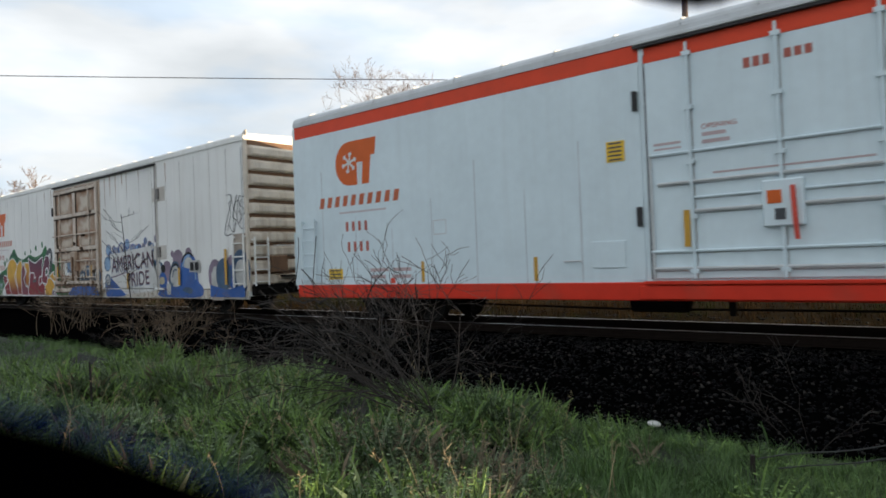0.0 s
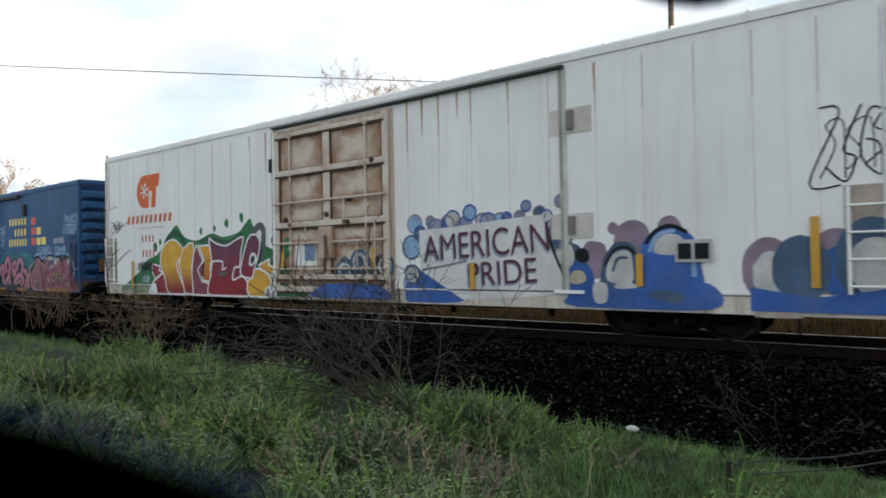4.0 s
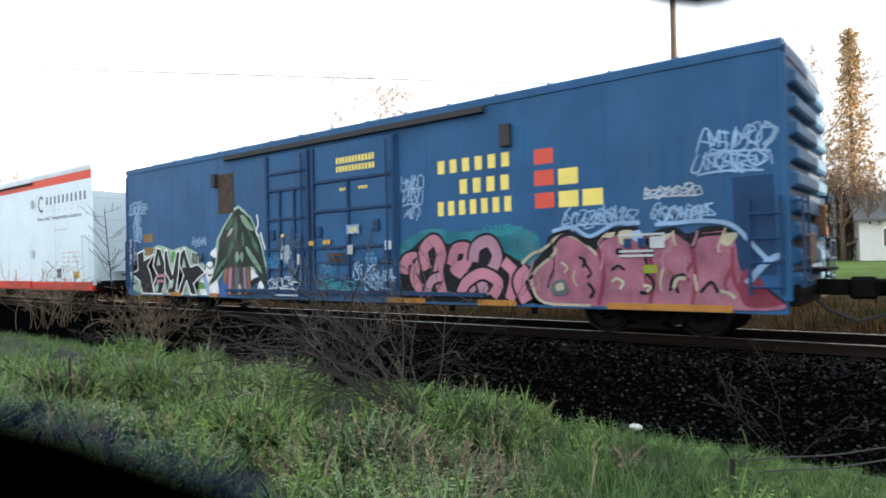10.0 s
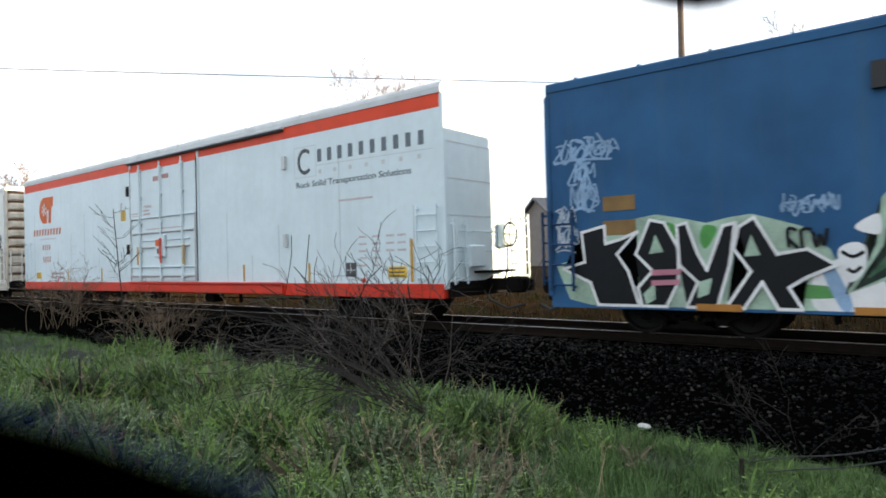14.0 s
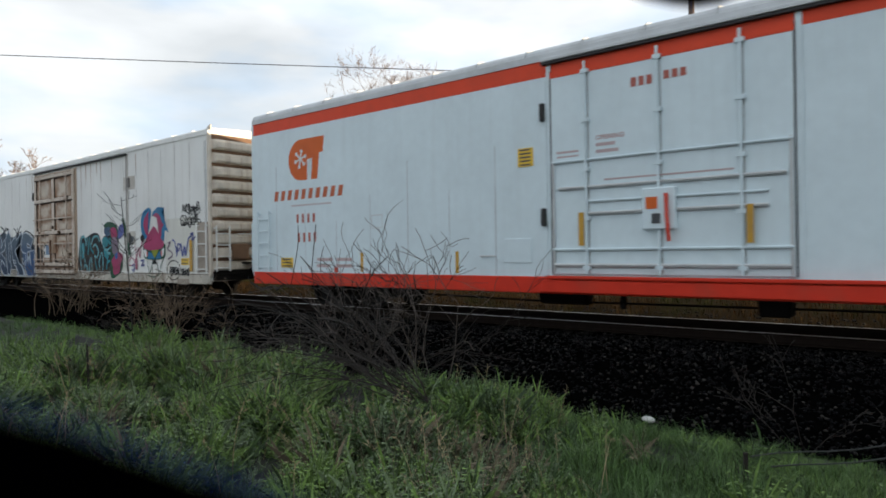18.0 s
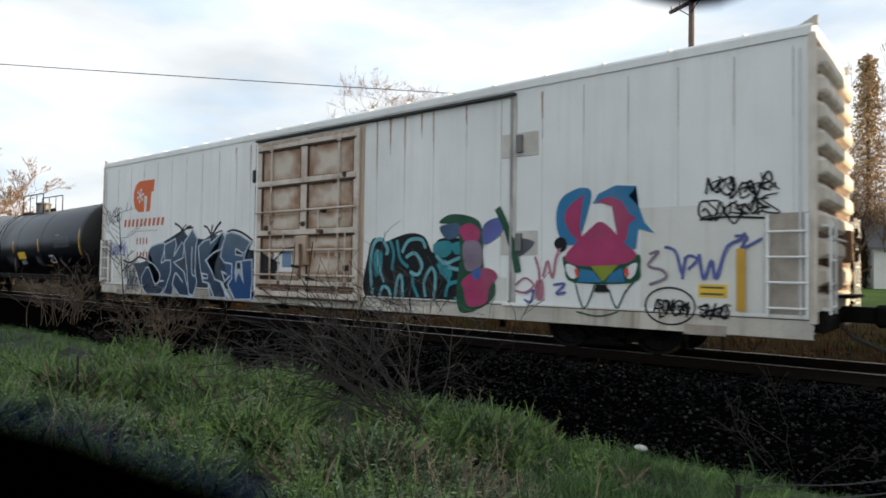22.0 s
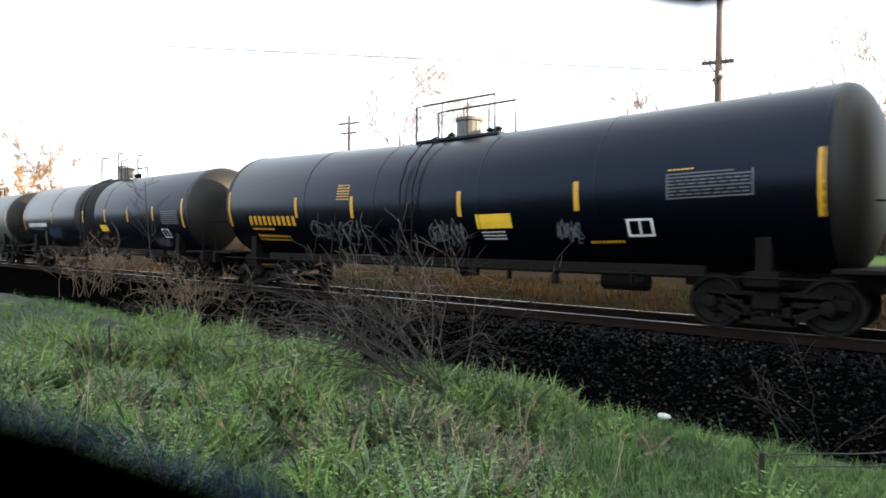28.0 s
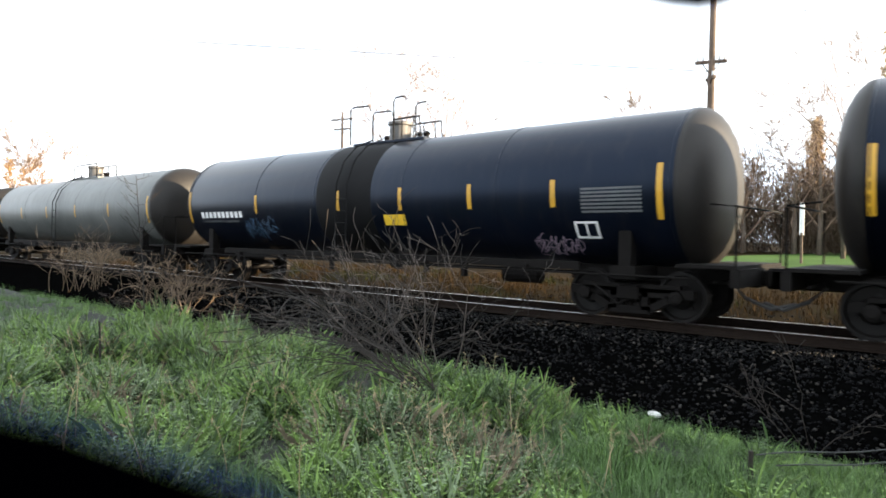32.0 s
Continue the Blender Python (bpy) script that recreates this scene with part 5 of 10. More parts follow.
        for k in range(3):
            curved_bars(half - 7.05, half - 6.45, 1.57 + 0.07 * k, 1.60 + 0.07 * k, 8, G_WHITE, "data_lettering")
        for k in range(8):
            curved_bars(half - 2.95, half - 1.6, 2.19 + 0.058 * k, 2.215 + 0.058 * k, (1, 9, 7, 1, 8, 10, 6, 1)[k], PANELGREY, "data_panel", (1.0, 0.8)[k % 3 > 0])
        for x in (half - 2.98, half - 1.6):
            curved_bars(x, x + 0.03, 2.19, 2.62, 1, PANELGREY, "data_panel", 1.0)
        curved_bars(half - 2.95, half - 2.5, 2.67, 2.70, 6, REFL, "data_lettering")
        curved_bars(half - 4.55, half - 3.85, 1.46, 1.51, 9, REFL, "data_lettering")
    if style == "G":
        curved_bars(-half + 1.25, -half + 3.6, 1.98, 2.16, 10, G_WHITE, "mark_lettering")
        curved_bars(-half + 1.3, -half + 3.3, 1.85, 1.90, 14, PANELGREY, "data_lettering")
        curved_bars(half - 7.6, half - 6.9, 1.75, 2.0, 1, YELLOW, "placard", 1.0)
        for k in range(7):
            curved_bars(half - 2.3, half - 1.1, 1.98 + 0.07 * k, 2.02 + 0.07 * k, 1, PANELGREY, "data_panel", 1.0)
    if style in "FG":
        q, up = (half - 3.76, 0.07) if style == "F" else (half - 2.5, 0.0)
        for a, b, c, d in ((q, q + 0.5, 1.50, 1.54), (q, q + 0.5, 1.78, 1.82), (q, q + 0.05, 1.50, 1.82), (q + 0.45, q + 0.5, 1.50, 1.82), (q + 0.23, q + 0.27, 1.54, 1.78)):
            curved_bars(a, b, c + up, d + up, 1, G_WHITE, "placard_holder", 1.0)
    if style == "F":
        for ob in car.children_recursive:
            for v in ob.data.vertices:
                v.co.z += funnel(v.co.x + ob.location.x, half)
    # stub sills, bolsters and saddles, end platforms
    tc = half - 1.5
    for s in (-1, 1):
        part("stub_sill", boxm(min(s * (tc - 1.6), s * (half + 0.55)), max(s * (tc - 1.6), s * (half + 0.55)), -0.35, 0.35, 0.68, 1.02, bevel=0.02), IRON, car)
        bm = bmesh.new()
        box(bm, s * tc - 0.25, s * tc + 0.25, -1.35, 1.35, 0.78, 1.0)
        for y in (-1.15, 1.15):
            box(bm, s * tc - 0.12, s * tc + 0.12, y - 0.12, y + 0.12, 0.9, zc - 0.75)
        part("saddle", bm, IRON, car)
        part("end_platform", boxm(min(s * (half - 0.5), s * (half + 0.5)), max(s * (half - 0.5), s * (half + 0.5)), -1.45, 1.45, 1.02, 1.08), IRON, car)
        part("end_sill", boxm(min(s * (half + 0.4), s * (half + 0.55)), max(s * (half + 0.4), s * (half + 0.55)), -1.45, 1.45, 0.72, 1.02), IRON, car)
        rail = bmesh.new()
        x = s * (half + 0.48)
        tube(rail, [(x, -1.42, 1.05), (x, -1.42, 2.05), (x - s * 0.45, -1.3, 2.1)], 0.02)
        tube(rail, [(x, -1.42, 2.05), (x, 1.42, 2.05), (x, 1.42, 1.05)], 0.02)
        part("end_railing", rail, IRON, car)
        coupler(car, half + 0.0, s)
        truck(car, s * tc)
    part("bottom_outlet", lathe(bmesh.new(), [(zc - r - 0.28, 0.10), (zc - r - 0.2, 0.22), (zc - r + 0.05, 0.30)], "z", 14), IRON, car)
    part("air_reservoir", lathe(bmesh.new(), [(-0.5, 0.1), (-0.45, 0.18), (0.45, 0.18), (0.5, 0.1)], "x", 12), IRON, car).location = (half - 4.2, -0.5, 0.7)
    for k, (x, w, drop) in enumerate(((-5.2, 0.05, 0.16), (-3.1, 0.12, 0.12), (-1.0, 0.04, 0.26), (1.4, 0.16, 0.14), (2.3, 0.05, 0.18), (3.4, 0.10, 0.22), (5.0, 0.05, 0.14))):
        part("rail_bracket", boxm(x - w / 2, x + w / 2, -1.43, -1.30, 0.86 - drop, 0.96), IRON, car)
    part("brake_rod", tube(bmesh.new(), [(-tc + 1.2, -0.9, 0.85), (tc - 1.2, -0.9, 0.85)], 0.022), IRON, car)
    return car


car_a = smooth_reefer(-2.285, False, "white refrigerator car with orange-red stripes and emblem, in a moving train")
car_b = ribbed_reefer(-27.62, 11.43, "weathered white ribbed refrigerator car with blue, maroon and yellow graffiti")
car_c = blue_boxcar(-51.33, 10.08, "faded blue boxcar with yellow lettering and pink and green graffiti")
car_d = smooth_reefer(-75.635, True, "clean white refrigerator car with orange-red stripes and black lettering")
car_e = ribbed_reefer(-101.14, 11.58, "weathered white ribbed refrigerator car with slate-blue and magenta graffiti")
car_f = tank_car(-131.6, -114.25, 1.58, 2.46, TANK, "glossy black tank car with yellow lettering and reflectors", "F")
car_g = tank_car(-150.4, -133.3, 1.51, 2.46, TANKGREY, "dusty grey-black tank car with white lettering and a steel dome", "G")
car_h = tank_car(-169.6, -152.2, 1.46, 2.44, TANKSILVER, "worn silver-grey tank car with a low valve housing", "H")
car_i = tank_car(-188.6, -171.4, 1.46, 2.44, TANK, "black tank car at the tail of the visible train", "H")


# ---- paint on the cars: graffiti and tags ----

def fade(name, low, high, z0, z1):
    """Spray paint blown from one colour into another up the letter, with a cloudy border between them."""
    m = mat(name, high, 0.6, spec=0.2, vary=0.22, scale=2, bump=0.02)
    n, l = m.node_tree.nodes, m.node_tree.links
    b = n["Principled BSDF"]
    was = b.inputs["Base Color"].links[0].from_socket
    tc, sep, no = n.new("ShaderNodeTexCoord"), n.new("ShaderNodeSeparateXYZ"), n.new("ShaderNodeTexNoise")
    no.inputs["Scale"].default_value = 2.2
    l.new(tc.outputs["Object"], sep.inputs[0])
    l.new(tc.outputs["Object"], no.inputs["Vector"])
    ad = n.new("ShaderNodeMath")
    ad.operation = "MULTIPLY_ADD"
    ad.inputs[1].default_value = 0.5 * (z1 - z0)
    l.new(no.outputs["Fac"], ad.inputs[0])
    l.new(sep.outputs["Z"], ad.inputs[2])
    mr = n.new("ShaderNodeMapRange")
    mr.inputs["From Min"].default_value, mr.inputs["From Max"].default_value = z0 + 0.25 * (z1 - z0), z1 + 0.25 * (z1 - z0)
    l.new(ad.outputs[0], mr.inputs["Value"])
    mx = n.new("ShaderNodeMix")
    mx.data_type = "RGBA"
    l.new(mr.outputs["Result"], mx.inputs["Factor"])
    mx.inputs["A"].default_value = (*low, 1)
    l.new(was, mx.inputs["B"])
    l.new(mx.outputs["Result"], b.inputs["Base Color"])
    return m


def spray(name, rgb, vary=0.22, scale=2.0):
    return mat(name + " spray paint", rgb, 0.6, spec=0.2, vary=vary + 0.1, scale=scale, grime=0.35, grime_col=(0.20, 0.19, 0.18), bump=0.02)


G_GREY, G_PALE, G_TEALP, G_TEALD = spray("smoke-grey", (0.10, 0.11, 0.12)), spray("pale blue-grey", (0.42, 0.48, 0.55)), spray("pale teal", (0.14, 0.36, 0.40)), spray("deep teal", (0.015, 0.15, 0.19), 0.4)
G_BLUEP, G_ROSEL, G_ROSED = spray("violet-blue", (0.10, 0.12, 0.32)), spray("pale rose", (0.36, 0.19, 0.25)), spray("dull rose", (0.29, 0.105, 0.15), 0.35, 3.0)
G_CREAM, G_PALEB, G_PALEG, G_LEAF = spray("cream", (0.42, 0.38, 0.27)), spray("pale sky-blue", (0.24, 0.37, 0.54)), spray("pale grey-green", (0.34, 0.46, 0.36), 0.4), spray("leaf-green", (0.08, 0.27, 0.07))
G_TREE, G_TRUNK, G_MINTD = spray("green-black", (0.016, 0.026, 0.020), 0.5, 4.0), spray("brown-black", (0.060, 0.045, 0.045), 0.5, 3.0), spray("dull mint", (0.045, 0.105, 0.062), 0.5, 4.0)
G_HAZE, G_BANNER = spray("hazy grey-blue", (0.22, 0.26, 0.34), 0.5, 1.5), spray("brown-maroon", (0.085, 0.026, 0.045), 0.35)
G_DIRTY = spray("dirty white", (0.46, 0.46, 0.44), 0.25)
F_BYEL, F_BYEL2 = fade("ochre to maroon spray paint", (0.22, 0.035, 0.03), (0.60, 0.34, 0.045), 0.75, 1.45), fade("orange to red spray paint", (0.30, 0.05, 0.03), (0.62, 0.33, 0.05), 0.85, 1.75)
F_BRED, F_BMAR = fade("red spray paint", (0.22, 0.025, 0.03), (0.28, 0.05, 0.06), 0.6, 1.4), fade("plum to red spray paint", (0.24, 0.025, 0.035), (0.13, 0.045, 0.075), 0.9, 1.9)
F_ESLA, F_EBLU = fade("slate to navy spray paint", (0.010, 0.030, 0.070), (0.075, 0.115, 0.155), 0.75, 2.5), fade("slate to blue spray paint", (0.012, 0.058, 0.17), (0.10, 0.14, 0.175), 1.1, 2.4)


def rounded(pts, closed=True, k=5):
    """A smooth line through a few corner points."""
    n, out = len(pts), []
    for i in range(n if closed else n - 1):
        q = [pts[(i + j) % n] if closed else pts[min(max(i + j, 0), n - 1)] for j in (-1, 0, 1, 2)]
        for s in range(k):
            t = s / k
            out.append(tuple(0.5 * (2 * q[1][a] + (q[2][a] - q[0][a]) * t + (2 * q[0][a] - 5 * q[1][a] + 4 * q[2][a] - q[3][a]) * t * t
                                    + (3 * q[1][a] - q[0][a] - 3 * q[2][a] + q[3][a]) * t ** 3) for a in (0, 1)))
    return out if closed else out + [pts[-1]]


def shape(c, name, m, layer, pts, rim=None, soft=True):
    """A painted form on a car's side, with a painted outline of its own where it has one."""
    ring = [(x, max(z, 0.55)) for x, z in (rounded(pts) if soft else pts)]
    ob = part(name, flat(bmesh.new(), ring, layer), m, c)
    if rim:
        bm = bmesh.new()
        n = len(ring)
        for i in range(n):
            a, b = ring[i], ring[(i + 1) % n]
            d = math.hypot(b[0] - a[0], b[1] - a[1]) or 1
            ux, uz = (b[0] - a[0]) / d * 0.025, (b[1] - a[1]) / d * 0.025
            stroke(bm, [(a[0] - ux, max(0.56, a[1] - uz)), (b[0] + ux, max(0.56, b[1] + uz))], 0.05, layer + 0.5 + 0.03 * (i % 3))
        part("outline", bm, rim, ob)
    return ob


def line(c, name, m, layer, w, pts):
    if name == "teal_line":
        w *= 1.35
    if name == "graffiti_letter":                          # fat rounded strokes keep a dark outline
        part("outline", stroke(bmesh.new(), rounded(pts, False, 6), w + 0.07, layer - 0.2), G_BLACK, c)
        w *= 0.86
    return part(name, stroke(bmesh.new(), rounded(pts, False, 6), w, layer), m, c)


LOOPS = (
    [(0.0, 0.9), (0.1, 0.1), (0.5, 0.0), (0.8, 0.9)], [(0.7, 0.9), (0.1, 0.75), (0.2, 0.5), (0.75, 0.3), (0.5, 0.0), (0.0, 0.1)],
    [(0.1, 0.0), (0.15, 1.0), (0.8, 0.8), (0.2, 0.5), (0.9, 0.0)], [(0.8, 0.85), (0.3, 1.0), (0.0, 0.5), (0.3, 0.0), (0.9, 0.2)],
    [(0.0, 0.0), (0.4, 1.0), (0.8, 0.0), (0.6, 0.4), (0.1, 0.4)], [(0.4, 1.0), (0.0, 0.5), (0.4, 0.0), (0.9, 0.5), (0.4, 1.0)],
    [(0.0, 0.0), (0.1, 0.9), (0.5, 0.3), (0.8, 0.95), (0.9, 0.0)], [(0.0, 0.95), (0.9, 0.9), (0.1, 0.05), (1.0, 0.0)],
    [(0.8, 1.0), (0.2, 0.9), (0.15, 0.1), (0.9, 0.05), (0.5, 0.5), (0.15, 0.5)], [(0.1, 1.0), (0.1, 0.0), (0.1, 0.45), (0.8, 0.6), (0.7, -0.1)],
)


def scribble(car, x0, x1, z0, z1, m, seed, layer=5, n=7, w=0.035, name="tag"):
    """A quick unreadable tag: a run of slanting pen loops with a flourish."""
    rnd = random.Random(seed)
    bm = bmesh.new()
    step, h = (x1 - x0) / n, z1 - z0
    for k in range(n):
        lp = rnd.choice(LOOPS)
        a, g, up = x0 + step * k, rnd.uniform(1.0, 1.35), rnd.uniform(-0.12, 0.15) * h
        pts = [(a + step * (g * u + rnd.gauss(0, 0.16)) + 0.15 * h * (v - 0.5), z0 + up + h * (v + rnd.gauss(0, 0.13))) for u, v in lp]
        stroke(bm, rounded(pts, False, 5), w * rnd.uniform(0.65, 0.95), layer + 0.12 * k)
        lp = rnd.choice(LOOPS)                             # a second loop runs through the first
        pts = [(a + step * (0.35 + g * (1 - u) + rnd.gauss(0, 0.14)), z0 + up + h * (0.15 + 0.8 * v + rnd.gauss(0, 0.12))) for u, v in lp]
        stroke(bm, rounded(pts, False, 5), w * rnd.uniform(0.5, 0.8), layer + 0.12 * k + 0.06)
    if rnd.random() < 0.5:
        stroke(bm, rounded([(x0, z0 - 0.08 * h), (x0 + 0.4 * (x1 - x0), z0 + 0.03 * h), (x1, z0 - 0.12 * h)], False, 5), w * 0.8, layer + 0.12 * n)
    return part(name, bm, m, car, "thin spray-painted tag")


def blob(car, pts, m, layer, name="painted_patch", parent=None):
    return part(name, flat(bmesh.new(), pts, layer), m, parent or car)


G_BANNERW = spray("chalk white", (0.62, 0.62, 0.60), 0.06, 1.2)
G_NAVY = spray("dark slate", (0.022, 0.040, 0.064), 0.45, 1.5)


def art_b2(c):
    shape(c, "blue_patch", G_BLUE, 1.6, [(2.48, 0.54), (2.55, 1.23), (2.84, 1.27), (3.48, 0.90), (3.97, 0.61)])
    shape(c, "white_banner", G_BANNERW, 3, [(2.82, 2.11), (3.81, 2.15), (4.88, 2.23), (5.88, 2.29), (6.01, 1.68), (6.39, 0.82), (5.84, 0.74), (3.95, 0.64), (3.48, 0.90), (2.84, 1.25)], soft=False)
    line(c, "banner_edge", G_PURPLE, 3.6, 0.05, [(2.89, 1.25), (3.49, 1.33), (4.08, 1.43)])
    shape(c, "bubble", G_PURPLE, 1, [(7.32, 1.50), (7.31, 1.90), (7.47, 2.06), (7.71, 2.08), (7.90, 1.91), (7.91, 1.49)])
    shape(c, "bubble", G_PURPLE, 1, [(8.08, 1.93), (8.13, 2.09), (8.30, 2.13), (8.43, 2.02), (8.44, 1.87)])
    shape(c, "bubble", G_PURPLE, 1.6, [(7.16, 1.95), (7.23, 2.07), (7.35, 2.03), (7.36, 1.89), (7.25, 1.85)])
    shape(c, "bubble", G_SLATE, 1, [(6.01, 1.39), (6.02, 1.91), (6.24, 1.97), (6.43, 1.75), (6.63, 1.64), (6.62, 1.26), (6.22, 1.17)])
    shape(c, "bubble_face", G_DIRTY, 2, [(6.12, 1.37), (6.18, 1.67), (6.37, 1.76), (6.50, 1.57), (6.45, 1.30)])
    shape(c, "bubble", G_PURPLE, 1.6, [(6.60, 1.29), (6.72, 1.70), (6.94, 1.74), (7.12, 1.64), (7.15, 1.24), (6.92, 1.07)])
    shape(c, "bubble", G_SLATE, 2, [(7.04, 0.63), (7.04, 1.29), (7.22, 1.64), (7.46, 1.72), (7.68, 1.54), (7.69, 0.65)])
    shape(c, "bubble_face", G_DIRTY, 3, [(7.15, 1.04), (7.17, 1.38), (7.34, 1.55), (7.56, 1.54), (7.62, 1.28), (7.58, 1.01)])
    line(c, "bubble_line", G_BLACK, 4, 0.05, [(7.11, 1.32), (7.29, 1.58), (7.52, 1.62), (7.67, 1.49)])
    line(c, "bubble_line", G_SLATE, 4, 0.05, [(7.25, 1.20), (7.34, 1.42), (7.53, 1.44)])
    shape(c, "paint_daub", G_BLACK, 4, [(6.51, 1.50), (6.61, 1.62), (6.77, 1.59), (6.80, 1.42), (6.65, 1.36)])
    shape(c, "bubble", G_BLUE, 3, [(6.36, 1.00), (6.40, 1.26), (6.60, 1.38), (6.81, 1.29), (6.90, 1.02), (6.84, 0.61), (6.42, 0.60)])
    shape(c, "bubble_face", G_CREAM, 4, [(6.40, 1.03), (6.47, 1.20), (6.67, 1.21), (6.73, 1.04), (6.54, 0.97)])
    shape(c, "bubble", G_BLUE, 3.4, [(7.74, 0.61), (7.76, 1.54), (7.92, 1.83), (8.29, 1.96), (8.61, 1.80), (8.73, 1.47), (8.75, 0.63)])
    line(c, "bubble_line", G_BLACK, 4.4, 0.07, [(7.85, 1.67), (8.02, 1.88), (8.29, 1.96), (8.55, 1.84)])
    line(c, "bubble_line", G_PALEB, 4.4, 0.06, [(7.91, 1.53), (8.00, 1.74), (8.12, 1.84), (8.35, 1.88)])
    shape(c, "bubble_face", G_DIRTY, 4.4, [(8.01, 1.51), (8.05, 1.74), (8.25, 1.83), (8.46, 1.76), (8.50, 1.50)])
    line(c, "bubble_line", G_PALEB, 4.4, 0.08, [(8.54, 1.68), (8.63, 1.51), (8.65, 1.11)])
    shape(c, "paint_band", G_BLUE, 5, [(6.37, 0.59), (6.83, 0.93), (7.24, 0.92), (7.72, 0.99), (8.16, 0.93), (8.89, 1.00), (8.89, 0.58)])
    shape(c, "paint_patch", G_DIRTY, 6, [(6.88, 0.97), (7.13, 0.98), (7.12, 0.67), (6.91, 0.66)])
    shape(c, "paint_patch", G_DIRTY, 6, [(7.28, 0.96), (7.48, 1.04), (7.70, 0.93), (7.34, 0.90)])
    shape(c, "paint_patch", G_SLATE, 6, [(7.86, 0.78), (8.08, 0.88), (8.44, 0.83), (8.36, 0.67)])


def art_b(c):
    shape(c, "graffiti_cloud", G_GREEN, 1, [(-10.06, 0.54), (-9.35, 1.14), (-8.78, 1.61), (-8.07, 1.80), (-7.62, 2.16), (-7.31, 2.46), (-6.92, 2.68), (-6.61, 2.39), (-6.26, 2.23), (-5.77, 2.18), (-5.26, 2.32), (-4.94, 2.35), (-4.55, 2.24), (-4.17, 2.26), (-3.72, 2.35), (-3.43, 2.56), (-3.18, 2.68), (-3.03, 2.29), (-2.71, 2.00), (-2.21, 1.81), (-2.02, 1.64), (-2.05, 0.57)])
    line(c, "dark_shadow", G_DKGREEN, 1.6, 0.16, [(-7.70, 1.96), (-7.37, 2.35), (-6.91, 2.44), (-6.39, 2.04)])
    line(c, "dark_shadow", G_DKGREEN, 1.6, 0.12, [(-5.69, 2.11), (-5.10, 2.21), (-4.32, 2.07), (-3.51, 2.29)])
    line(c, "dark_shadow", G_GREY, 1.7, 0.20, [(-3.20, 2.22), (-2.85, 2.45), (-2.66, 2.41), (-2.62, 2.10), (-2.76, 1.55)])
    shape(c, "arm", F_BRED, 3, [(-8.42, 1.50), (-7.92, 1.44), (-7.97, 1.30), (-7.69, 1.24), (-8.18, 1.00), (-8.38, 1.25)], G_WHITE, soft=False)
    shape(c, "graffiti_letter", F_BRED, 3, [(-8.54, 0.54), (-8.31, 0.93), (-7.95, 1.14), (-7.61, 1.19), (-7.24, 0.55)], G_WHITE)
    shape(c, "graffiti_letter", F_BYEL, 4, [(-7.84, 1.41), (-7.85, 1.76), (-7.64, 2.09), (-7.18, 2.24), (-6.81, 2.14), (-6.47, 1.78), (-6.87, 1.56), (-6.87, 1.29), (-6.66, 0.97), (-6.46, 0.59), (-7.36, 0.58), (-7.65, 1.13)], G_WHITE)
    shape(c, "graffiti_letter", F_BYEL, 5, [(-6.56, 1.92), (-6.26, 2.10), (-6.00, 2.11), (-5.94, 1.77), (-6.11, 1.38), (-6.02, 1.00), (-6.00, 0.57), (-6.46, 0.59), (-6.66, 1.13), (-6.77, 1.50)], G_WHITE, soft=False)
    shape(c, "graffiti_letter", F_BYEL2, 6, [(-5.69, 2.01), (-5.14, 2.02), (-5.02, 1.74), (-5.08, 0.94), (-5.47, 1.00), (-5.66, 1.31), (-5.42, 1.59)], G_WHITE, soft=False)
    shape(c, "graffiti_letter", G_MAROON, 7, [(-5.81, 2.04), (-5.47, 1.56), (-5.76, 1.31), (-5.54, 0.97), (-5.20, 0.90), (-5.11, 0.55), (-6.00, 0.56), (-6.06, 1.25), (-5.96, 1.77)], G_WHITE, soft=False)
    shape(c, "graffiti_letter", F_BMAR, 8, [(-5.13, 2.21), (-4.87, 2.09), (-4.33, 1.98), (-3.88, 2.11), (-3.50, 2.19), (-3.60, 1.81), (-3.67, 1.40), (-3.90, 1.35), (-3.99, 1.02), (-3.55, 1.11), (-3.28, 0.88), (-3.21, 0.57), (-5.11, 0.55), (-5.09, 1.12), (-5.00, 1.49), (-5.08, 1.86)], G_WHITE)
    line(c, "inner_line", G_WHITE, 9.5, 0.05, [(-5.04, 1.10), (-5.05, 1.50), (-4.49, 1.53), (-4.49, 1.31), (-4.30, 1.36)])
    line(c, "inner_line", G_GREY, 9.5, 0.10, [(-4.66, 1.18), (-4.28, 1.20)])
    shape(c, "graffiti_letter", G_YEL, 9, [(-3.00, 1.28), (-2.73, 1.31), (-2.42, 1.16), (-2.28, 1.00), (-2.35, 0.78), (-2.42, 0.56), (-3.21, 0.57), (-3.32, 0.91), (-3.18, 1.07)], G_WHITE)
    shape(c, "arm", G_YEL, 9, [(-2.79, 1.42), (-2.34, 1.57), (-2.37, 1.41), (-2.12, 1.34), (-2.23, 1.12), (-2.77, 1.31)], G_WHITE, soft=False)
    shape(c, "graffiti_letter", F_BMAR, 10, [(-3.28, 2.11), (-3.10, 2.24), (-2.85, 2.21), (-2.74, 2.00), (-2.81, 1.67), (-3.00, 1.31), (-3.13, 1.07), (-3.59, 1.15), (-3.57, 1.46), (-3.39, 1.91)], G_WHITE)
    shape(c, "hole_rim", G_WHITE, 12, [(-3.22, 1.43), (-3.17, 1.68), (-3.02, 1.76), (-2.89, 1.67), (-2.92, 1.50), (-3.06, 1.40)])
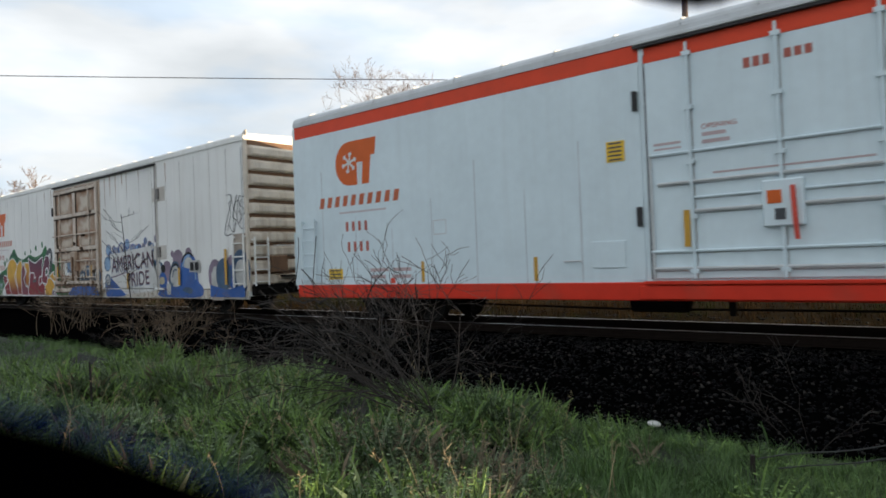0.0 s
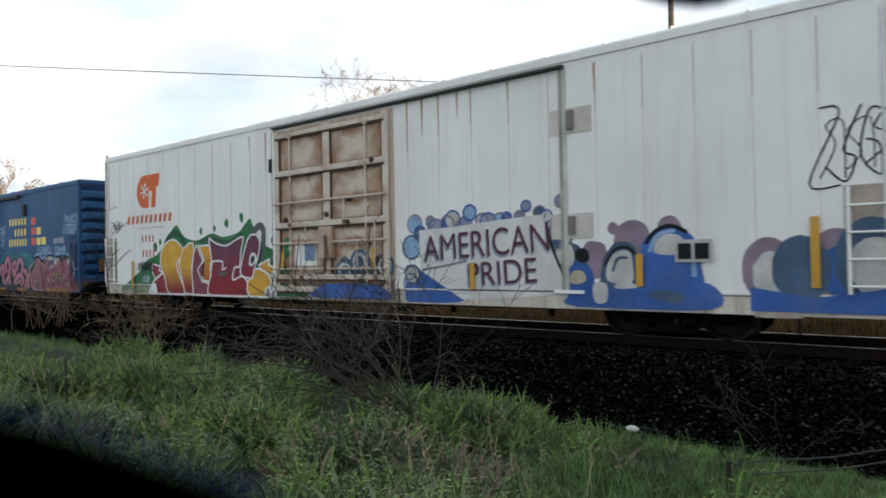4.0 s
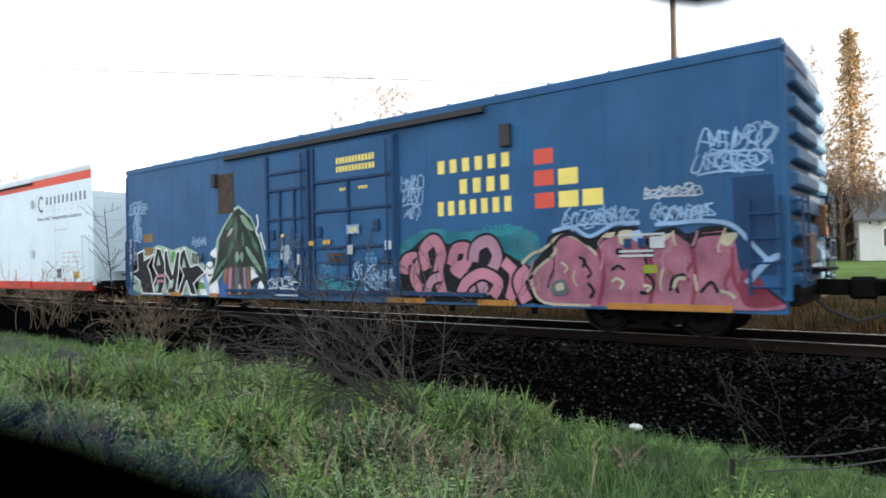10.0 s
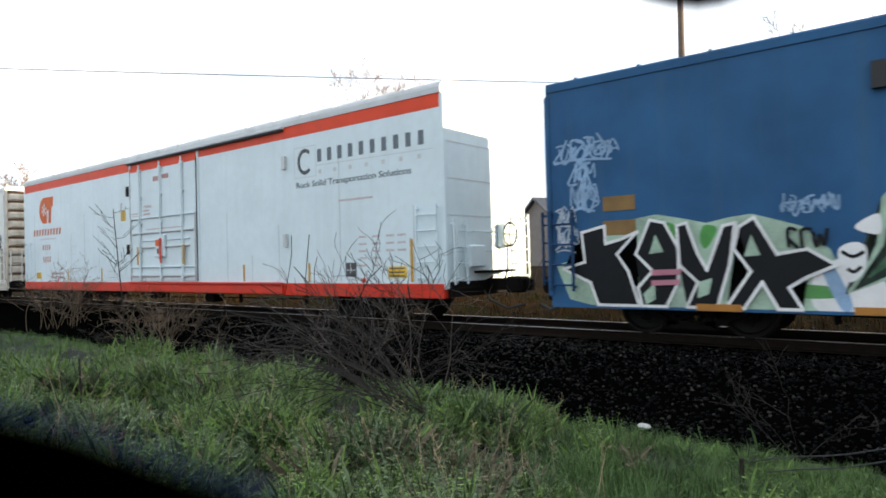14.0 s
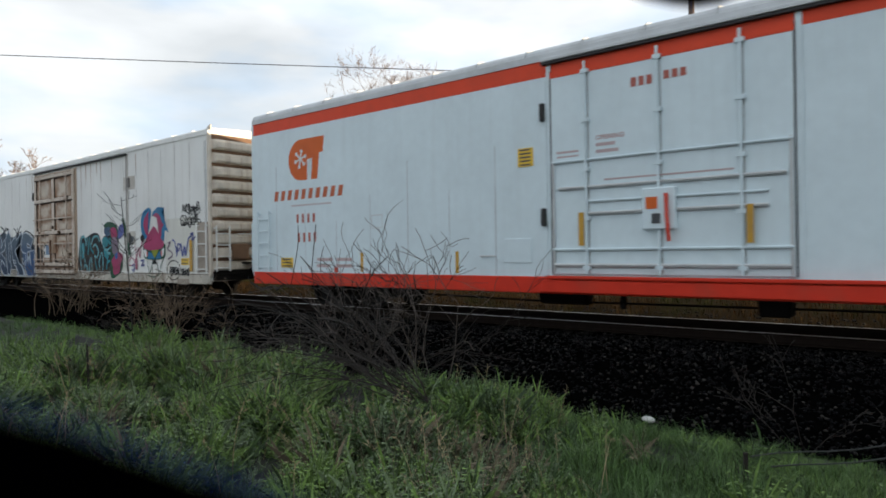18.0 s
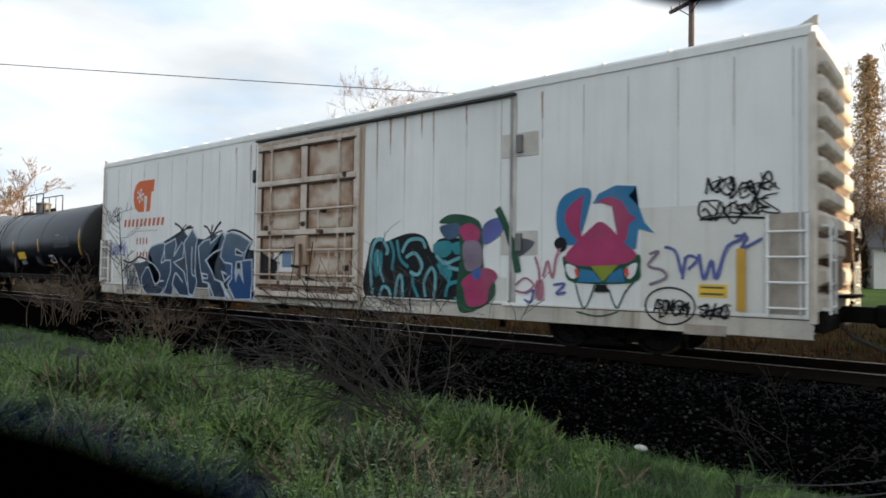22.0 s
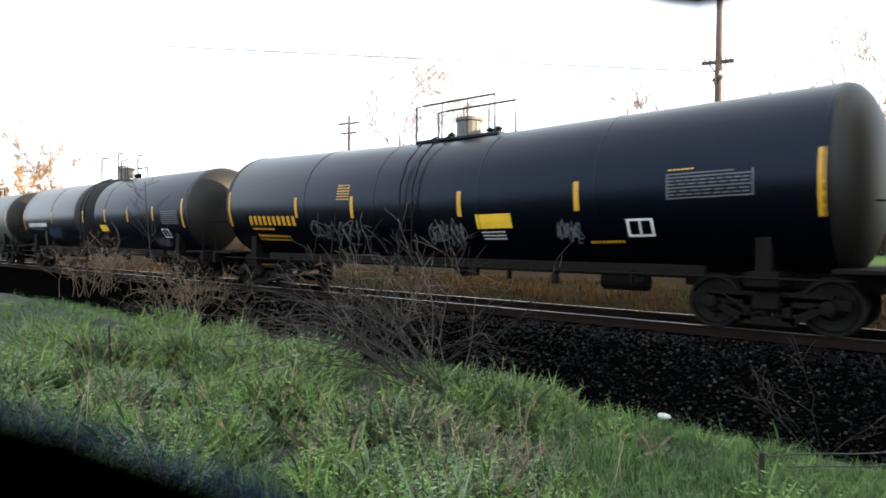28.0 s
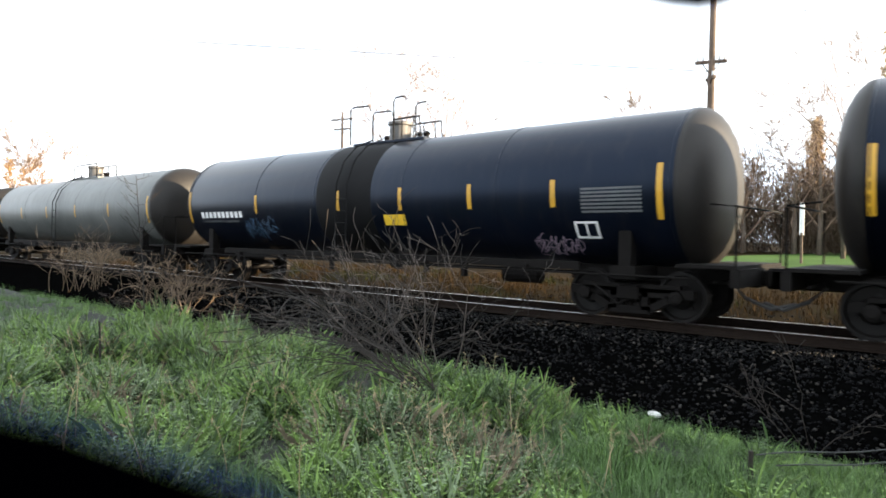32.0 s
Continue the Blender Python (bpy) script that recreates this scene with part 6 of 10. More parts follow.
    shape(c, "hole", G_DKGREEN, 13, [(-3.15, 1.51), (-3.11, 1.63), (-3.01, 1.68), (-2.96, 1.60), (-3.00, 1.50), (-3.09, 1.46)])
    shape(c, "toe", G_PURPLE, 11, [(-2.53, 0.56), (-2.48, 0.78), (-2.35, 0.80), (-2.31, 0.56)], G_WHITE)
    shape(c, "toe", G_PURPLE, 11, [(-2.29, 0.56), (-2.24, 0.76), (-2.14, 0.76), (-2.12, 0.57)], G_WHITE)
    shape(c, "toe", G_PURPLE, 11, [(-2.10, 0.57), (-2.06, 0.70), (-1.97, 0.70), (-1.94, 0.56)], G_WHITE)
    shape(c, "toe", G_WHITE, 11, [(-8.49, 0.57), (-8.36, 0.83), (-8.15, 0.89), (-8.03, 0.58)])


def art_e(c):
    shape(c, "graffiti_cloud", G_NAVY, 1, [(-9.17, 1.57), (-8.60, 1.61), (-8.22, 1.68), (-7.85, 2.14), (-7.31, 2.25), (-6.79, 2.38), (-6.46, 2.51), (-6.05, 2.65), (-5.66, 2.41), (-5.06, 2.15), (-4.77, 2.32), (-4.36, 2.48), (-3.96, 2.41), (-3.57, 2.28), (-3.08, 2.16), (-2.49, 1.99), (-2.11, 1.94), (-1.94, 1.78), (-1.93, 1.38), (-2.10, 1.03), (-2.26, 0.87), (-2.37, 0.56), (-8.58, 0.54), (-8.75, 0.99)], soft=False)
    line(c, "paint_spray", G_BLACK, 1, 0.07, [(-5.97, 2.59), (-6.26, 2.77), (-6.53, 2.87)])
    line(c, "paint_spray", G_BLACK, 1, 0.05, [(-5.97, 2.59), (-5.79, 2.72), (-5.54, 2.76)])
    line(c, "paint_spray", G_BLACK, 1, 0.05, [(-6.05, 2.61), (-5.97, 2.73), (-5.82, 2.80)])
    line(c, "paint_spray", G_BLACK, 1, 0.06, [(-4.43, 2.46), (-4.61, 2.66), (-4.83, 2.73)])
    line(c, "paint_spray", G_BLACK, 1, 0.07, [(-4.38, 2.46), (-4.39, 2.61), (-4.33, 2.75)])
    line(c, "paint_spray", G_BLACK, 1, 0.08, [(-4.33, 2.45), (-4.12, 2.67), (-3.91, 2.82)])
    line(c, "paint_spray", G_BLACK, 1, 0.05, [(-4.25, 2.45), (-4.02, 2.53), (-3.83, 2.55)])
    line(c, "paint_spray", G_BLACK, 1, 0.06, [(-8.22, 1.68), (-8.81, 1.79), (-9.42, 1.61), (-9.96, 1.68)])
    shape(c, "graffiti_letter", F_ESLA, 3, [(-8.18, 1.68), (-8.09, 2.05), (-7.67, 2.21), (-7.13, 2.23), (-7.16, 1.94), (-7.29, 1.60), (-6.91, 1.68), (-6.84, 1.30), (-7.02, 0.91), (-7.41, 0.54), (-8.29, 0.59), (-8.59, 1.00), (-8.44, 1.27), (-8.13, 1.44), (-7.64, 0.87), (-7.36, 1.19), (-7.76, 1.52)], G_PALE)
    shape(c, "graffiti_letter", F_ESLA, 5, [(-7.09, 2.19), (-6.45, 2.37), (-6.37, 2.15), (-6.51, 1.81), (-6.03, 2.25), (-5.90, 2.14), (-5.96, 1.75), (-6.51, 1.61), (-5.87, 1.32), (-5.70, 0.96), (-5.38, 0.56), (-6.10, 0.58), (-6.51, 0.87), (-6.55, 0.55), (-7.10, 0.58), (-6.68, 1.30), (-6.69, 1.68), (-7.08, 1.68)], G_PALE, soft=False)
    shape(c, "graffiti_letter", F_ESLA, 7, [(-5.89, 2.23), (-5.42, 2.64), (-5.12, 2.33), (-5.20, 2.13), (-5.22, 1.33), (-5.10, 0.98), (-5.30, 0.59), (-5.55, 0.64), (-5.67, 1.32), (-5.80, 1.80)], G_PALE, soft=False)
    shape(c, "graffiti_letter", F_ESLA, 9, [(-5.05, 2.09), (-4.77, 2.26), (-4.42, 2.32), (-4.37, 2.19), (-3.75, 2.52), (-3.62, 2.34), (-3.82, 2.01), (-4.21, 1.91), (-4.62, 1.68), (-4.27, 1.34), (-4.12, 1.12), (-3.68, 1.03), (-3.52, 0.58), (-4.33, 0.59), (-4.47, 1.00), (-4.75, 1.04), (-4.87, 1.33), (-4.98, 1.68)], G_PALE, soft=False)
    shape(c, "graffiti_letter", F_EBLU, 11, [(-3.70, 2.18), (-3.57, 2.45), (-3.32, 2.50), (-2.84, 2.40), (-2.35, 2.20), (-2.61, 1.91), (-2.67, 1.68), (-2.26, 1.70), (-2.23, 1.07), (-2.30, 0.59), (-3.06, 0.56), (-3.43, 0.98), (-3.23, 1.15), (-3.24, 1.58), (-3.62, 1.62), (-3.82, 1.79)], G_PALE, soft=False)
    shape(c, "inner_cut", G_BLACK, 12.5, [(-3.05, 2.02), (-2.70, 1.89), (-2.72, 1.81), (-3.06, 1.85)], G_PALE, soft=False)
    shape(c, "inner_cut", G_PALE, 12.5, [(-3.04, 1.66), (-2.74, 1.68), (-2.62, 1.01), (-2.88, 1.33), (-3.03, 1.05), (-3.09, 1.36)], soft=False)
    shape(c, "inner_cut", G_BLACK, 13, [(-2.98, 1.61), (-2.81, 1.62), (-2.79, 1.45), (-2.97, 1.43)], soft=False)
    shape(c, "inner_cut", G_BLACK, 10.5, [(-3.74, 1.35), (-3.33, 1.23), (-3.58, 1.07)], G_PALE, soft=False)
    shape(c, "inner_cut", G_BLACK, 10.5, [(-4.78, 1.28), (-4.48, 1.25), (-4.50, 1.14), (-4.75, 1.15)], G_PALE, soft=False)
    line(c, "inner_line", G_PALE, 8.5, 0.06, [(-5.41, 2.10), (-5.40, 1.33), (-5.22, 1.19)])
    line(c, "inner_line", G_PALE, 6.5, 0.06, [(-6.56, 0.87), (-6.40, 1.25), (-6.19, 1.19), (-5.91, 0.98)])
    line(c, "inner_line", G_PALE, 12.5, 0.10, [(-3.74, 1.02), (-3.45, 0.71), (-3.28, 0.56)])
    line(c, "inner_line", G_PALE, 10.5, 0.08, [(-4.43, 1.00), (-4.27, 0.78), (-4.13, 0.59)])
    line(c, "inner_line", G_PALE, 4.5, 0.05, [(-7.64, 0.89), (-7.25, 1.01), (-6.97, 0.97)])
    line(c, "dark_edge", G_BLACK, 2, 0.06, [(-7.13, 2.27), (-6.45, 2.42), (-5.89, 2.66), (-5.42, 2.70)])
    line(c, "dark_edge", G_BLACK, 2, 0.06, [(-3.57, 2.51), (-3.26, 2.56), (-2.79, 2.46), (-2.30, 2.24)])


def art_e2(c):
    shape(c, "graffiti_cloud", G_BLACK, 1, [(2.29, 1.84), (2.47, 2.21), (2.84, 2.12), (3.19, 2.22), (3.64, 2.30), (4.04, 2.20), (4.27, 1.85), (4.42, 2.14), (5.07, 2.13), (5.28, 1.70), (5.20, 1.23), (5.15, 0.78), (2.35, 0.75)])
    line(c, "teal_line", G_TEALP, 2, 0.07, [(2.46, 0.84), (2.37, 1.57), (2.47, 2.07), (2.71, 2.18), (2.91, 1.96), (2.88, 1.81)])
    line(c, "teal_line", G_TEAL, 2.2, 0.06, [(2.98, 2.16), (3.11, 1.86), (3.06, 1.47)])
    line(c, "teal_line", G_TEALP, 2.4, 0.05, [(2.82, 1.18), (2.65, 1.55), (2.58, 1.94)])
    line(c, "teal_line", G_TEAL, 2.6, 0.06, [(3.21, 2.15), (3.32, 1.73), (3.57, 1.53)])
    line(c, "teal_line", G_TEALP, 2.8, 0.06, [(3.37, 1.86), (3.57, 2.13), (3.94, 2.15), (4.07, 1.95)])
    line(c, "teal_line", G_TEALP, 3.0, 0.06, [(3.49, 1.75), (3.75, 1.85), (3.97, 1.60), (3.86, 1.38), (3.62, 1.43)])
    line(c, "teal_line", G_TEALP, 3.2, 0.06, [(3.17, 0.85), (3.25, 1.27), (3.37, 1.32), (3.41, 0.86)])
    line(c, "teal_line", G_TEAL, 3.4, 0.06, [(3.87, 0.87), (3.71, 1.18), (3.72, 1.35)])
    line(c, "teal_line", G_TEALP, 3.6, 0.06, [(4.09, 0.89), (4.04, 1.21), (4.24, 1.53), (4.36, 1.34), (4.32, 0.82)])
    line(c, "teal_line", G_TEALP, 3.8, 0.06, [(4.37, 1.80), (4.65, 1.63), (5.10, 1.76), (5.02, 1.51), (4.70, 1.56)])
    line(c, "teal_line", G_TEAL, 4.0, 0.06, [(4.65, 0.91), (4.72, 1.16), (5.02, 1.23), (5.13, 1.00), (4.89, 0.87)])
    line(c, "teal_line", G_TEALP, 4.2, 0.06, [(2.68, 0.86), (2.79, 1.08), (2.97, 1.03), (3.04, 0.85)])
    line(c, "teal_line", G_TEAL, 4.4, 0.07, [(4.50, 1.46), (4.69, 1.32), (4.78, 1.16)])
    shape(c, "teal_patch", G_TEAL, 2, [(4.33, 2.07), (4.74, 2.10), (4.79, 1.87), (4.57, 1.75), (4.30, 1.85)])
    shape(c, "teal_patch", G_TEAL, 2, [(4.80, 2.04), (5.16, 2.08), (5.16, 1.87), (4.89, 1.82)])
    shape(c, "teal_patch", G_TEAL, 2, [(4.40, 1.63), (4.65, 1.70), (4.82, 1.44), (4.70, 1.27), (4.48, 1.44)])
    shape(c, "teal_patch", G_TEAL, 2, [(2.47, 1.84), (2.73, 1.90), (2.74, 1.51), (2.52, 1.31)])
    shape(c, "green_patch", G_DKGREEN, 5, [(4.45, 2.50), (4.76, 2.67), (5.27, 2.61), (5.56, 2.43), (5.62, 1.94), (5.54, 1.59), (5.86, 1.36), (5.93, 1.02), (5.67, 0.77), (5.05, 0.61), (4.95, 1.23), (5.14, 1.59), (5.04, 2.06), (4.91, 2.42)])
    shape(c, "blue_patch", G_SLATE, 5.5, [(4.48, 2.41), (4.96, 2.47), (5.02, 2.23), (4.67, 2.14)])
    shape(c, "pink_patch", G_PINK, 6, [(5.00, 2.36), (5.31, 2.46), (5.55, 2.26), (5.42, 2.01), (5.16, 2.08)])
    shape(c, "purple_patch", G_PURPLE, 6.4, [(5.11, 2.04), (5.54, 2.05), (5.59, 1.59), (5.20, 1.49)])
    shape(c, "pink_patch", G_PINK, 6.8, [(5.11, 1.28), (5.62, 1.54), (5.98, 1.41), (5.78, 1.11), (5.71, 0.83), (5.27, 0.74), (5.15, 1.06)])
    shape(c, "blue_patch", G_BLUE, 7.2, [(5.37, 1.47), (5.57, 1.54), (5.55, 1.33), (5.40, 1.31)])
    shape(c, "blue_patch", G_BLUEP, 5, [(5.63, 2.42), (6.03, 2.55), (6.08, 2.26), (5.64, 2.02)])
    line(c, "green_stroke", G_DKGREEN, 7, 0.15, [(5.97, 2.75), (6.21, 2.29), (6.38, 1.82), (6.47, 1.46)])
    shape(c, "grey_smudge", G_GREY, 5, [(6.29, 2.13), (6.83, 2.05), (6.55, 1.79), (6.31, 1.84)])
    line(c, "tag_line", G_ROSE, 5, 0.04, [(6.40, 1.20), (6.63, 1.35), (6.82, 1.21), (6.63, 1.07), (6.40, 1.10)])
    line(c, "tag_line", G_ROSE, 5, 0.05, [(6.85, 1.76), (6.94, 1.49), (6.95, 1.06)])
    line(c, "tag_line", G_ROSE, 5, 0.05, [(7.03, 1.38), (7.13, 1.68), (7.23, 1.36), (7.30, 1.71), (7.39, 1.92)])
    line(c, "tag_line", G_BLUEP, 5, 0.05, [(6.63, 1.05), (6.82, 1.11), (6.76, 0.89), (6.61, 0.93)])
    shape(c, "tag_patch", G_ROSE, 5, [(6.86, 1.27), (7.03, 1.30), (7.04, 0.97), (6.89, 0.95)])
    shape(c, "claw_shape", G_SKY, 3, [(8.02, 2.88), (7.87, 3.03), (7.64, 2.99), (7.42, 2.87), (7.30, 2.60), (7.33, 2.24), (7.49, 2.00), (7.72, 2.00), (7.83, 2.20)])
    shape(c, "claw_shape", G_PINK, 4, [(7.89, 2.90), (7.60, 2.72), (7.48, 2.49), (7.60, 2.21), (7.83, 2.04), (7.79, 2.31), (7.69, 2.54), (7.77, 2.73)])
    shape(c, "claw_shape", G_SKY, 3, [(8.05, 2.73), (8.16, 2.90), (8.49, 3.03), (8.87, 2.99), (8.73, 2.82), (8.91, 2.64), (9.03, 2.34), (9.19, 2.16), (8.91, 2.25), (8.87, 1.90), (8.70, 1.83), (8.60, 1.99), (8.65, 2.28), (8.54, 2.61), (8.33, 2.74)], soft=False)
    shape(c, "claw_shape", G_PINK, 4, [(8.13, 2.77), (8.38, 2.84), (8.60, 2.74), (8.75, 2.50), (8.87, 2.44), (8.71, 2.30), (8.69, 2.04), (8.55, 1.99), (8.54, 2.31), (8.49, 2.63)], soft=False)
    shape(c, "painted_body", G_PINK, 5, [(7.49, 1.75), (7.72, 2.02), (8.00, 2.27), (8.19, 2.39), (8.38, 2.29), (8.65, 2.00), (8.88, 1.80), (8.71, 1.65), (8.23, 1.59), (7.72, 1.61)])
    shape(c, "painted_rim", G_DKGREEN, 4.5, [(7.46, 1.77), (7.72, 1.68), (8.23, 1.65), (8.71, 1.69), (8.92, 1.80), (8.95, 1.59), (8.82, 1.31), (7.67, 1.29), (7.49, 1.54)])
    shape(c, "eye_white", G_WHITE, 6, [(7.52, 1.62), (7.70, 1.58), (7.77, 1.46), (7.68, 1.35), (7.56, 1.43)])
    shape(c, "eye_white", G_WHITE, 6, [(8.89, 1.65), (8.73, 1.59), (8.66, 1.47), (8.75, 1.37), (8.85, 1.45)])
    shape(c, "eye_red", GWRED, 7, [(7.70, 1.50), (7.75, 1.56), (7.79, 1.46), (7.75, 1.37)])
    shape(c, "eye_red", GWRED, 7, [(8.66, 1.51), (8.72, 1.57), (8.75, 1.47), (8.71, 1.39)])
    shape(c, "face_patch", G_SKY, 6, [(7.81, 1.54), (8.06, 1.50), (8.25, 1.30), (7.77, 1.29)], soft=False)
    shape(c, "face_patch", G_SKY, 6, [(8.30, 1.30), (8.41, 1.46), (8.62, 1.57), (8.67, 1.31)], soft=False)
    shape(c, "face_patch", G_LIME, 7, [(8.02, 1.59), (8.55, 1.61), (8.26, 1.31)], soft=False)
    shape(c, "mouth", G_BLACK, 6, [(8.13, 1.26), (8.33, 1.26), (8.37, 1.13), (8.09, 1.12)], soft=False)
    line(c, "painted_line", G_DKGREEN, 4, 0.03, [(7.70, 1.29), (7.89, 0.82), (8.11, 1.28)])
    line(c, "painted_line", G_DKGREEN, 4, 0.03, [(8.37, 1.18), (8.52, 0.85), (8.67, 1.13), (8.87, 1.37)])
    line(c, "painted_line", G_DKGREEN, 4, 0.03, [(7.73, 0.75), (8.18, 0.69), (8.55, 0.79)])
    shape(c, "paint_daub", G_BLACK, 4, [(7.26, 2.00), (7.34, 2.12), (7.50, 2.09), (7.52, 1.92), (7.39, 1.85)])
    line(c, "tag_line", G_PURPLE, 5, 0.05, [(9.11, 1.80), (9.27, 1.84), (9.09, 1.61), (9.33, 1.53), (9.39, 1.40), (9.11, 1.28)])
    line(c, "tag_line", G_BLUEP, 5, 0.05, [(9.37, 1.92), (9.56, 1.84), (9.67, 1.46), (9.72, 1.75)])
    line(c, "tag_line", G_BLUEP, 5, 0.05, [(9.67, 1.38), (9.74, 1.75), (9.91, 1.71), (9.76, 1.54)])
    line(c, "tag_line", G_BLUEP, 5, 0.06, [(9.94, 1.80), (10.02, 1.39), (10.14, 1.69), (10.21, 1.40), (10.37, 1.89), (10.57, 2.02), (10.65, 2.13)])
    line(c, "tag_line", G_BLUEP, 5, 0.05, [(10.49, 2.08), (10.67, 2.06), (10.60, 1.88), (10.90, 2.04)])
    line(c, "tag_line", G_BLUEP, 5, 0.05, [(7.25, 1.23), (7.49, 1.25), (7.32, 1.07), (7.52, 1.10)])


def art_c(c):
    shape(c, "graffiti_cloud", G_TEALD, 1, [(2.01, 0.65), (2.22, 1.68), (2.63, 1.96), (3.18, 2.12), (4.01, 2.00), (4.61, 2.04), (5.35, 2.04), (5.83, 1.84), (5.75, 1.35), (5.66, 0.71)])
    shape(c, "graffiti_back", G_BLACK, 1.6, [(2.24, 0.62), (2.28, 1.44), (2.58, 1.67), (2.89, 1.87), (3.25, 2.03), (3.54, 1.82), (3.82, 1.76), (4.11, 1.86), (4.38, 1.77), (4.66, 1.96), (4.88, 1.68), (5.25, 1.46), (5.61, 1.28), (5.81, 0.97), (5.87, 0.58)])
    shape(c, "graffiti_back", G_BLACK, 1.6, [(5.73, 0.55), (5.51, 1.10), (5.68, 1.33), (6.00, 1.63), (6.04, 1.83), (6.41, 1.95), (6.84, 1.76), (7.12, 1.85), (7.37, 1.94), (7.77, 1.93), (7.91, 1.73), (8.12, 1.87), (8.43, 1.90), (8.62, 1.78), (8.89, 1.89), (9.24, 1.87), (9.39, 1.67), (9.53, 1.25), (9.77, 0.94), (10.05, 0.61), (9.28, 0.54), (6.93, 0.54)])
    line(c, "graffiti_letter", G_ROSE, 3, 0.30, [(2.39, 1.15), (2.46, 1.44), (2.80, 1.47), (2.70, 1.06), (2.98, 0.69)])
    line(c, "graffiti_letter", G_ROSE, 3.4, 0.30, [(3.08, 1.24), (2.98, 1.64), (3.28, 1.86), (3.47, 1.57), (3.37, 1.21), (3.49, 0.70)])
    line(c, "graffiti_letter", G_ROSEL, 3.8, 0.22, [(3.43, 1.09), (3.16, 0.98), (3.02, 0.66)])
    line(c, "graffiti_letter", G_ROSE, 4.2, 0.28, [(3.73, 1.32), (3.86, 1.65), (4.18, 1.64), (4.10, 1.34), (3.81, 1.26), (4.13, 1.07), (4.32, 0.79)])
    line(c, "graffiti_letter", G_ROSEL, 4.6, 0.28, [(4.30, 1.39), (4.38, 1.69), (4.70, 1.79), (4.88, 1.50), (4.72, 1.20), (4.48, 1.07), (4.59, 0.69)])
    line(c, "graffiti_letter", G_ROSE, 5, 0.26, [(3.96, 0.73), (4.13, 0.98), (4.53, 1.15), (4.90, 0.96), (4.75, 0.69)])
    line(c, "graffiti_letter", G_ROSE, 5.4, 0.26, [(5.03, 1.39), (5.28, 1.12), (5.16, 0.63)])
    line(c, "graffiti_letter", G_ROSE, 5.8, 0.30, [(5.60, 1.23), (5.38, 0.99), (5.55, 0.60)])
    shape(c, "graffiti_letter", G_ROSED, 3, [(5.94, 0.59), (5.67, 0.94), (5.75, 1.20), (6.17, 1.53), (6.14, 1.76), (6.44, 1.85), (6.83, 1.64), (7.05, 1.34), (7.00, 0.61)], G_CREAM)
    shape(c, "graffiti_letter", G_ROSED, 4, [(6.87, 0.54), (6.98, 1.34), (7.12, 1.71), (7.40, 1.84), (7.76, 1.83), (7.94, 1.61), (7.98, 0.98), (7.94, 0.54)])
    shape(c, "graffiti_letter", G_ROSED, 5, [(7.94, 0.54), (8.02, 1.33), (8.14, 1.75), (8.43, 1.81), (8.62, 1.67), (8.71, 1.10), (8.73, 0.54)])
    shape(c, "graffiti_letter", G_ROSED, 6, [(8.70, 0.54), (8.72, 1.33), (8.81, 1.73), (9.00, 1.79), (9.23, 1.79), (9.36, 1.59), (9.43, 1.19), (9.72, 0.88), (10.05, 0.60), (9.28, 0.54)])
    line(c, "letter_gap", G_MAROON, 7, 0.07, [(7.04, 1.59), (7.14, 1.16), (7.03, 0.58)])
    line(c, "letter_gap", G_MAROON, 7.2, 0.07, [(7.88, 1.59), (8.04, 1.19), (7.97, 0.61)])
    line(c, "letter_gap", G_MAROON, 7.4, 0.07, [(8.70, 1.55), (8.74, 1.10), (8.67, 0.60)])
    line(c, "letter_gap", G_MAROON, 7.6, 0.06, [(9.32, 1.54), (9.34, 0.99), (9.61, 0.64)])
    line(c, "letter_edge", G_BLACK, 7, 0.05, [(6.14, 1.65), (6.31, 1.83), (6.58, 1.84), (6.87, 1.66), (7.15, 1.75), (7.37, 1.84), (7.73, 1.84)])
    line(c, "letter_edge", G_BLACK, 7, 0.05, [(8.10, 1.77), (8.43, 1.81), (8.64, 1.67), (8.89, 1.75), (9.21, 1.76)])
    line(c, "cream_edge", G_CREAM, 7.5, 0.06, [(5.46, 1.33), (5.68, 1.51), (5.89, 1.58), (6.14, 1.73)])
    shape(c, "cream_patch", G_CREAM, 8, [(7.46, 1.87), (7.72, 1.86), (7.61, 1.62), (7.46, 1.67)])
    shape(c, "cream_patch", G_CREAM, 8, [(7.12, 1.80), (7.37, 1.87), (7.31, 1.77)])
    shape(c, "cream_patch", G_CREAM, 8, [(9.17, 1.74), (9.40, 1.76), (9.28, 1.57), (9.15, 1.61)])
    shape(c, "cream_patch", G_CREAM, 8, [(8.10, 1.73), (8.38, 1.81), (8.25, 1.68)])
    shape(c, "grey_patch", G_GREY, 8, [(6.12, 0.97), (6.36, 1.03), (6.42, 0.77), (6.11, 0.74)])
    shape(c, "grey_patch", G_CREAM, 8.4, [(6.19, 0.93), (6.32, 0.97), (6.35, 0.85), (6.20, 0.82)])
    shape(c, "dark_slot", G_BLACK, 8, [(7.40, 1.58), (7.52, 1.55), (7.48, 1.46), (7.38, 1.48)])
    line(c, "dark_slot", G_BLACK, 8, 0.05, [(7.29, 1.19), (7.42, 1.27), (7.54, 1.19)])
    line(c, "cream_arc", G_CREAM, 8.2, 0.05, [(7.29, 0.98), (7.38, 1.05), (7.50, 0.98), (7.44, 0.86)])
    line(c, "dark_slot", G_BLACK, 8, 0.06, [(7.87, 1.19), (8.04, 0.98), (7.95, 0.82), (7.80, 0.81)])
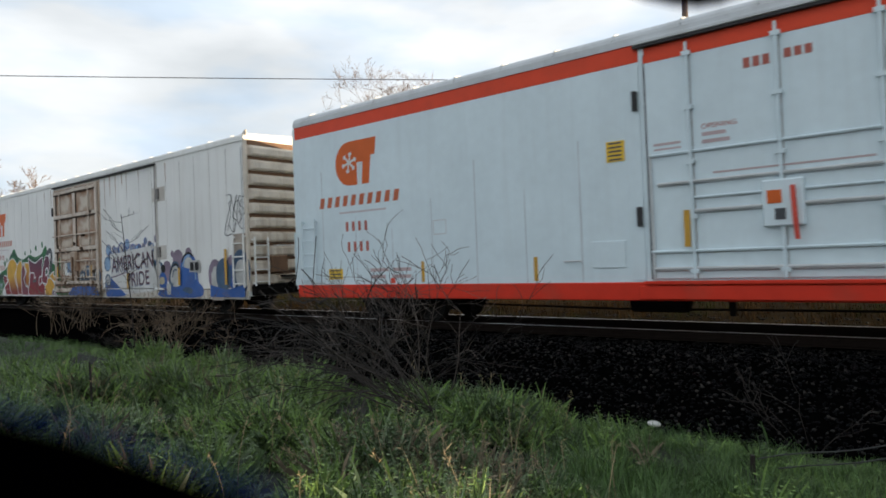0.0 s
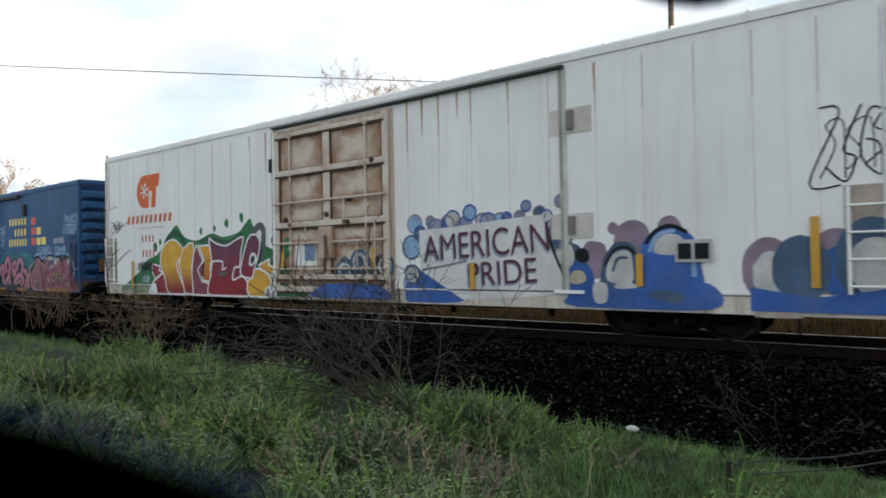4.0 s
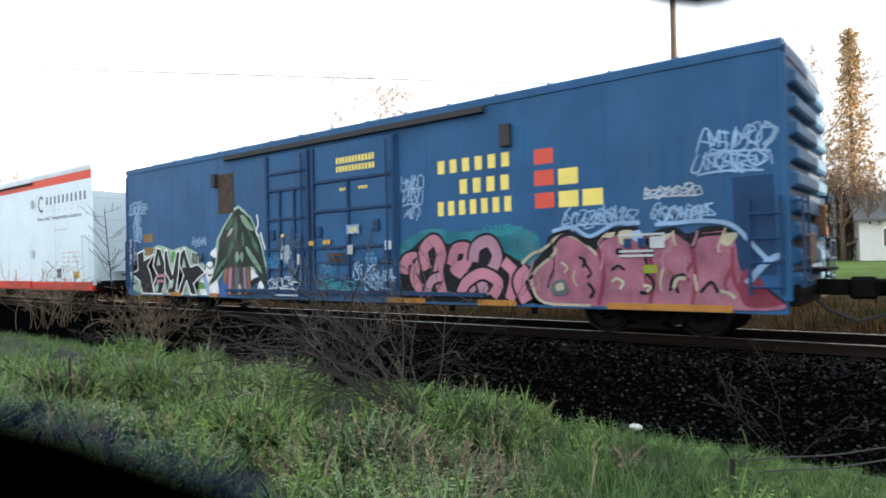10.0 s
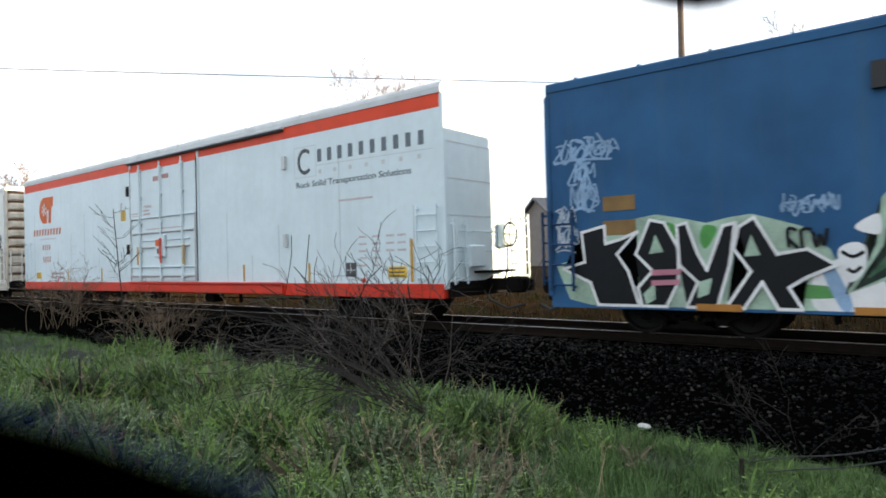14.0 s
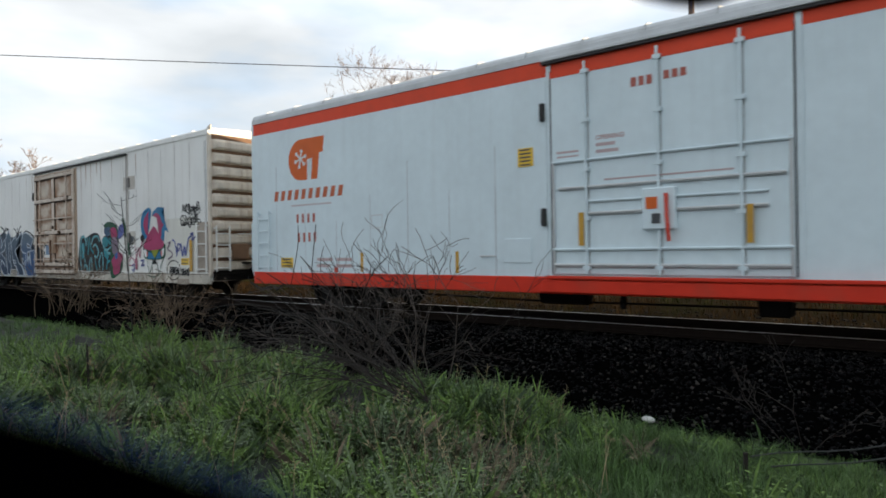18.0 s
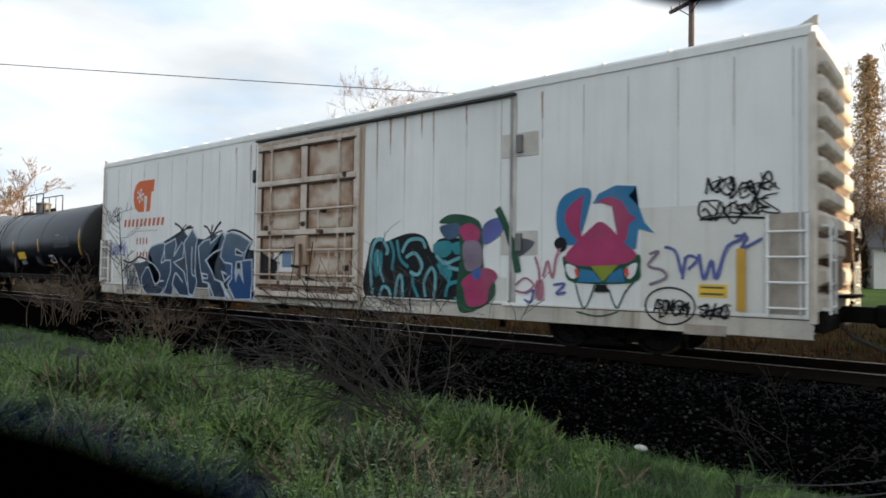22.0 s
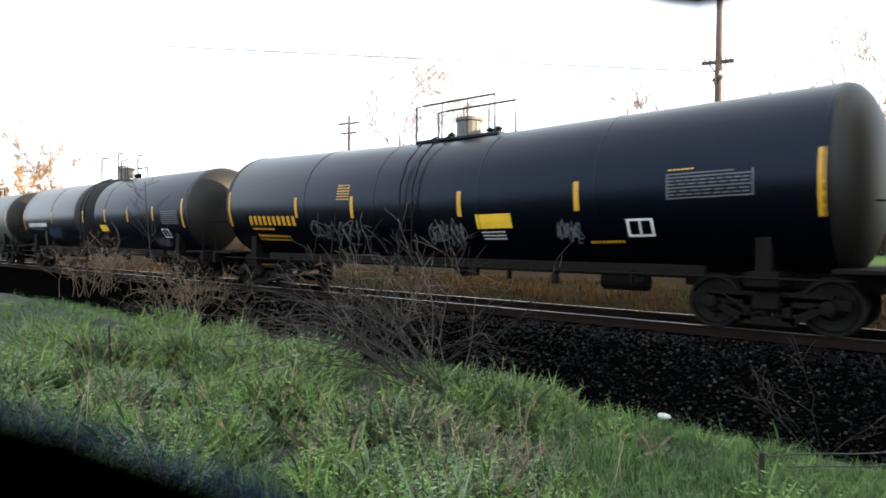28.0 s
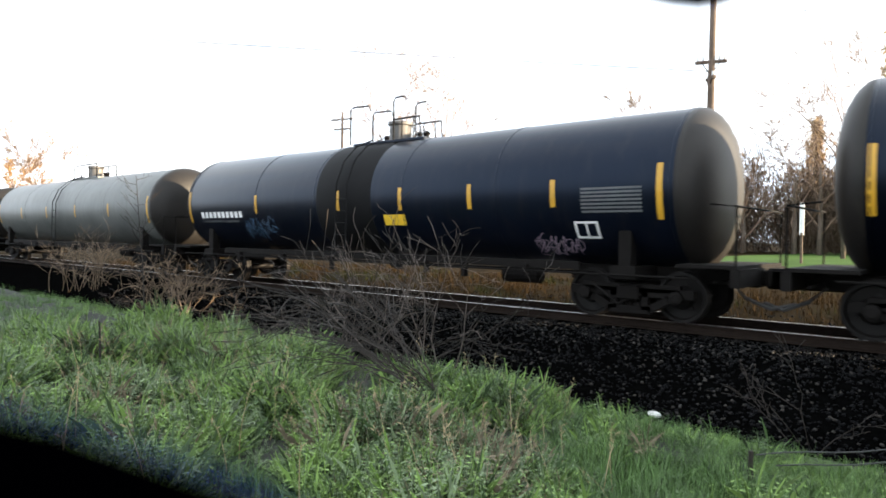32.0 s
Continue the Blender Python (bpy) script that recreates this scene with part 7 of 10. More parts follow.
    line(c, "cream_arc", G_CREAM, 8.2, 0.05, [(7.86, 0.93), (7.99, 0.91), (7.92, 0.82)])
    line(c, "dark_slot", G_BLACK, 8, 0.06, [(8.32, 0.84), (8.38, 1.05), (8.60, 1.12)])
    line(c, "cream_arc", G_CREAM, 8.2, 0.06, [(8.38, 0.89), (8.44, 1.04), (8.58, 1.05)])
    line(c, "dark_slot", G_BLACK, 8, 0.06, [(6.83, 0.97), (6.94, 0.83), (6.87, 0.70)])
    line(c, "cream_arc", G_CREAM, 8.2, 0.04, [(6.30, 1.35), (6.43, 1.25), (6.36, 1.15)])
    line(c, "dark_slot", G_BLACK, 8, 0.05, [(6.67, 1.44), (6.79, 1.37), (6.73, 1.25)])
    line(c, "dark_slot", G_BLACK, 8, 0.05, [(8.81, 0.82), (8.98, 0.99), (9.08, 0.82)])
    line(c, "cream_arc", G_CREAM, 8.2, 0.05, [(9.11, 0.85), (9.26, 0.81), (9.34, 0.73)])
    shape(c, "magenta_patch", G_MAROON, 7, [(9.40, 0.99), (9.57, 1.21), (9.84, 0.83), (10.01, 0.65), (9.49, 0.62)])
    line(c, "blue_outline", G_PALEB, 8.6, 0.07, [(6.14, 1.93), (6.55, 1.99), (6.90, 1.81), (7.38, 2.01), (7.83, 2.00)])
    line(c, "blue_outline", G_PALEB, 8.6, 0.07, [(8.09, 1.96), (8.43, 1.97), (8.90, 1.98), (9.32, 1.89), (9.61, 1.58), (9.83, 1.32)])
    line(c, "blue_outline", G_PALEB, 8.6, 0.10, [(9.52, 0.97), (9.70, 1.19), (9.90, 1.36), (10.05, 1.40)])
    shape(c, "blue_blotch", G_PALEB, 8.4, [(7.67, 1.83), (7.82, 1.88), (7.88, 1.71), (7.73, 1.69)])
    line(c, "teal_line", G_TEAL, 2, 0.10, [(2.15, 0.87), (2.21, 1.39), (2.40, 1.71)])
    line(c, "pale_smudge", G_TEAL, 2, 0.12, [(4.62, 1.93), (5.26, 1.96)])


def art_c2(c):
    shape(c, "graffiti_cloud", G_PALEG, 1, [(-9.97, 1.28), (-9.44, 1.43), (-9.32, 1.84), (-8.93, 1.99), (-8.41, 1.94), (-8.05, 2.12), (-7.53, 2.01), (-7.22, 1.93), (-6.87, 2.00), (-6.53, 2.04), (-6.18, 1.87), (-5.83, 1.81), (-5.48, 1.46), (-5.41, 1.22), (-5.15, 0.61), (-5.72, 0.54), (-9.25, 0.54), (-9.70, 0.65), (-9.80, 1.07)], soft=False)
    shape(c, "green_patch", G_LEAF, 1.6, [(-7.91, 1.97), (-7.72, 1.91), (-7.70, 1.67), (-7.87, 1.73)])
    shape(c, "green_patch", G_LEAF, 1.6, [(-7.26, 1.89), (-7.05, 1.83), (-7.23, 1.52), (-7.32, 1.66)])
    shape(c, "green_patch", G_LEAF, 1.6, [(-8.58, 1.36), (-8.38, 1.26), (-8.49, 1.01), (-8.61, 1.16)])
    shape(c, "green_patch", G_LEAF, 1.6, [(-7.33, 1.06), (-7.14, 1.10), (-7.14, 0.92), (-7.34, 0.89)])
    shape(c, "green_patch", G_LEAF, 1.6, [(-8.10, 0.68), (-7.81, 0.63), (-8.00, 0.54)])
    shape(c, "green_patch", G_LEAF, 1.6, [(-6.64, 1.23), (-6.44, 1.16), (-6.48, 0.97), (-6.65, 0.99)])
    shape(c, "green_patch", G_LEAF, 1.6, [(-6.05, 0.93), (-5.49, 0.91), (-5.29, 0.77), (-5.87, 0.74)])
    shape(c, "graffiti_letter", G_BLACK, 3, [(-9.43, 1.87), (-8.98, 1.97), (-8.97, 1.65), (-8.69, 1.72), (-8.38, 1.84), (-8.76, 1.46), (-8.56, 1.16), (-8.38, 0.54), (-9.14, 0.54), (-9.28, 0.96), (-9.82, 1.21), (-9.38, 1.33)], G_WHITE, soft=False)
    shape(c, "graffiti_letter", G_BLACK, 5, [(-8.15, 2.03), (-7.90, 1.97), (-7.67, 1.53), (-7.69, 0.97), (-7.89, 0.54), (-8.32, 0.54), (-8.39, 0.87), (-8.12, 1.16), (-8.41, 1.45)], G_WHITE, soft=False)
    shape(c, "graffiti_letter", G_BLACK, 7, [(-7.69, 1.91), (-7.53, 1.95), (-7.36, 1.43), (-7.22, 1.17), (-6.96, 1.87), (-6.77, 1.91), (-6.87, 1.24), (-7.07, 0.54), (-7.55, 0.54), (-7.37, 0.97), (-7.66, 1.25)], G_WHITE, soft=False)
    shape(c, "graffiti_letter", G_BLACK, 9, [(-6.72, 1.84), (-6.49, 1.98), (-6.18, 1.40), (-5.77, 1.47), (-5.40, 1.22), (-5.78, 1.05), (-6.03, 0.89), (-5.86, 0.54), (-6.19, 0.54), (-6.40, 0.97), (-6.66, 0.54), (-6.93, 0.55), (-6.56, 1.14), (-6.80, 1.50)], G_WHITE, soft=False)
    shape(c, "inner_cut", G_PALEG, 10.5, [(-6.54, 1.72), (-6.41, 1.39), (-6.65, 1.37)], soft=False)
    shape(c, "inner_cut", G_PALEG, 6.5, [(-8.06, 1.78), (-7.92, 1.48), (-8.17, 1.45)], soft=False)
    shape(c, "inner_cut", G_PALEG, 6.5, [(-8.29, 0.77), (-8.09, 0.96), (-8.08, 0.68), (-8.25, 0.58)], soft=False)
    shape(c, "inner_cut", G_PALEG, 8.5, [(-7.36, 0.97), (-7.14, 1.04), (-7.20, 0.78), (-7.38, 0.71)], soft=False)
    shape(c, "letter_bars", G_ROSE, 11, [(-8.13, 1.18), (-7.62, 1.19), (-7.63, 1.10), (-8.13, 1.08)], soft=False)
    shape(c, "letter_bars", G_ROSE, 11, [(-8.14, 1.00), (-7.66, 1.02), (-7.66, 0.93), (-8.14, 0.91)], soft=False)
    line(c, "tag_line", G_BLACK, 11, 0.05, [(-6.01, 1.50), (-6.02, 1.77), (-5.90, 1.75)])
    line(c, "tag_line", G_BLACK, 11, 0.05, [(-6.01, 1.62), (-5.89, 1.48)])
    line(c, "tag_line", G_BLACK, 11, 0.05, [(-5.83, 1.48), (-5.84, 1.74), (-5.70, 1.76)])
    line(c, "tag_line", G_BLACK, 11, 0.05, [(-5.69, 1.72), (-5.65, 1.50), (-5.60, 1.67), (-5.55, 1.52), (-5.50, 1.76)])
    shape(c, "pale_patch", G_WHITE, 1.4, [(-5.71, 1.05), (-5.41, 1.30), (-5.06, 1.45), (-4.82, 0.97), (-4.83, 0.54), (-5.65, 0.54)])
    shape(c, "face_patch", G_WHITE, 2.4, [(-5.37, 1.46), (-5.16, 1.55), (-5.03, 1.45), (-5.07, 1.13), (-5.25, 0.97), (-5.36, 1.18)])
    line(c, "face_line", G_BLACK, 3, 0.05, [(-5.34, 1.42), (-5.20, 1.34), (-5.06, 1.41)])
    line(c, "face_line", G_BLACK, 3, 0.05, [(-5.27, 1.17), (-5.19, 1.12), (-5.10, 1.20)])
    shape(c, "blue_patch", G_PALEB, 2, [(-5.59, 1.14), (-5.45, 1.22), (-5.22, 0.65), (-5.36, 0.58)])


def art_c3(c):
    shape(c, "tree_rim", G_PALEG, 2, [(-5.32, 0.79), (-5.06, 1.17), (-4.91, 1.51), (-4.83, 2.17), (-4.45, 2.58), (-3.93, 3.04), (-3.73, 3.10), (-3.14, 2.73), (-2.74, 2.07), (-2.69, 2.00), (-2.60, 1.67), (-2.48, 1.30), (-2.30, 1.06), (-2.35, 0.65), (-2.64, 0.88), (-2.98, 1.24), (-3.26, 1.35), (-4.40, 1.33), (-4.74, 1.03)], soft=False)
    shape(c, "tree_shape", G_TREE, 3, [(-5.21, 0.85), (-4.98, 1.17), (-4.83, 1.49), (-4.70, 2.16), (-4.36, 2.57), (-3.89, 2.97), (-3.73, 3.02), (-3.15, 2.66), (-2.81, 2.06), (-2.89, 2.03), (-2.66, 1.66), (-2.55, 1.30), (-2.42, 0.69), (-2.72, 0.95), (-3.02, 1.31), (-3.26, 1.40), (-4.39, 1.38), (-4.79, 1.06)], soft=False)
    shape(c, "trunk_shape", G_TRUNK, 3, [(-4.47, 1.38), (-3.22, 1.40), (-3.18, 0.58), (-4.55, 0.54)], soft=False)
    line(c, "trunk_stroke", G_BROWN, 4, 0.18, [(-4.34, 1.33), (-4.43, 0.97), (-4.46, 0.60)])
    line(c, "trunk_stroke", G_ROSE, 4, 0.14, [(-4.14, 1.35), (-4.19, 0.98), (-4.23, 0.60)])
    line(c, "trunk_stroke", G_GREY, 4, 0.20, [(-3.85, 1.34), (-3.85, 0.98), (-3.87, 0.61)])
    line(c, "trunk_stroke", G_PURPLE, 4, 0.12, [(-3.51, 1.35), (-3.48, 0.98), (-3.45, 0.62)])
    line(c, "trunk_stroke", G_BROWN, 4, 0.12, [(-3.36, 1.35), (-3.30, 0.98), (-3.25, 0.67)])
    shape(c, "trunk_patch", G_CREAM, 5, [(-3.80, 0.80), (-3.73, 0.89), (-3.66, 0.80), (-3.68, 0.62), (-3.79, 0.61)])
    shape(c, "leaf_stroke", G_MINTD, 5, [(-4.00, 2.78), (-3.97, 2.65), (-4.16, 2.48), (-4.34, 2.42), (-4.25, 2.60)])
    shape(c, "leaf_stroke", G_MINT, 5, [(-3.63, 2.81), (-3.40, 2.74), (-3.02, 2.37), (-3.29, 2.41), (-3.54, 2.61)])
    shape(c, "leaf_stroke", G_MINTD, 5, [(-3.88, 2.75), (-3.78, 2.61), (-3.83, 2.16), (-3.92, 2.15), (-3.94, 2.53)])
    shape(c, "leaf_stroke", G_MINT, 5, [(-3.42, 1.94), (-3.23, 1.84), (-2.81, 1.41), (-2.71, 1.18), (-3.09, 1.48), (-3.36, 1.76)])
    shape(c, "leaf_stroke", G_MINTD, 5, [(-4.04, 2.10), (-4.01, 1.97), (-4.18, 1.68), (-4.29, 1.61), (-4.19, 1.96)])
    shape(c, "leaf_stroke", G_MINTD, 5, [(-3.29, 2.35), (-3.07, 2.21), (-2.79, 1.73), (-3.08, 1.95)])
    shape(c, "leaf_stroke", G_MINT, 5, [(-3.84, 1.81), (-3.70, 1.66), (-3.83, 1.49), (-3.93, 1.64)])
    shape(c, "leaf_stroke", G_MINT, 5, [(-3.61, 1.80), (-3.53, 1.69), (-3.60, 1.50), (-3.67, 1.66)])
    shape(c, "leaf_stroke", G_MINTD, 5, [(-4.35, 1.65), (-4.43, 1.50), (-4.88, 1.13), (-5.02, 1.05), (-4.74, 1.40)])
    shape(c, "leaf_stroke", G_MINTD, 5, [(-3.56, 2.41), (-3.47, 2.12), (-3.52, 1.91), (-3.60, 2.13)])
    shape(c, "leaf_stroke", G_CREAM, 5, [(-4.00, 2.48), (-4.07, 2.34), (-4.28, 2.23), (-4.16, 2.41)])
    shape(c, "leaf_stroke", G_MINTD, 5, [(-3.93, 1.53), (-3.83, 1.47), (-3.89, 1.38), (-3.97, 1.42)])
    shape(c, "white_patch", G_WHITE, 2.6, [(-3.18, 1.31), (-2.88, 1.07), (-3.01, 0.93), (-3.24, 0.98)])
    line(c, "blade", G_BLACK, 4, 0.16, [(-3.22, 0.87), (-3.03, 0.98), (-2.81, 1.01)])
    shape(c, "blue_patch", G_BLUE, 5, [(-4.68, 0.83), (-4.35, 0.90), (-4.35, 0.55), (-4.69, 0.54)])
    shape(c, "white_patch", G_WHITE, 4, [(-2.81, 0.98), (-2.64, 0.81), (-2.94, 0.68)])
    shape(c, "white_patch", G_WHITE, 2.2, [(-5.17, 1.76), (-4.88, 1.94), (-4.87, 1.65)])
    line(c, "white_tag", G_WHITE, 4, 0.06, [(-2.89, 2.79), (-2.84, 2.52), (-2.94, 2.32), (-2.80, 2.18)])
    line(c, "white_tag", G_WHITE, 4, 0.06, [(-2.74, 2.30), (-2.65, 2.06), (-2.54, 1.82)])


def paint_b(c):
    art_b(c)
    art_b2(c)
    for i, (x, z, r) in enumerate(((-8.2, 2.05, 0.12), (-5.6, 2.45, 0.08), (-4.9, 2.5, 0.07), (-4.3, 2.62, 0.10), (-3.6, 2.75, 0.10), (-2.2, 2.05, 0.10), (-7.9, 2.2, 0.08))):
        blob(c, disc(x, z, r, r * 1.3, 10, 0.25, i), G_GREEN, 1, "paint_drip")
    words(c, "AMERICAN", 2.92, 1.39, 0.79, G_HAZE, 4.6, 3.0, 0.80, bold=0.0)
    words(c, "AMERICAN", 2.97, 1.44, 0.78, G_BANNER, 5.4, 3.0, 0.80, bold=0.0)
    words(c, "PRIDE", 4.06, 0.87, 0.70, G_HAZE, 4.8, 3.4, 0.92, bold=0.0)
    words(c, "PRIDE", 4.1, 0.91, 0.69, G_BANNER, 5.6, 3.4, 0.92, bold=0.0)
    rnd = random.Random(17)
    for k in range(26):                                    # rings and puffs of blue and grey round the banner
        u = k / 25
        x, z = (2.55 + 3.7 * u, 2.12 + 0.20 * u + rnd.uniform(-0.10, 0.22)) if k % 3 else (rnd.choice((2.62, 6.15)) + rnd.uniform(-0.15, 0.15), rnd.uniform(0.8, 2.1))
        q = rnd.uniform(0.10, 0.26)
        g = blob(c, disc(x, z, q, q * 1.05, 14, 0.06, k), (G_HAZE, G_PALEB, G_SLATE, G_DIRTY, G_HAZE)[k % 5], 1.3 + 0.03 * k, "paint_puff")
        part("ring", stroke(bmesh.new(), [(x + q * math.cos(0.3 * j), z + q * math.sin(0.3 * j)) for j in range(22)], rnd.uniform(0.025, 0.05), 2.2 + 0.03 * k), (G_SLATE, G_PURPLE, G_BLUE)[k % 3], g)
    rnd = random.Random(4)
    for i in range(4):
        x = 9.75 + i * 0.45
        rx, rz = rnd.uniform(0.30, 0.42), rnd.uniform(0.45, 0.62)
        z = 0.75 + rz
        g = blob(c, disc(x, z, rx * 1.15, rz * 1.08, 20, 0.02, i), (G_PURPLE, G_SLATE)[i % 2], 2 + (i % 2) * 3, "bubble")
        blob(c, disc(x + 0.04, z - 0.08, rx * 0.8, rz * 0.75, 16, 0.06, i + 80), (G_DIRTY, G_SLATE, G_BLUE)[i % 3], 3 + (i % 2) * 3, "bubble_face", g)
    blob(c, [(9.5, 0.58), (11.3, 0.58), (11.3, 0.95), (10.4, 0.80), (9.5, 0.95)], G_BLUE, 9, "paint_band")
    fr = blob(c, rect(8.35, 8.95, 1.35, 1.72), G_DIRTY, 11, "white_frame")
    blob(c, rect(8.40, 8.62, 1.40, 1.66), G_BLACK, 12, "frame_fill", fr)
    blob(c, rect(8.67, 8.90, 1.40, 1.66), G_BLACK, 12, "frame_fill", fr)
    for x, a, b in ((4.25, 0.85, 1.38), (7.75, 0.95, 1.5), (10.4, 0.95, 2.0), (-9.55, 0.72, 1.62)):
        part("reflector", boxm(x - 0.06, x + 0.06, SIDE - 0.07, SIDE - 0.06, a, b), REFL, c)
    for x in (-1.65, 1.57):
        part("reflector", boxm(x - 0.05, x + 0.05, SIDE - 0.16, SIDE - 0.15, 1.3, 1.75), REFL, c)
    scribble(c, 10.4, 11.25, 2.55, 3.5, G_BLACK, 9, 3, 3, 0.03)
    scribble(c, -11.15, -10.45, 2.66, 2.94, G_GREY, 12, 3, 3, 0.028)
    scribble(c, -9.3, -8.3, 1.25, 1.55, G_BLACK, 14, 3, 7, 0.03)
    scribble(c, -8.95, -8.6, 0.95, 1.10, G_PALE, 15, 3, 3, 0.03)
    # paint that ran over the door
    part("door_overspray", cloud(bmesh.new(), 0.1, 2.1, 0.74, 1.62, 17, 3, 0.4, 3), G_GREY, c)
    for x, z, r in ((0.55, 1.25, 0.30), (1.05, 1.45, 0.32), (1.85, 1.35, 0.3)):
        for q, m, l in ((1.0, G_SLATE, 18), (0.72, G_DIRTY, 19), (0.45, G_SLATE, 20)):
            blob(c, disc(x, z, r * q, r * q * 0.95, 16, 0.05, 3), m, l, "door_overspray")
    part("door_overspray", cloud(bmesh.new(), -0.6, 2.1, 0.60, 0.98, 34, 4, 0.4, 4), G_BLUE, c)
    shape(c, "door_overspray", G_GREEN, 18, [(-2.02, 0.6), (-0.85, 0.6), (-1.3, 1.02), (-1.66, 1.45), (-2.02, 1.78)], soft=False)
    blob(c, disc(-1.55, 1.85, 0.13, 0.28, 12, 0.15, 2), G_GREEN, 19, "door_overspray")


def paint_e(c):
    art_e(c)
    art_e2(c)
    scribble(c, 10.05, 11.05, 2.72, 3.02, G_BLACK, 44, 4, 5, 0.04)
    scribble(c, 9.95, 11.0, 2.38, 2.66, G_BLACK, 48, 4, 5, 0.04)
    scribble(c, 9.2, 9.75, 0.80, 1.05, G_BLACK, 45, 4, 5, 0.04)
    scribble(c, 9.95, 10.4, 0.80, 0.98, G_BLACK, 46, 4, 4, 0.04)
    for x0, x1, z0, z1 in ((8.95, 10.9, 0.88, 2.60), (2.45, 6.2, 0.88, 1.35), (-10.7, -9.0, 0.88, 1.9)):
        part("cover_patch", boxm(x0, x1, SIDE - 0.0035, SIDE, z0, z1), BUFFED, c, "dull patch where old paint was covered")
    ring = bmesh.new()
    stroke(ring, [(9.46 + 0.42 * math.cos(6.2832 * k / 24), 0.93 + 0.31 * math.sin(6.2832 * k / 24)) for k in range(25)], 0.03, 4)
    part("tag_ring", ring, G_BLACK, c)
    placard(c, 9.93, 10.38, 1.10, 1.31, 2)
    part("reflector", boxm(10.53, 10.66, SIDE - 0.07, SIDE - 0.06, 0.9, 1.88), REFL, c)
    shape(c, "graffiti_arrow", G_BLACK, 1.4, [(-2.40, 1.95), (-2.06, 2.02), (-2.06, 0.92), (-2.40, 0.85)], soft=False)
    shape(c, "graffiti_arrow", G_BLACK, 17, [(-2.06, 2.02), (-1.62, 1.82), (-0.98, 1.62), (-1.30, 1.40), (-1.22, 1.22), (-1.75, 1.02), (-2.06, 0.92)], soft=False)
    line(c, "paint_spray", G_BLACK, 20, 0.05, [(-1.25, 1.66), (-0.7, 1.98), (0.1, 2.02)])
    line(c, "paint_spray", G_BLACK, 20, 0.05, [(-1.3, 1.20), (-0.5, 1.12), (0.2, 1.22), (0.5, 1.16)])
    line(c, "paint_spray", G_BLACK, 20, 0.07, [(-0.5, 1.55), (-0.2, 1.52), (0.15, 1.60)])
    shape(c, "graffiti_letter", F_EBLU, 2, [(-2.62, 1.30), (-2.30, 1.42), (-2.12, 1.20), (-2.20, 0.62), (-2.55, 0.58)], G_PALE)
    scribble(c, -11.3, -10.3, 3.0, 3.5, G_BLACK, 47, 4, 3, 0.03)
    scribble(c, -10.9, -9.8, 1.9, 2.3, G_BLUEP, 48, 4, 6, 0.035)
    scribble(c, -9.9, -8.9, 0.95, 1.55, G_GREY, 49, 4, 8, 0.03)
    scribble(c, -9.7, -8.8, 0.70, 1.1, G_GREY, 50, 4.3, 8, 0.03)


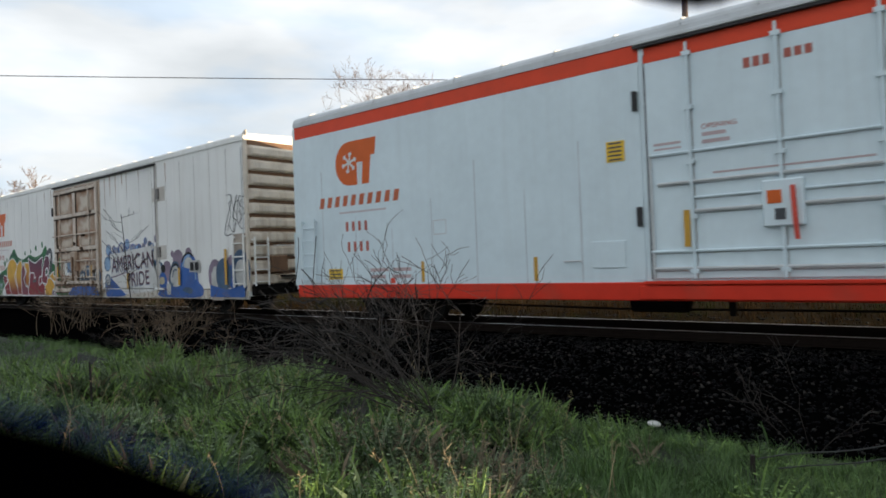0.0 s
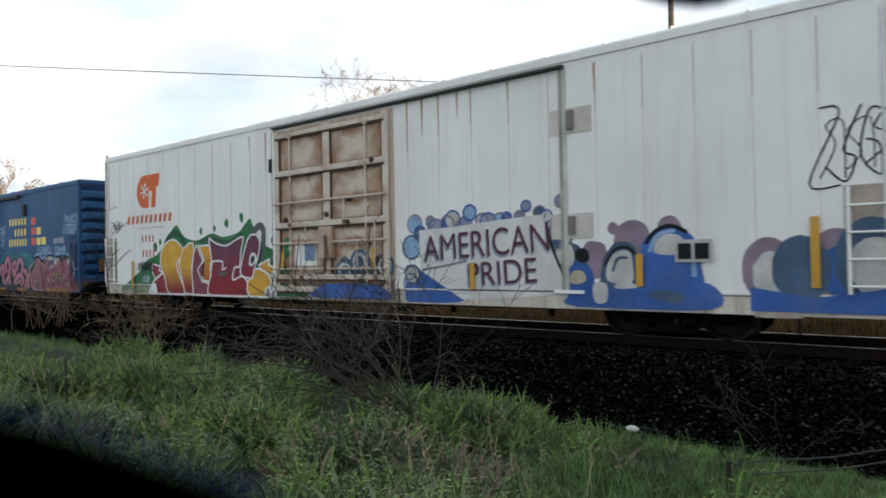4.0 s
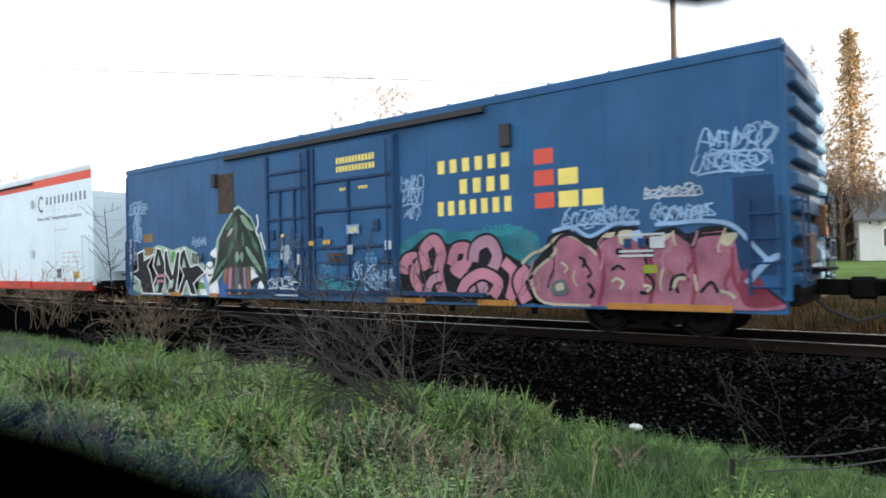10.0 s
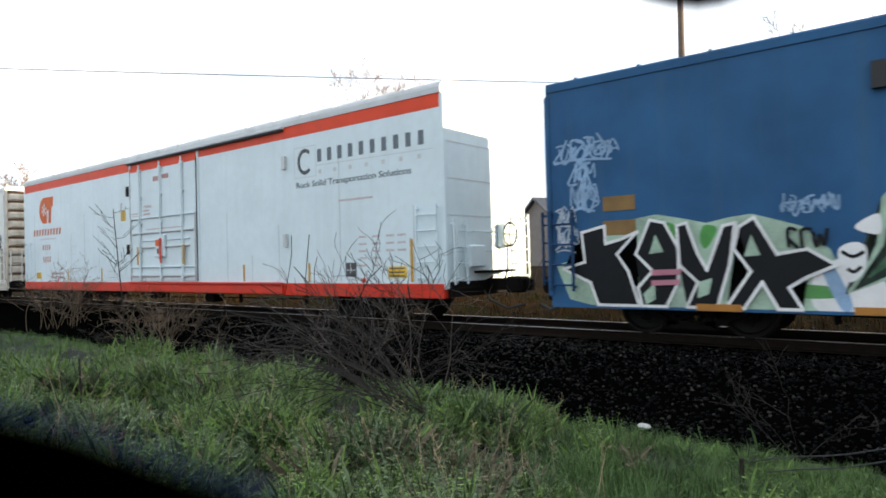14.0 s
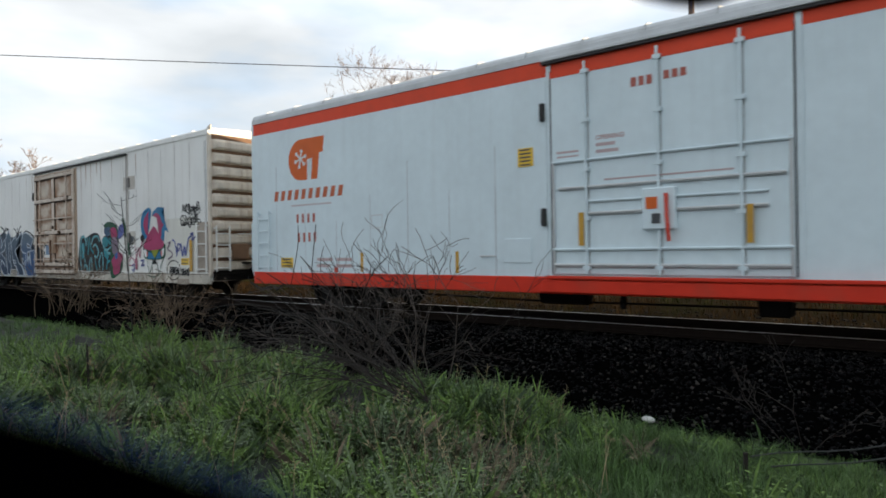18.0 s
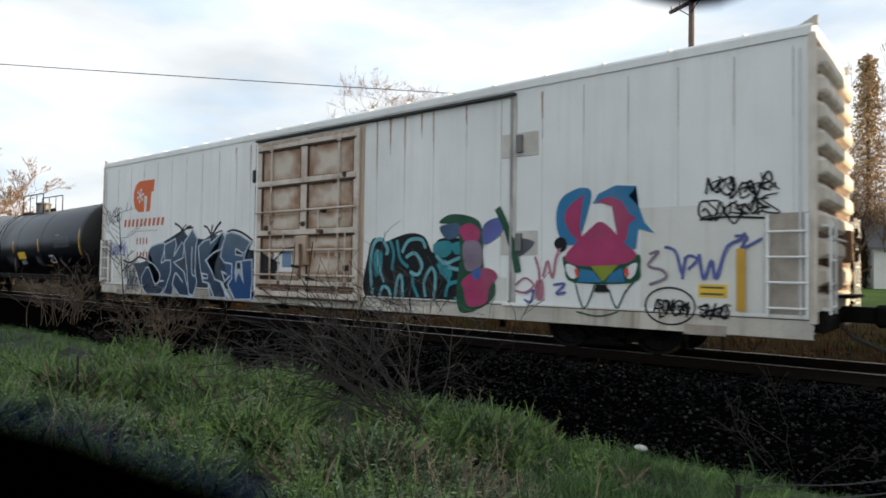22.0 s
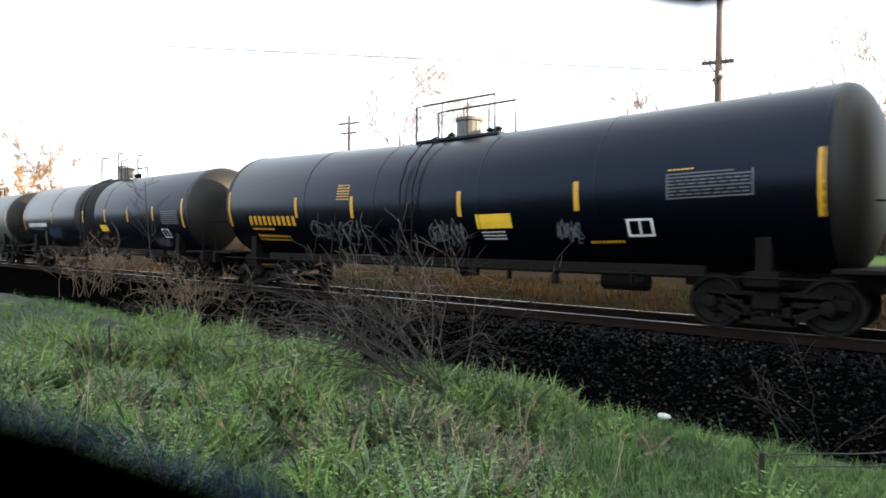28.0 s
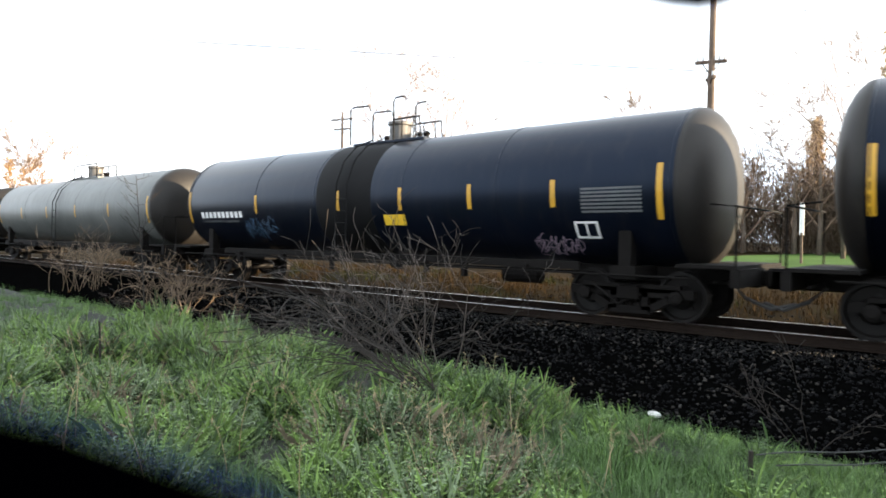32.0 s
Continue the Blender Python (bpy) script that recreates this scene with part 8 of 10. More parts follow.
def paint_c(c):
    art_c(c)
    rnd = random.Random(31)
    for k in range(26):                                    # lighter and darker brush marks within the big letters
        x, z = rnd.uniform(5.6, 9.3), rnd.uniform(0.75, 1.6)
        pts = [(x, z), (x + rnd.uniform(-0.08, 0.08), z + rnd.uniform(0.08, 0.18)), (x + rnd.uniform(-0.14, 0.14), z + rnd.uniform(0.2, 0.4))]
        line(c, "brush_mark", (G_ROSEL, G_MAROON, G_ROSEL, G_BLACK, G_CREAM)[k % 5], 7.6 + 0.02 * k, rnd.uniform(0.025, 0.06), pts)
    art_c2(c)
    art_c3(c)
    scribble(c, 6.35, 7.7, 2.02, 2.28, G_PALEB, 51, 9, 8, 0.04)
    scribble(c, 8.0, 9.0, 2.02, 2.26, G_PALEB, 56, 9, 7, 0.04)
    scribble(c, 8.9, 9.9, 3.05, 3.40, G_PALEB, 52, 3, 5, 0.045)
    scribble(c, 8.8, 9.8, 2.75, 3.05, G_PALEB, 57, 3, 5, 0.045)
    scribble(c, 2.38, 2.95, 3.02, 3.36, G_PALEB, 53, 3, 3, 0.045)
    scribble(c, 2.40, 2.90, 2.68, 3.00, G_PALEB, 58, 3, 2, 0.045)
    scribble(c, 2.44, 2.86, 2.36, 2.66, G_PALEB, 60, 3, 2, 0.04)
    scribble(c, 7.9, 8.8, 2.42, 2.58, G_PALE, 54, 3, 7, 0.03)
    scribble(c, 4.6, 5.4, 1.95, 2.10, G_TEAL, 59, 3, 7, 0.03)
    scribble(c, -9.95, -8.8, 3.20, 3.55, G_PALEB, 61, 3, 6, 0.05)
    scribble(c, -9.65, -9.2, 2.75, 3.15, G_PALEB, 63, 3, 3, 0.05)
    scribble(c, -9.6, -9.15, 2.30, 2.75, G_PALEB, 65, 3, 3, 0.05)
    scribble(c, -9.95, -9.6, 2.0, 2.3, G_PALE, 64, 4, 3, 0.035)
    scribble(c, -9.95, -9.55, 1.55, 1.9, G_PALE, 66, 4, 3, 0.035)
    scribble(c, -6.1, -5.4, 2.02, 2.25, G_PALEB, 62, 3, 5, 0.04)
    # tags and blocked-in patches over the foot of the doors
    for x0, x1, z0, z1, m, sd in ((-2.35, -1.85, 1.35, 1.60, G_SKY, 91), (-1.5, -0.75, 1.0, 1.5, G_SLATE, 92), (-0.3, 0.25, 1.10, 1.36, G_SKY, 93), (-1.75, -1.40, 1.45, 1.85, G_PALE, 94), (0.9, 1.6, 0.95, 1.35, G_PALEB, 95),
                                  (-2.3, -1.2, 0.80, 1.05, G_PALE, 96), (-0.4, 0.9, 0.80, 1.0, G_TEAL, 97), (1.3, 2.1, 0.85, 1.2, G_PALEB, 98), (-2.0, -1.0, 1.8, 2.1, G_SLATE, 99)):
        scribble(c, x0, x1, z0, z1, m, sd, 31 + 0.3 * (sd % 5), 4, 0.042)
    for x0, x1, z0, z1, m in ((0.72, 1.14, 2.10, 2.32, G_PALEB), (0.80, 1.06, 2.13, 2.26, GWYEL), (0.74, 0.92, 1.62, 1.84, G_DIRTY), (-0.64, -0.46, 1.86, 1.98, REFL), (-0.12, 0.14, 1.88, 1.99, REFL),
                              (0.02, 0.62, 1.58, 1.67, RUSTDK), (0.08, 0.62, 1.46, 1.54, RUSTDK), (1.30, 1.70, 1.40, 1.56, G_SKY), (1.36, 1.62, 1.58, 1.66, G_SKY), (1.34, 1.66, 1.50, 1.52, G_PALE), (-1.10, -0.98, 1.40, 1.66, G_DIRTY),
                              (-1.72, -1.60, 2.12, 2.20, GWYEL), (-2.0, -1.1, 0.60, 0.64, G_PALE), (1.95, 2.15, 1.70, 1.90, G_PALE)):
        blob(c, rect(x0, x1, z0, z1), m, 33, "paint_patch")


def tank_tags():
    for car, half, x0, x1, z0, z1, m, sd in ((car_f, 8.675, -4.2, -2.0, 1.5, 1.95, G_GREY, 71), (car_f, 8.675, 0.1, 1.1, 1.5, 1.9, G_GREY, 72), (car_f, 8.675, 3.45, 3.95, 1.55, 1.85, G_GREY, 73), (car_g, 8.55, -5.0, -3.6, 1.5, 1.9, G_SLATE, 74), (car_g, 8.55, 5.0, 6.0, 1.2, 1.5, G_PURPLE, 75)):
        ob = scribble(car, x0, x1, z0, z1, m, sd, 1, 6, 0.03)
        r, zc = (1.58, 2.46) if car is car_f else (1.51, 2.46)
        for v in ob.data.vertices:                       # laid onto the round shell
            v.co.y = -math.sqrt((r + 0.008) ** 2 - (v.co.z - zc) ** 2)
            v.co.z += funnel(v.co.x, half) if car is car_f else 0


paint_b(car_b)
paint_c(car_c)
paint_e(car_e)
tank_tags()


# ---- ground ----
def grass_edge(x):
    """Where the grass gives way to ballast."""
    return 7.15 + 0.75 * (1 - math.exp(min(0.0, x + 3) / 7.0)) + 0.18 * math.sin(x * 0.9) + 0.1 * math.sin(x * 2.3)


def smooth(a, b, v):
    t = min(1.0, max(0.0, (v - a) / (b - a)))
    return t * t * (3 - 2 * t)


def ground_z(x, y):
    ge = 7.4
    if y < ge + 1.2:
        z = -0.12 - 0.42 * smooth(0.5, 5.0, y) - 0.12 * smooth(5.0, 8.5, y)
        z += 0.16 * smooth(-9, -16, x) * smooth(3, 6, y)
        z += 0.32 * max(0.0, noise.noise(Vector((x * 1.05, y * 1.05, 12)))) * smooth(-1.6, -3.0, x) * smooth(2.5, 4.0, y) * smooth(7.2, 6.2, y)
        z += 0.05 * noise.noise(Vector((x * 0.5, y * 0.5, 0))) + 0.03 * noise.noise(Vector((x * 1.7, y * 1.7, 3)))
        return z - 0.55 * smooth(7.2, 8.0, y)
    if y < 16.0:
        return -1.02
    z = -0.75 + 0.55 * smooth(16, 20, y) + 0.85 * smooth(20, 34, y)
    z += 0.06 * noise.noise(Vector((x * 0.3, y * 0.3, 7)))
    return z


def build_ground():
    xs = [-900, -500, -300, -200, -150, -120] + [-100 + 4 * i for i in range(15)] + [-40 + 1.0 * i for i in range(28)] + [-12 + 0.4 * i for i in range(46)] + [8, 12, 18, 26, 40, 60, 90, 150, 300, 600, 900]
    ys = [-900, -300, -100, -40, -20, -10, -5, -2, 0] + [0.4 * i for i in range(1, 22)] + [9.0, 10, 12, 15, 16, 16.5, 17, 18, 19, 20, 21.5, 23, 25, 27, 30, 33, 36, 40, 45, 52, 60, 75, 100, 140, 200, 320, 500, 900]
    verts = [(x, y, ground_z(x, y)) for y in ys for x in xs]
    nx = len(xs)
    faces = [(j * nx + i, j * nx + i + 1, (j + 1) * nx + i + 1, (j + 1) * nx + i) for j in range(len(ys) - 1) for i in range(nx - 1)]
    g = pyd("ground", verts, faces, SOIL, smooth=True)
    g.data.materials.append(DRYFIELD)
    g.data.materials.append(LAWN)
    for k, f in enumerate(g.data.polygons):
        y, x = ys[k // (nx - 1)], xs[k % (nx - 1)]
        f.material_index = 0 if y < 15.5 else (2 if y > 26.4 and x > -12.5 else 1)
    return tagged(g, "uneven grassy ground with a dry verge and a lawn beyond the track", "ground", kind="structure")


build_ground()


def ballast_z(x, y):
    d = abs(y - TRACK_Y)
    z = -0.185 - 0.835 * smooth(0, 1, (d - 2.2) / 3.1)
    return z + 0.025 * noise.noise(Vector((x * 1.3, y * 1.3, 11)))


def build_ballast():
    xs = np.concatenate([np.arange(-260, -40, 6.0), np.arange(-40, 12, 0.7), np.arange(12, 140, 8.0)])
    ys = np.concatenate([np.arange(7.3, 10.6, 0.22), np.arange(10.7, 17.7, 0.5)])
    verts = [(x, y, ballast_z(x, y)) for y in ys for x in xs]
    nx = len(xs)
    faces = [(j * nx + i, j * nx + i + 1, (j + 1) * nx + i + 1, (j + 1) * nx + i) for j in range(len(ys) - 1) for i in range(nx - 1)]
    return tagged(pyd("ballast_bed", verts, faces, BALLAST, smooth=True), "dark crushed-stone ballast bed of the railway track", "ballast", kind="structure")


build_ballast()


def scatter_mesh(name, shapes, places, material, label, category):
    """Many small solids in one mesh. shapes: (verts, faces) arrays; places: rows of shape index, x, y, z, scale, turn, tilt."""
    V, F, o = [], [], 0
    for si, x, y, z, s, a, b in places:
        v, f = shapes[int(si)]
        ca, sa, cb, sb = math.cos(a), math.sin(a), math.cos(b), math.sin(b)
        R = np.array([[ca, -sa * cb, sa * sb], [sa, ca * cb, -ca * sb], [0, sb, cb]]) * s
        V.append(v @ R.T + (x, y, z))
        F.append(f + o)
        o += len(v)
    V = np.concatenate(V)
    F = np.concatenate(F)
    me = bpy.data.meshes.new(name)
    me.vertices.add(len(V))
    me.vertices.foreach_set("co", V.astype(np.float32).ravel())
    k = F.shape[1]
    me.loops.add(F.size)
    me.loops.foreach_set("vertex_index", F.astype(np.int32).ravel())
    me.polygons.add(len(F))
    me.polygons.foreach_set("loop_start", np.arange(0, F.size, k, dtype=np.int32))
    me.update(calc_edges=True)
    me.materials.append(material)
    return tagged(new(name, me), label, category, kind="stuff")


def rock_shape(rnd):
    bm = bmesh.new()
    bmesh.ops.create_icosphere(bm, subdivisions=1, radius=1.0)
    for v in bm.verts:
        v.co *= rnd.uniform(0.6, 1.15)
        v.co.z *= 0.7
    V = np.array([v.co[:] for v in bm.verts])
    F = np.array([[v.index for v in f.verts] for f in bm.faces])
    bm.free()
    return V, F


def build_stones():
    rnd = random.Random(5)
    shapes = [rock_shape(rnd) for _ in range(8)]
    P, Q = [], []
    while len(P) < 13000:
        u = rnd.random()
        x = -20 + 22.5 * u ** 0.55
        y = rnd.uniform(7.2, 11.6)
        if y < grass_edge(x) - 0.25:
            continue
        (Q if rnd.random() < 0.11 else P).append((rnd.randrange(8), x, y, ballast_z(x, y) + 0.005, rnd.uniform(0.014, 0.038), rnd.uniform(0, 6.28), rnd.uniform(-0.9, 0.9)))
    for _ in range(1500):
        P.append((rnd.randrange(8), rnd.uniform(-30, 3), rnd.uniform(11.6, 17), -0.215, rnd.uniform(0.02, 0.045), rnd.uniform(0, 6.28), 0))
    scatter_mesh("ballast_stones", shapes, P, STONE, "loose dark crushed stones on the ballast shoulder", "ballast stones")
    scatter_mesh("pale_ballast_stones", shapes, Q, LIGHTSTONE, "lighter chipped stones scattered in the ballast", "ballast stones")
    bm = bmesh.new()
    bmesh.ops.create_icosphere(bm, subdivisions=2, radius=0.066)
    for v in bm.verts:
        v.co = Vector((v.co.x * 1.4, v.co.y, v.co.z * 0.6)) * (1 + 0.2 * noise.noise(v.co * 12))
    st = part("pale_stone", bm, PALESTONE)
    st.location = (-3.38, 8.30, ballast_z(-3.38, 8.30) + 0.03)
    tagged(st, "single pale stone lying on the dark ballast", "stone")


build_stones()


def build_track():
    for s, nm in ((-1, "near"), (1, "far")):
        y = TRACK_Y + s * 0.755
        prof = [(-0.07, -0.172), (0.07, -0.172), (0.07, -0.158), (0.012, -0.13), (0.012, -0.045), (0.036, -0.035), (0.036, -0.006), (0.028, -0.001), (-0.028, -0.001), (-0.036, -0.006), (-0.036, -0.035), (-0.012, -0.045), (-0.012, -0.13), (-0.07, -0.158)]
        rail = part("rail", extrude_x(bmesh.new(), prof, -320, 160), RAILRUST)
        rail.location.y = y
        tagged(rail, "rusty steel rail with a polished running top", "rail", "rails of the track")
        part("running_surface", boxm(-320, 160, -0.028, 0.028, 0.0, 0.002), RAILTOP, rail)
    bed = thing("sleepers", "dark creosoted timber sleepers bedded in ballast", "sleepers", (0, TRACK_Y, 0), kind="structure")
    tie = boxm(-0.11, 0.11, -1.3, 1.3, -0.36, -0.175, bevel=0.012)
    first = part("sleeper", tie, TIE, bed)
    first.location = (-34, 0, 0)
    rnd = random.Random(3)
    for i in range(1, 75):
        ob = new("sleeper", first.data)
        ob.parent = bed
        ob.location = (-34 + i * 0.52, rnd.uniform(-0.04, 0.04), rnd.uniform(-0.012, 0.004))
        ob.rotation_euler.z = rnd.uniform(-0.015, 0.015)


build_track()


# ---- vegetation ----
def blade_shape(rnd, h, w, lean, seg=2):
    V, F = [], []
    for k in range(seg + 1):
        t = k / seg
        ww = w * (1 - t) ** 0.7 / 2 if k < seg else 0.0
        px, pz = lean * t * t, h * t * (1 - 0.25 * t * lean / max(h, 0.01))
        V += [(px, -ww, pz), (px, ww, pz)]
    for k in range(seg):
        F.append((2 * k, 2 * k + 1, 2 * k + 3, 2 * k + 2))
    return np.array(V), np.array(F)


def tuft_shape(rnd, n, h, w, spread, lean):
    V, F, o = [], [], 0
    for _ in range(n):
        v, f = blade_shape(rnd, h * rnd.uniform(0.5, 1.1), w * rnd.uniform(0.7, 1.3), lean * rnd.uniform(0.2, 1.2))
        a = rnd.uniform(0, 6.28)
        R = np.array([[math.cos(a), -math.sin(a), 0], [math.sin(a), math.cos(a), 0], [0, 0, 1]])
        V.append(v @ R.T + (rnd.gauss(0, spread), rnd.gauss(0, spread), 0))
        F.append(f + o)
        o += len(v)
    return np.concatenate(V), np.concatenate(F)


def frond_rows(rnd, length, lean, n, leaflet):
    """An arching feathery leaf: paired leaflets, folded a little upward, along a bent rib."""
    V, F, o = [], [], 0
    for k in range(n):
        t = (k + 0.6) / n
        c = np.array([lean * length * t, 0.0, length * (t - 0.42 * lean * t * t)])
        L = leaflet * (0.35 + 0.65 * math.sin(math.pi * min(1.0, 0.15 + 0.80 * t))) * rnd.uniform(0.75, 1.15)
        for s in (-1, 1):
            d = np.array([0.45, s * 0.85, rnd.uniform(-0.30, 0.25)]) * L
            w = np.array([0.12, 0.0, rnd.uniform(-0.08, 0.08)]) * L
            V.append(np.array([c, c + d * 0.55 - w, c + d, c + d * 0.5 + w]))
            F.append(np.array([[0, 1, 2, 3]]) + o)
            o += 4
    tip = np.array([lean * length, 0.0, length * (1 - 0.42 * lean)])
    V.append(np.array([[0, -0.003, 0], [0, 0.003, 0], tip * [0.55, 1, 0.72], tip]))
    F.append(np.array([[0, 1, 2, 3]]) + o)
    return np.concatenate(V), np.concatenate(F)


def weed_plant(rnd, fronds, height, leaflet, open_):
    """A bushy weed: feathery leaves rising from one root, the inner upright, the outer bowed over."""
    V, F, o = [], [], 0
    for i in range(fronds):
        u = (i + 0.5) / fronds
        v, f = frond_rows(rnd, height * rnd.uniform(0.6, 1.1) * (1.05 - 0.35 * u), 0.15 + open_ * u * rnd.uniform(0.7, 1.3), rnd.randrange(7, 10), leaflet)
        a = i * 2.4 + rnd.uniform(-0.5, 0.5)
        R = np.array([[math.cos(a), -math.sin(a), 0], [math.sin(a), math.cos(a), 0], [0, 0, 1]])
        V.append(v @ R.T + (rnd.gauss(0, 0.025), rnd.gauss(0, 0.025), 0))
        F.append(f + o)
        o += len(v)
    return np.concatenate(V), np.concatenate(F)


def stalk_shape(rnd, length):
    """A dead stalk: a thin bowed three-sided stem with a feathery seed head."""
    V, F = [], []
    lean, turn = rnd.uniform(0.25, 0.75), rnd.uniform(-0.3, 0.3)
    ring = []
    for k in range(6):
        t = k / 5
        c = np.array([lean * length * t * t, turn * length * t * t * 0.3, length * (t - 0.35 * lean * t * t)])
        r = 0.0045 * (1 - 0.65 * t)
        ring.append(len(V))
        for j in range(3):
            V.append(c + r * np.array([math.cos(2.094 * j), math.sin(2.094 * j), 0]))
    for A, B in zip(ring, ring[1:]):
        for j in range(3):
            F.append((A + j, A + (j + 1) % 3, B + (j + 1) % 3, B + j))
    top = c
    for k in range(9):
        p = top + np.array([-0.018 * lean, 0, -0.014]) * k
        d = np.array([rnd.gauss(0, 0.025), rnd.gauss(0, 0.025), rnd.uniform(0.01, 0.04)])
        w = np.array([rnd.gauss(0, 0.003), rnd.gauss(0, 0.003), 0.003])
        o = len(V)
        V += [p - w, p + d * 0.5 + w, p + d, p + d * 0.4 - w]
        F.append((o, o + 1, o + 2, o + 3))
    return np.array(V), np.array(F)


def mat_of_dead(x, y):
    """Where last year's growth lies matted among the weeds, 0 to 1."""
    a = math.exp(-(((x + 3.3) / 1.15) ** 2 + ((y - 4.25) / 0.85) ** 2))
    b = math.exp(-(((x + 6.6) / 0.9) ** 2 + ((y - 3.2) / 0.7) ** 2))
    return min(1.0, a + 0.8 * b)


def build_weeds():
    """Bushy weeds over the left and the middle of the bank, in clumps of uneven height with dark gaps between."""
    rnd = random.Random(21)
    low = [weed_plant(rnd, rnd.randrange(7, 10), rnd.uniform(0.18, 0.26), rnd.uniform(0.036, 0.048), 0.95) for _ in range(7)]
    high = [weed_plant(rnd, rnd.randrange(8, 11), rnd.uniform(0.28, 0.38), rnd.uniform(0.040, 0.055), 0.75) for _ in range(7)]
    shapes = low + high
    D, B, W, X = [], [], [], []
    tries = 0
    while len(D) + len(B) + len(W) + len(X) < 5200 and tries < 40000:
        tries += 1
        az, d = rnd.uniform(4, 76), 3.7 + 10.5 * rnd.random() ** 1.25
        x, y = -d * math.sin(radians(az)), d * math.cos(radians(az))
        if y > grass_edge(x) - 0.25:
            continue
        grassy = smooth(31, 24, az) if d < 8.5 else smooth(35, 30, az)       # the grass holds the near corner by the ballast
        if rnd.random() < grassy * 0.94:
            continue
        gap = noise.noise(Vector((x * 1.05, y * 1.05, 12))) + 0.5 * noise.noise(Vector((x * 2.4, y * 2.4, 77)))
        if gap < -0.05 and rnd.random() < 0.9:
            continue
        big = 0.72 + 0.95 * max(0.0, min(1.0, 0.5 + gap * 1.3))
        dead = mat_of_dead(x, y)
        row = (rnd.randrange(7) + (7 if rnd.random() < 0.25 + 0.5 * gap else 0), x, y, ground_z(x, y) - 0.02, big * rnd.uniform(0.75, 1.15) * (0.85 + 0.018 * d), rnd.uniform(0, 6.28), rnd.uniform(-0.22, 0.22))
        u = rnd.random()
        hue = noise.noise(Vector((x * 0.6, y * 0.6, 31)))
        if u < 0.025 + 0.34 * dead:
            X.append(row)
        elif u < 0.24 + 0.40 * dead + 0.5 * max(0, -hue):
            D.append(row)
        elif u < 0.42 + 0.52 * dead:
            W.append(row)
        else:
            B.append(row)
    scatter_mesh("leafy_weeds", shapes, B, BRIGHTWEED, "fresh green feathery weeds in bushy clumps on the bank", "weeds")
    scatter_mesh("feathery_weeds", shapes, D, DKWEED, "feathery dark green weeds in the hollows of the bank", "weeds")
    scatter_mesh("grey_weeds", shapes, W, WEED, "dusty grey-green feathery weeds among the grass", "weeds")
    scatter_mesh("dead_fronds", shapes, X, DEADLEAF, "dead tan-grey feathery weeds matted on the bank", "dry weeds")
    stalks = [stalk_shape(rnd, rnd.uniform(0.42, 0.75)) for _ in range(10)]
    S = []
    for _ in range(3000):
        az, d = rnd.uniform(22, 74), 4.0 + 8 * rnd.random()
        x, y = -d * math.sin(radians(az)), d * math.cos(radians(az))
        if y > grass_edge(x) or rnd.random() > 0.025 + 0.10 * mat_of_dead(x, y) + 0.06 * (noise.noise(Vector((x * 0.8, y * 0.8, 5))) > 0.25):
            continue
        S.append((rnd.randrange(10), x, y, ground_z(x, y), rnd.uniform(0.7, 1.2), rnd.uniform(1.6, 4.4), rnd.uniform(-0.35, 0.35)))
    scatter_mesh("dead_stalks", stalks, S, STRAW, "thin straw-coloured dead stalks leaning over the weeds", "dry stems")


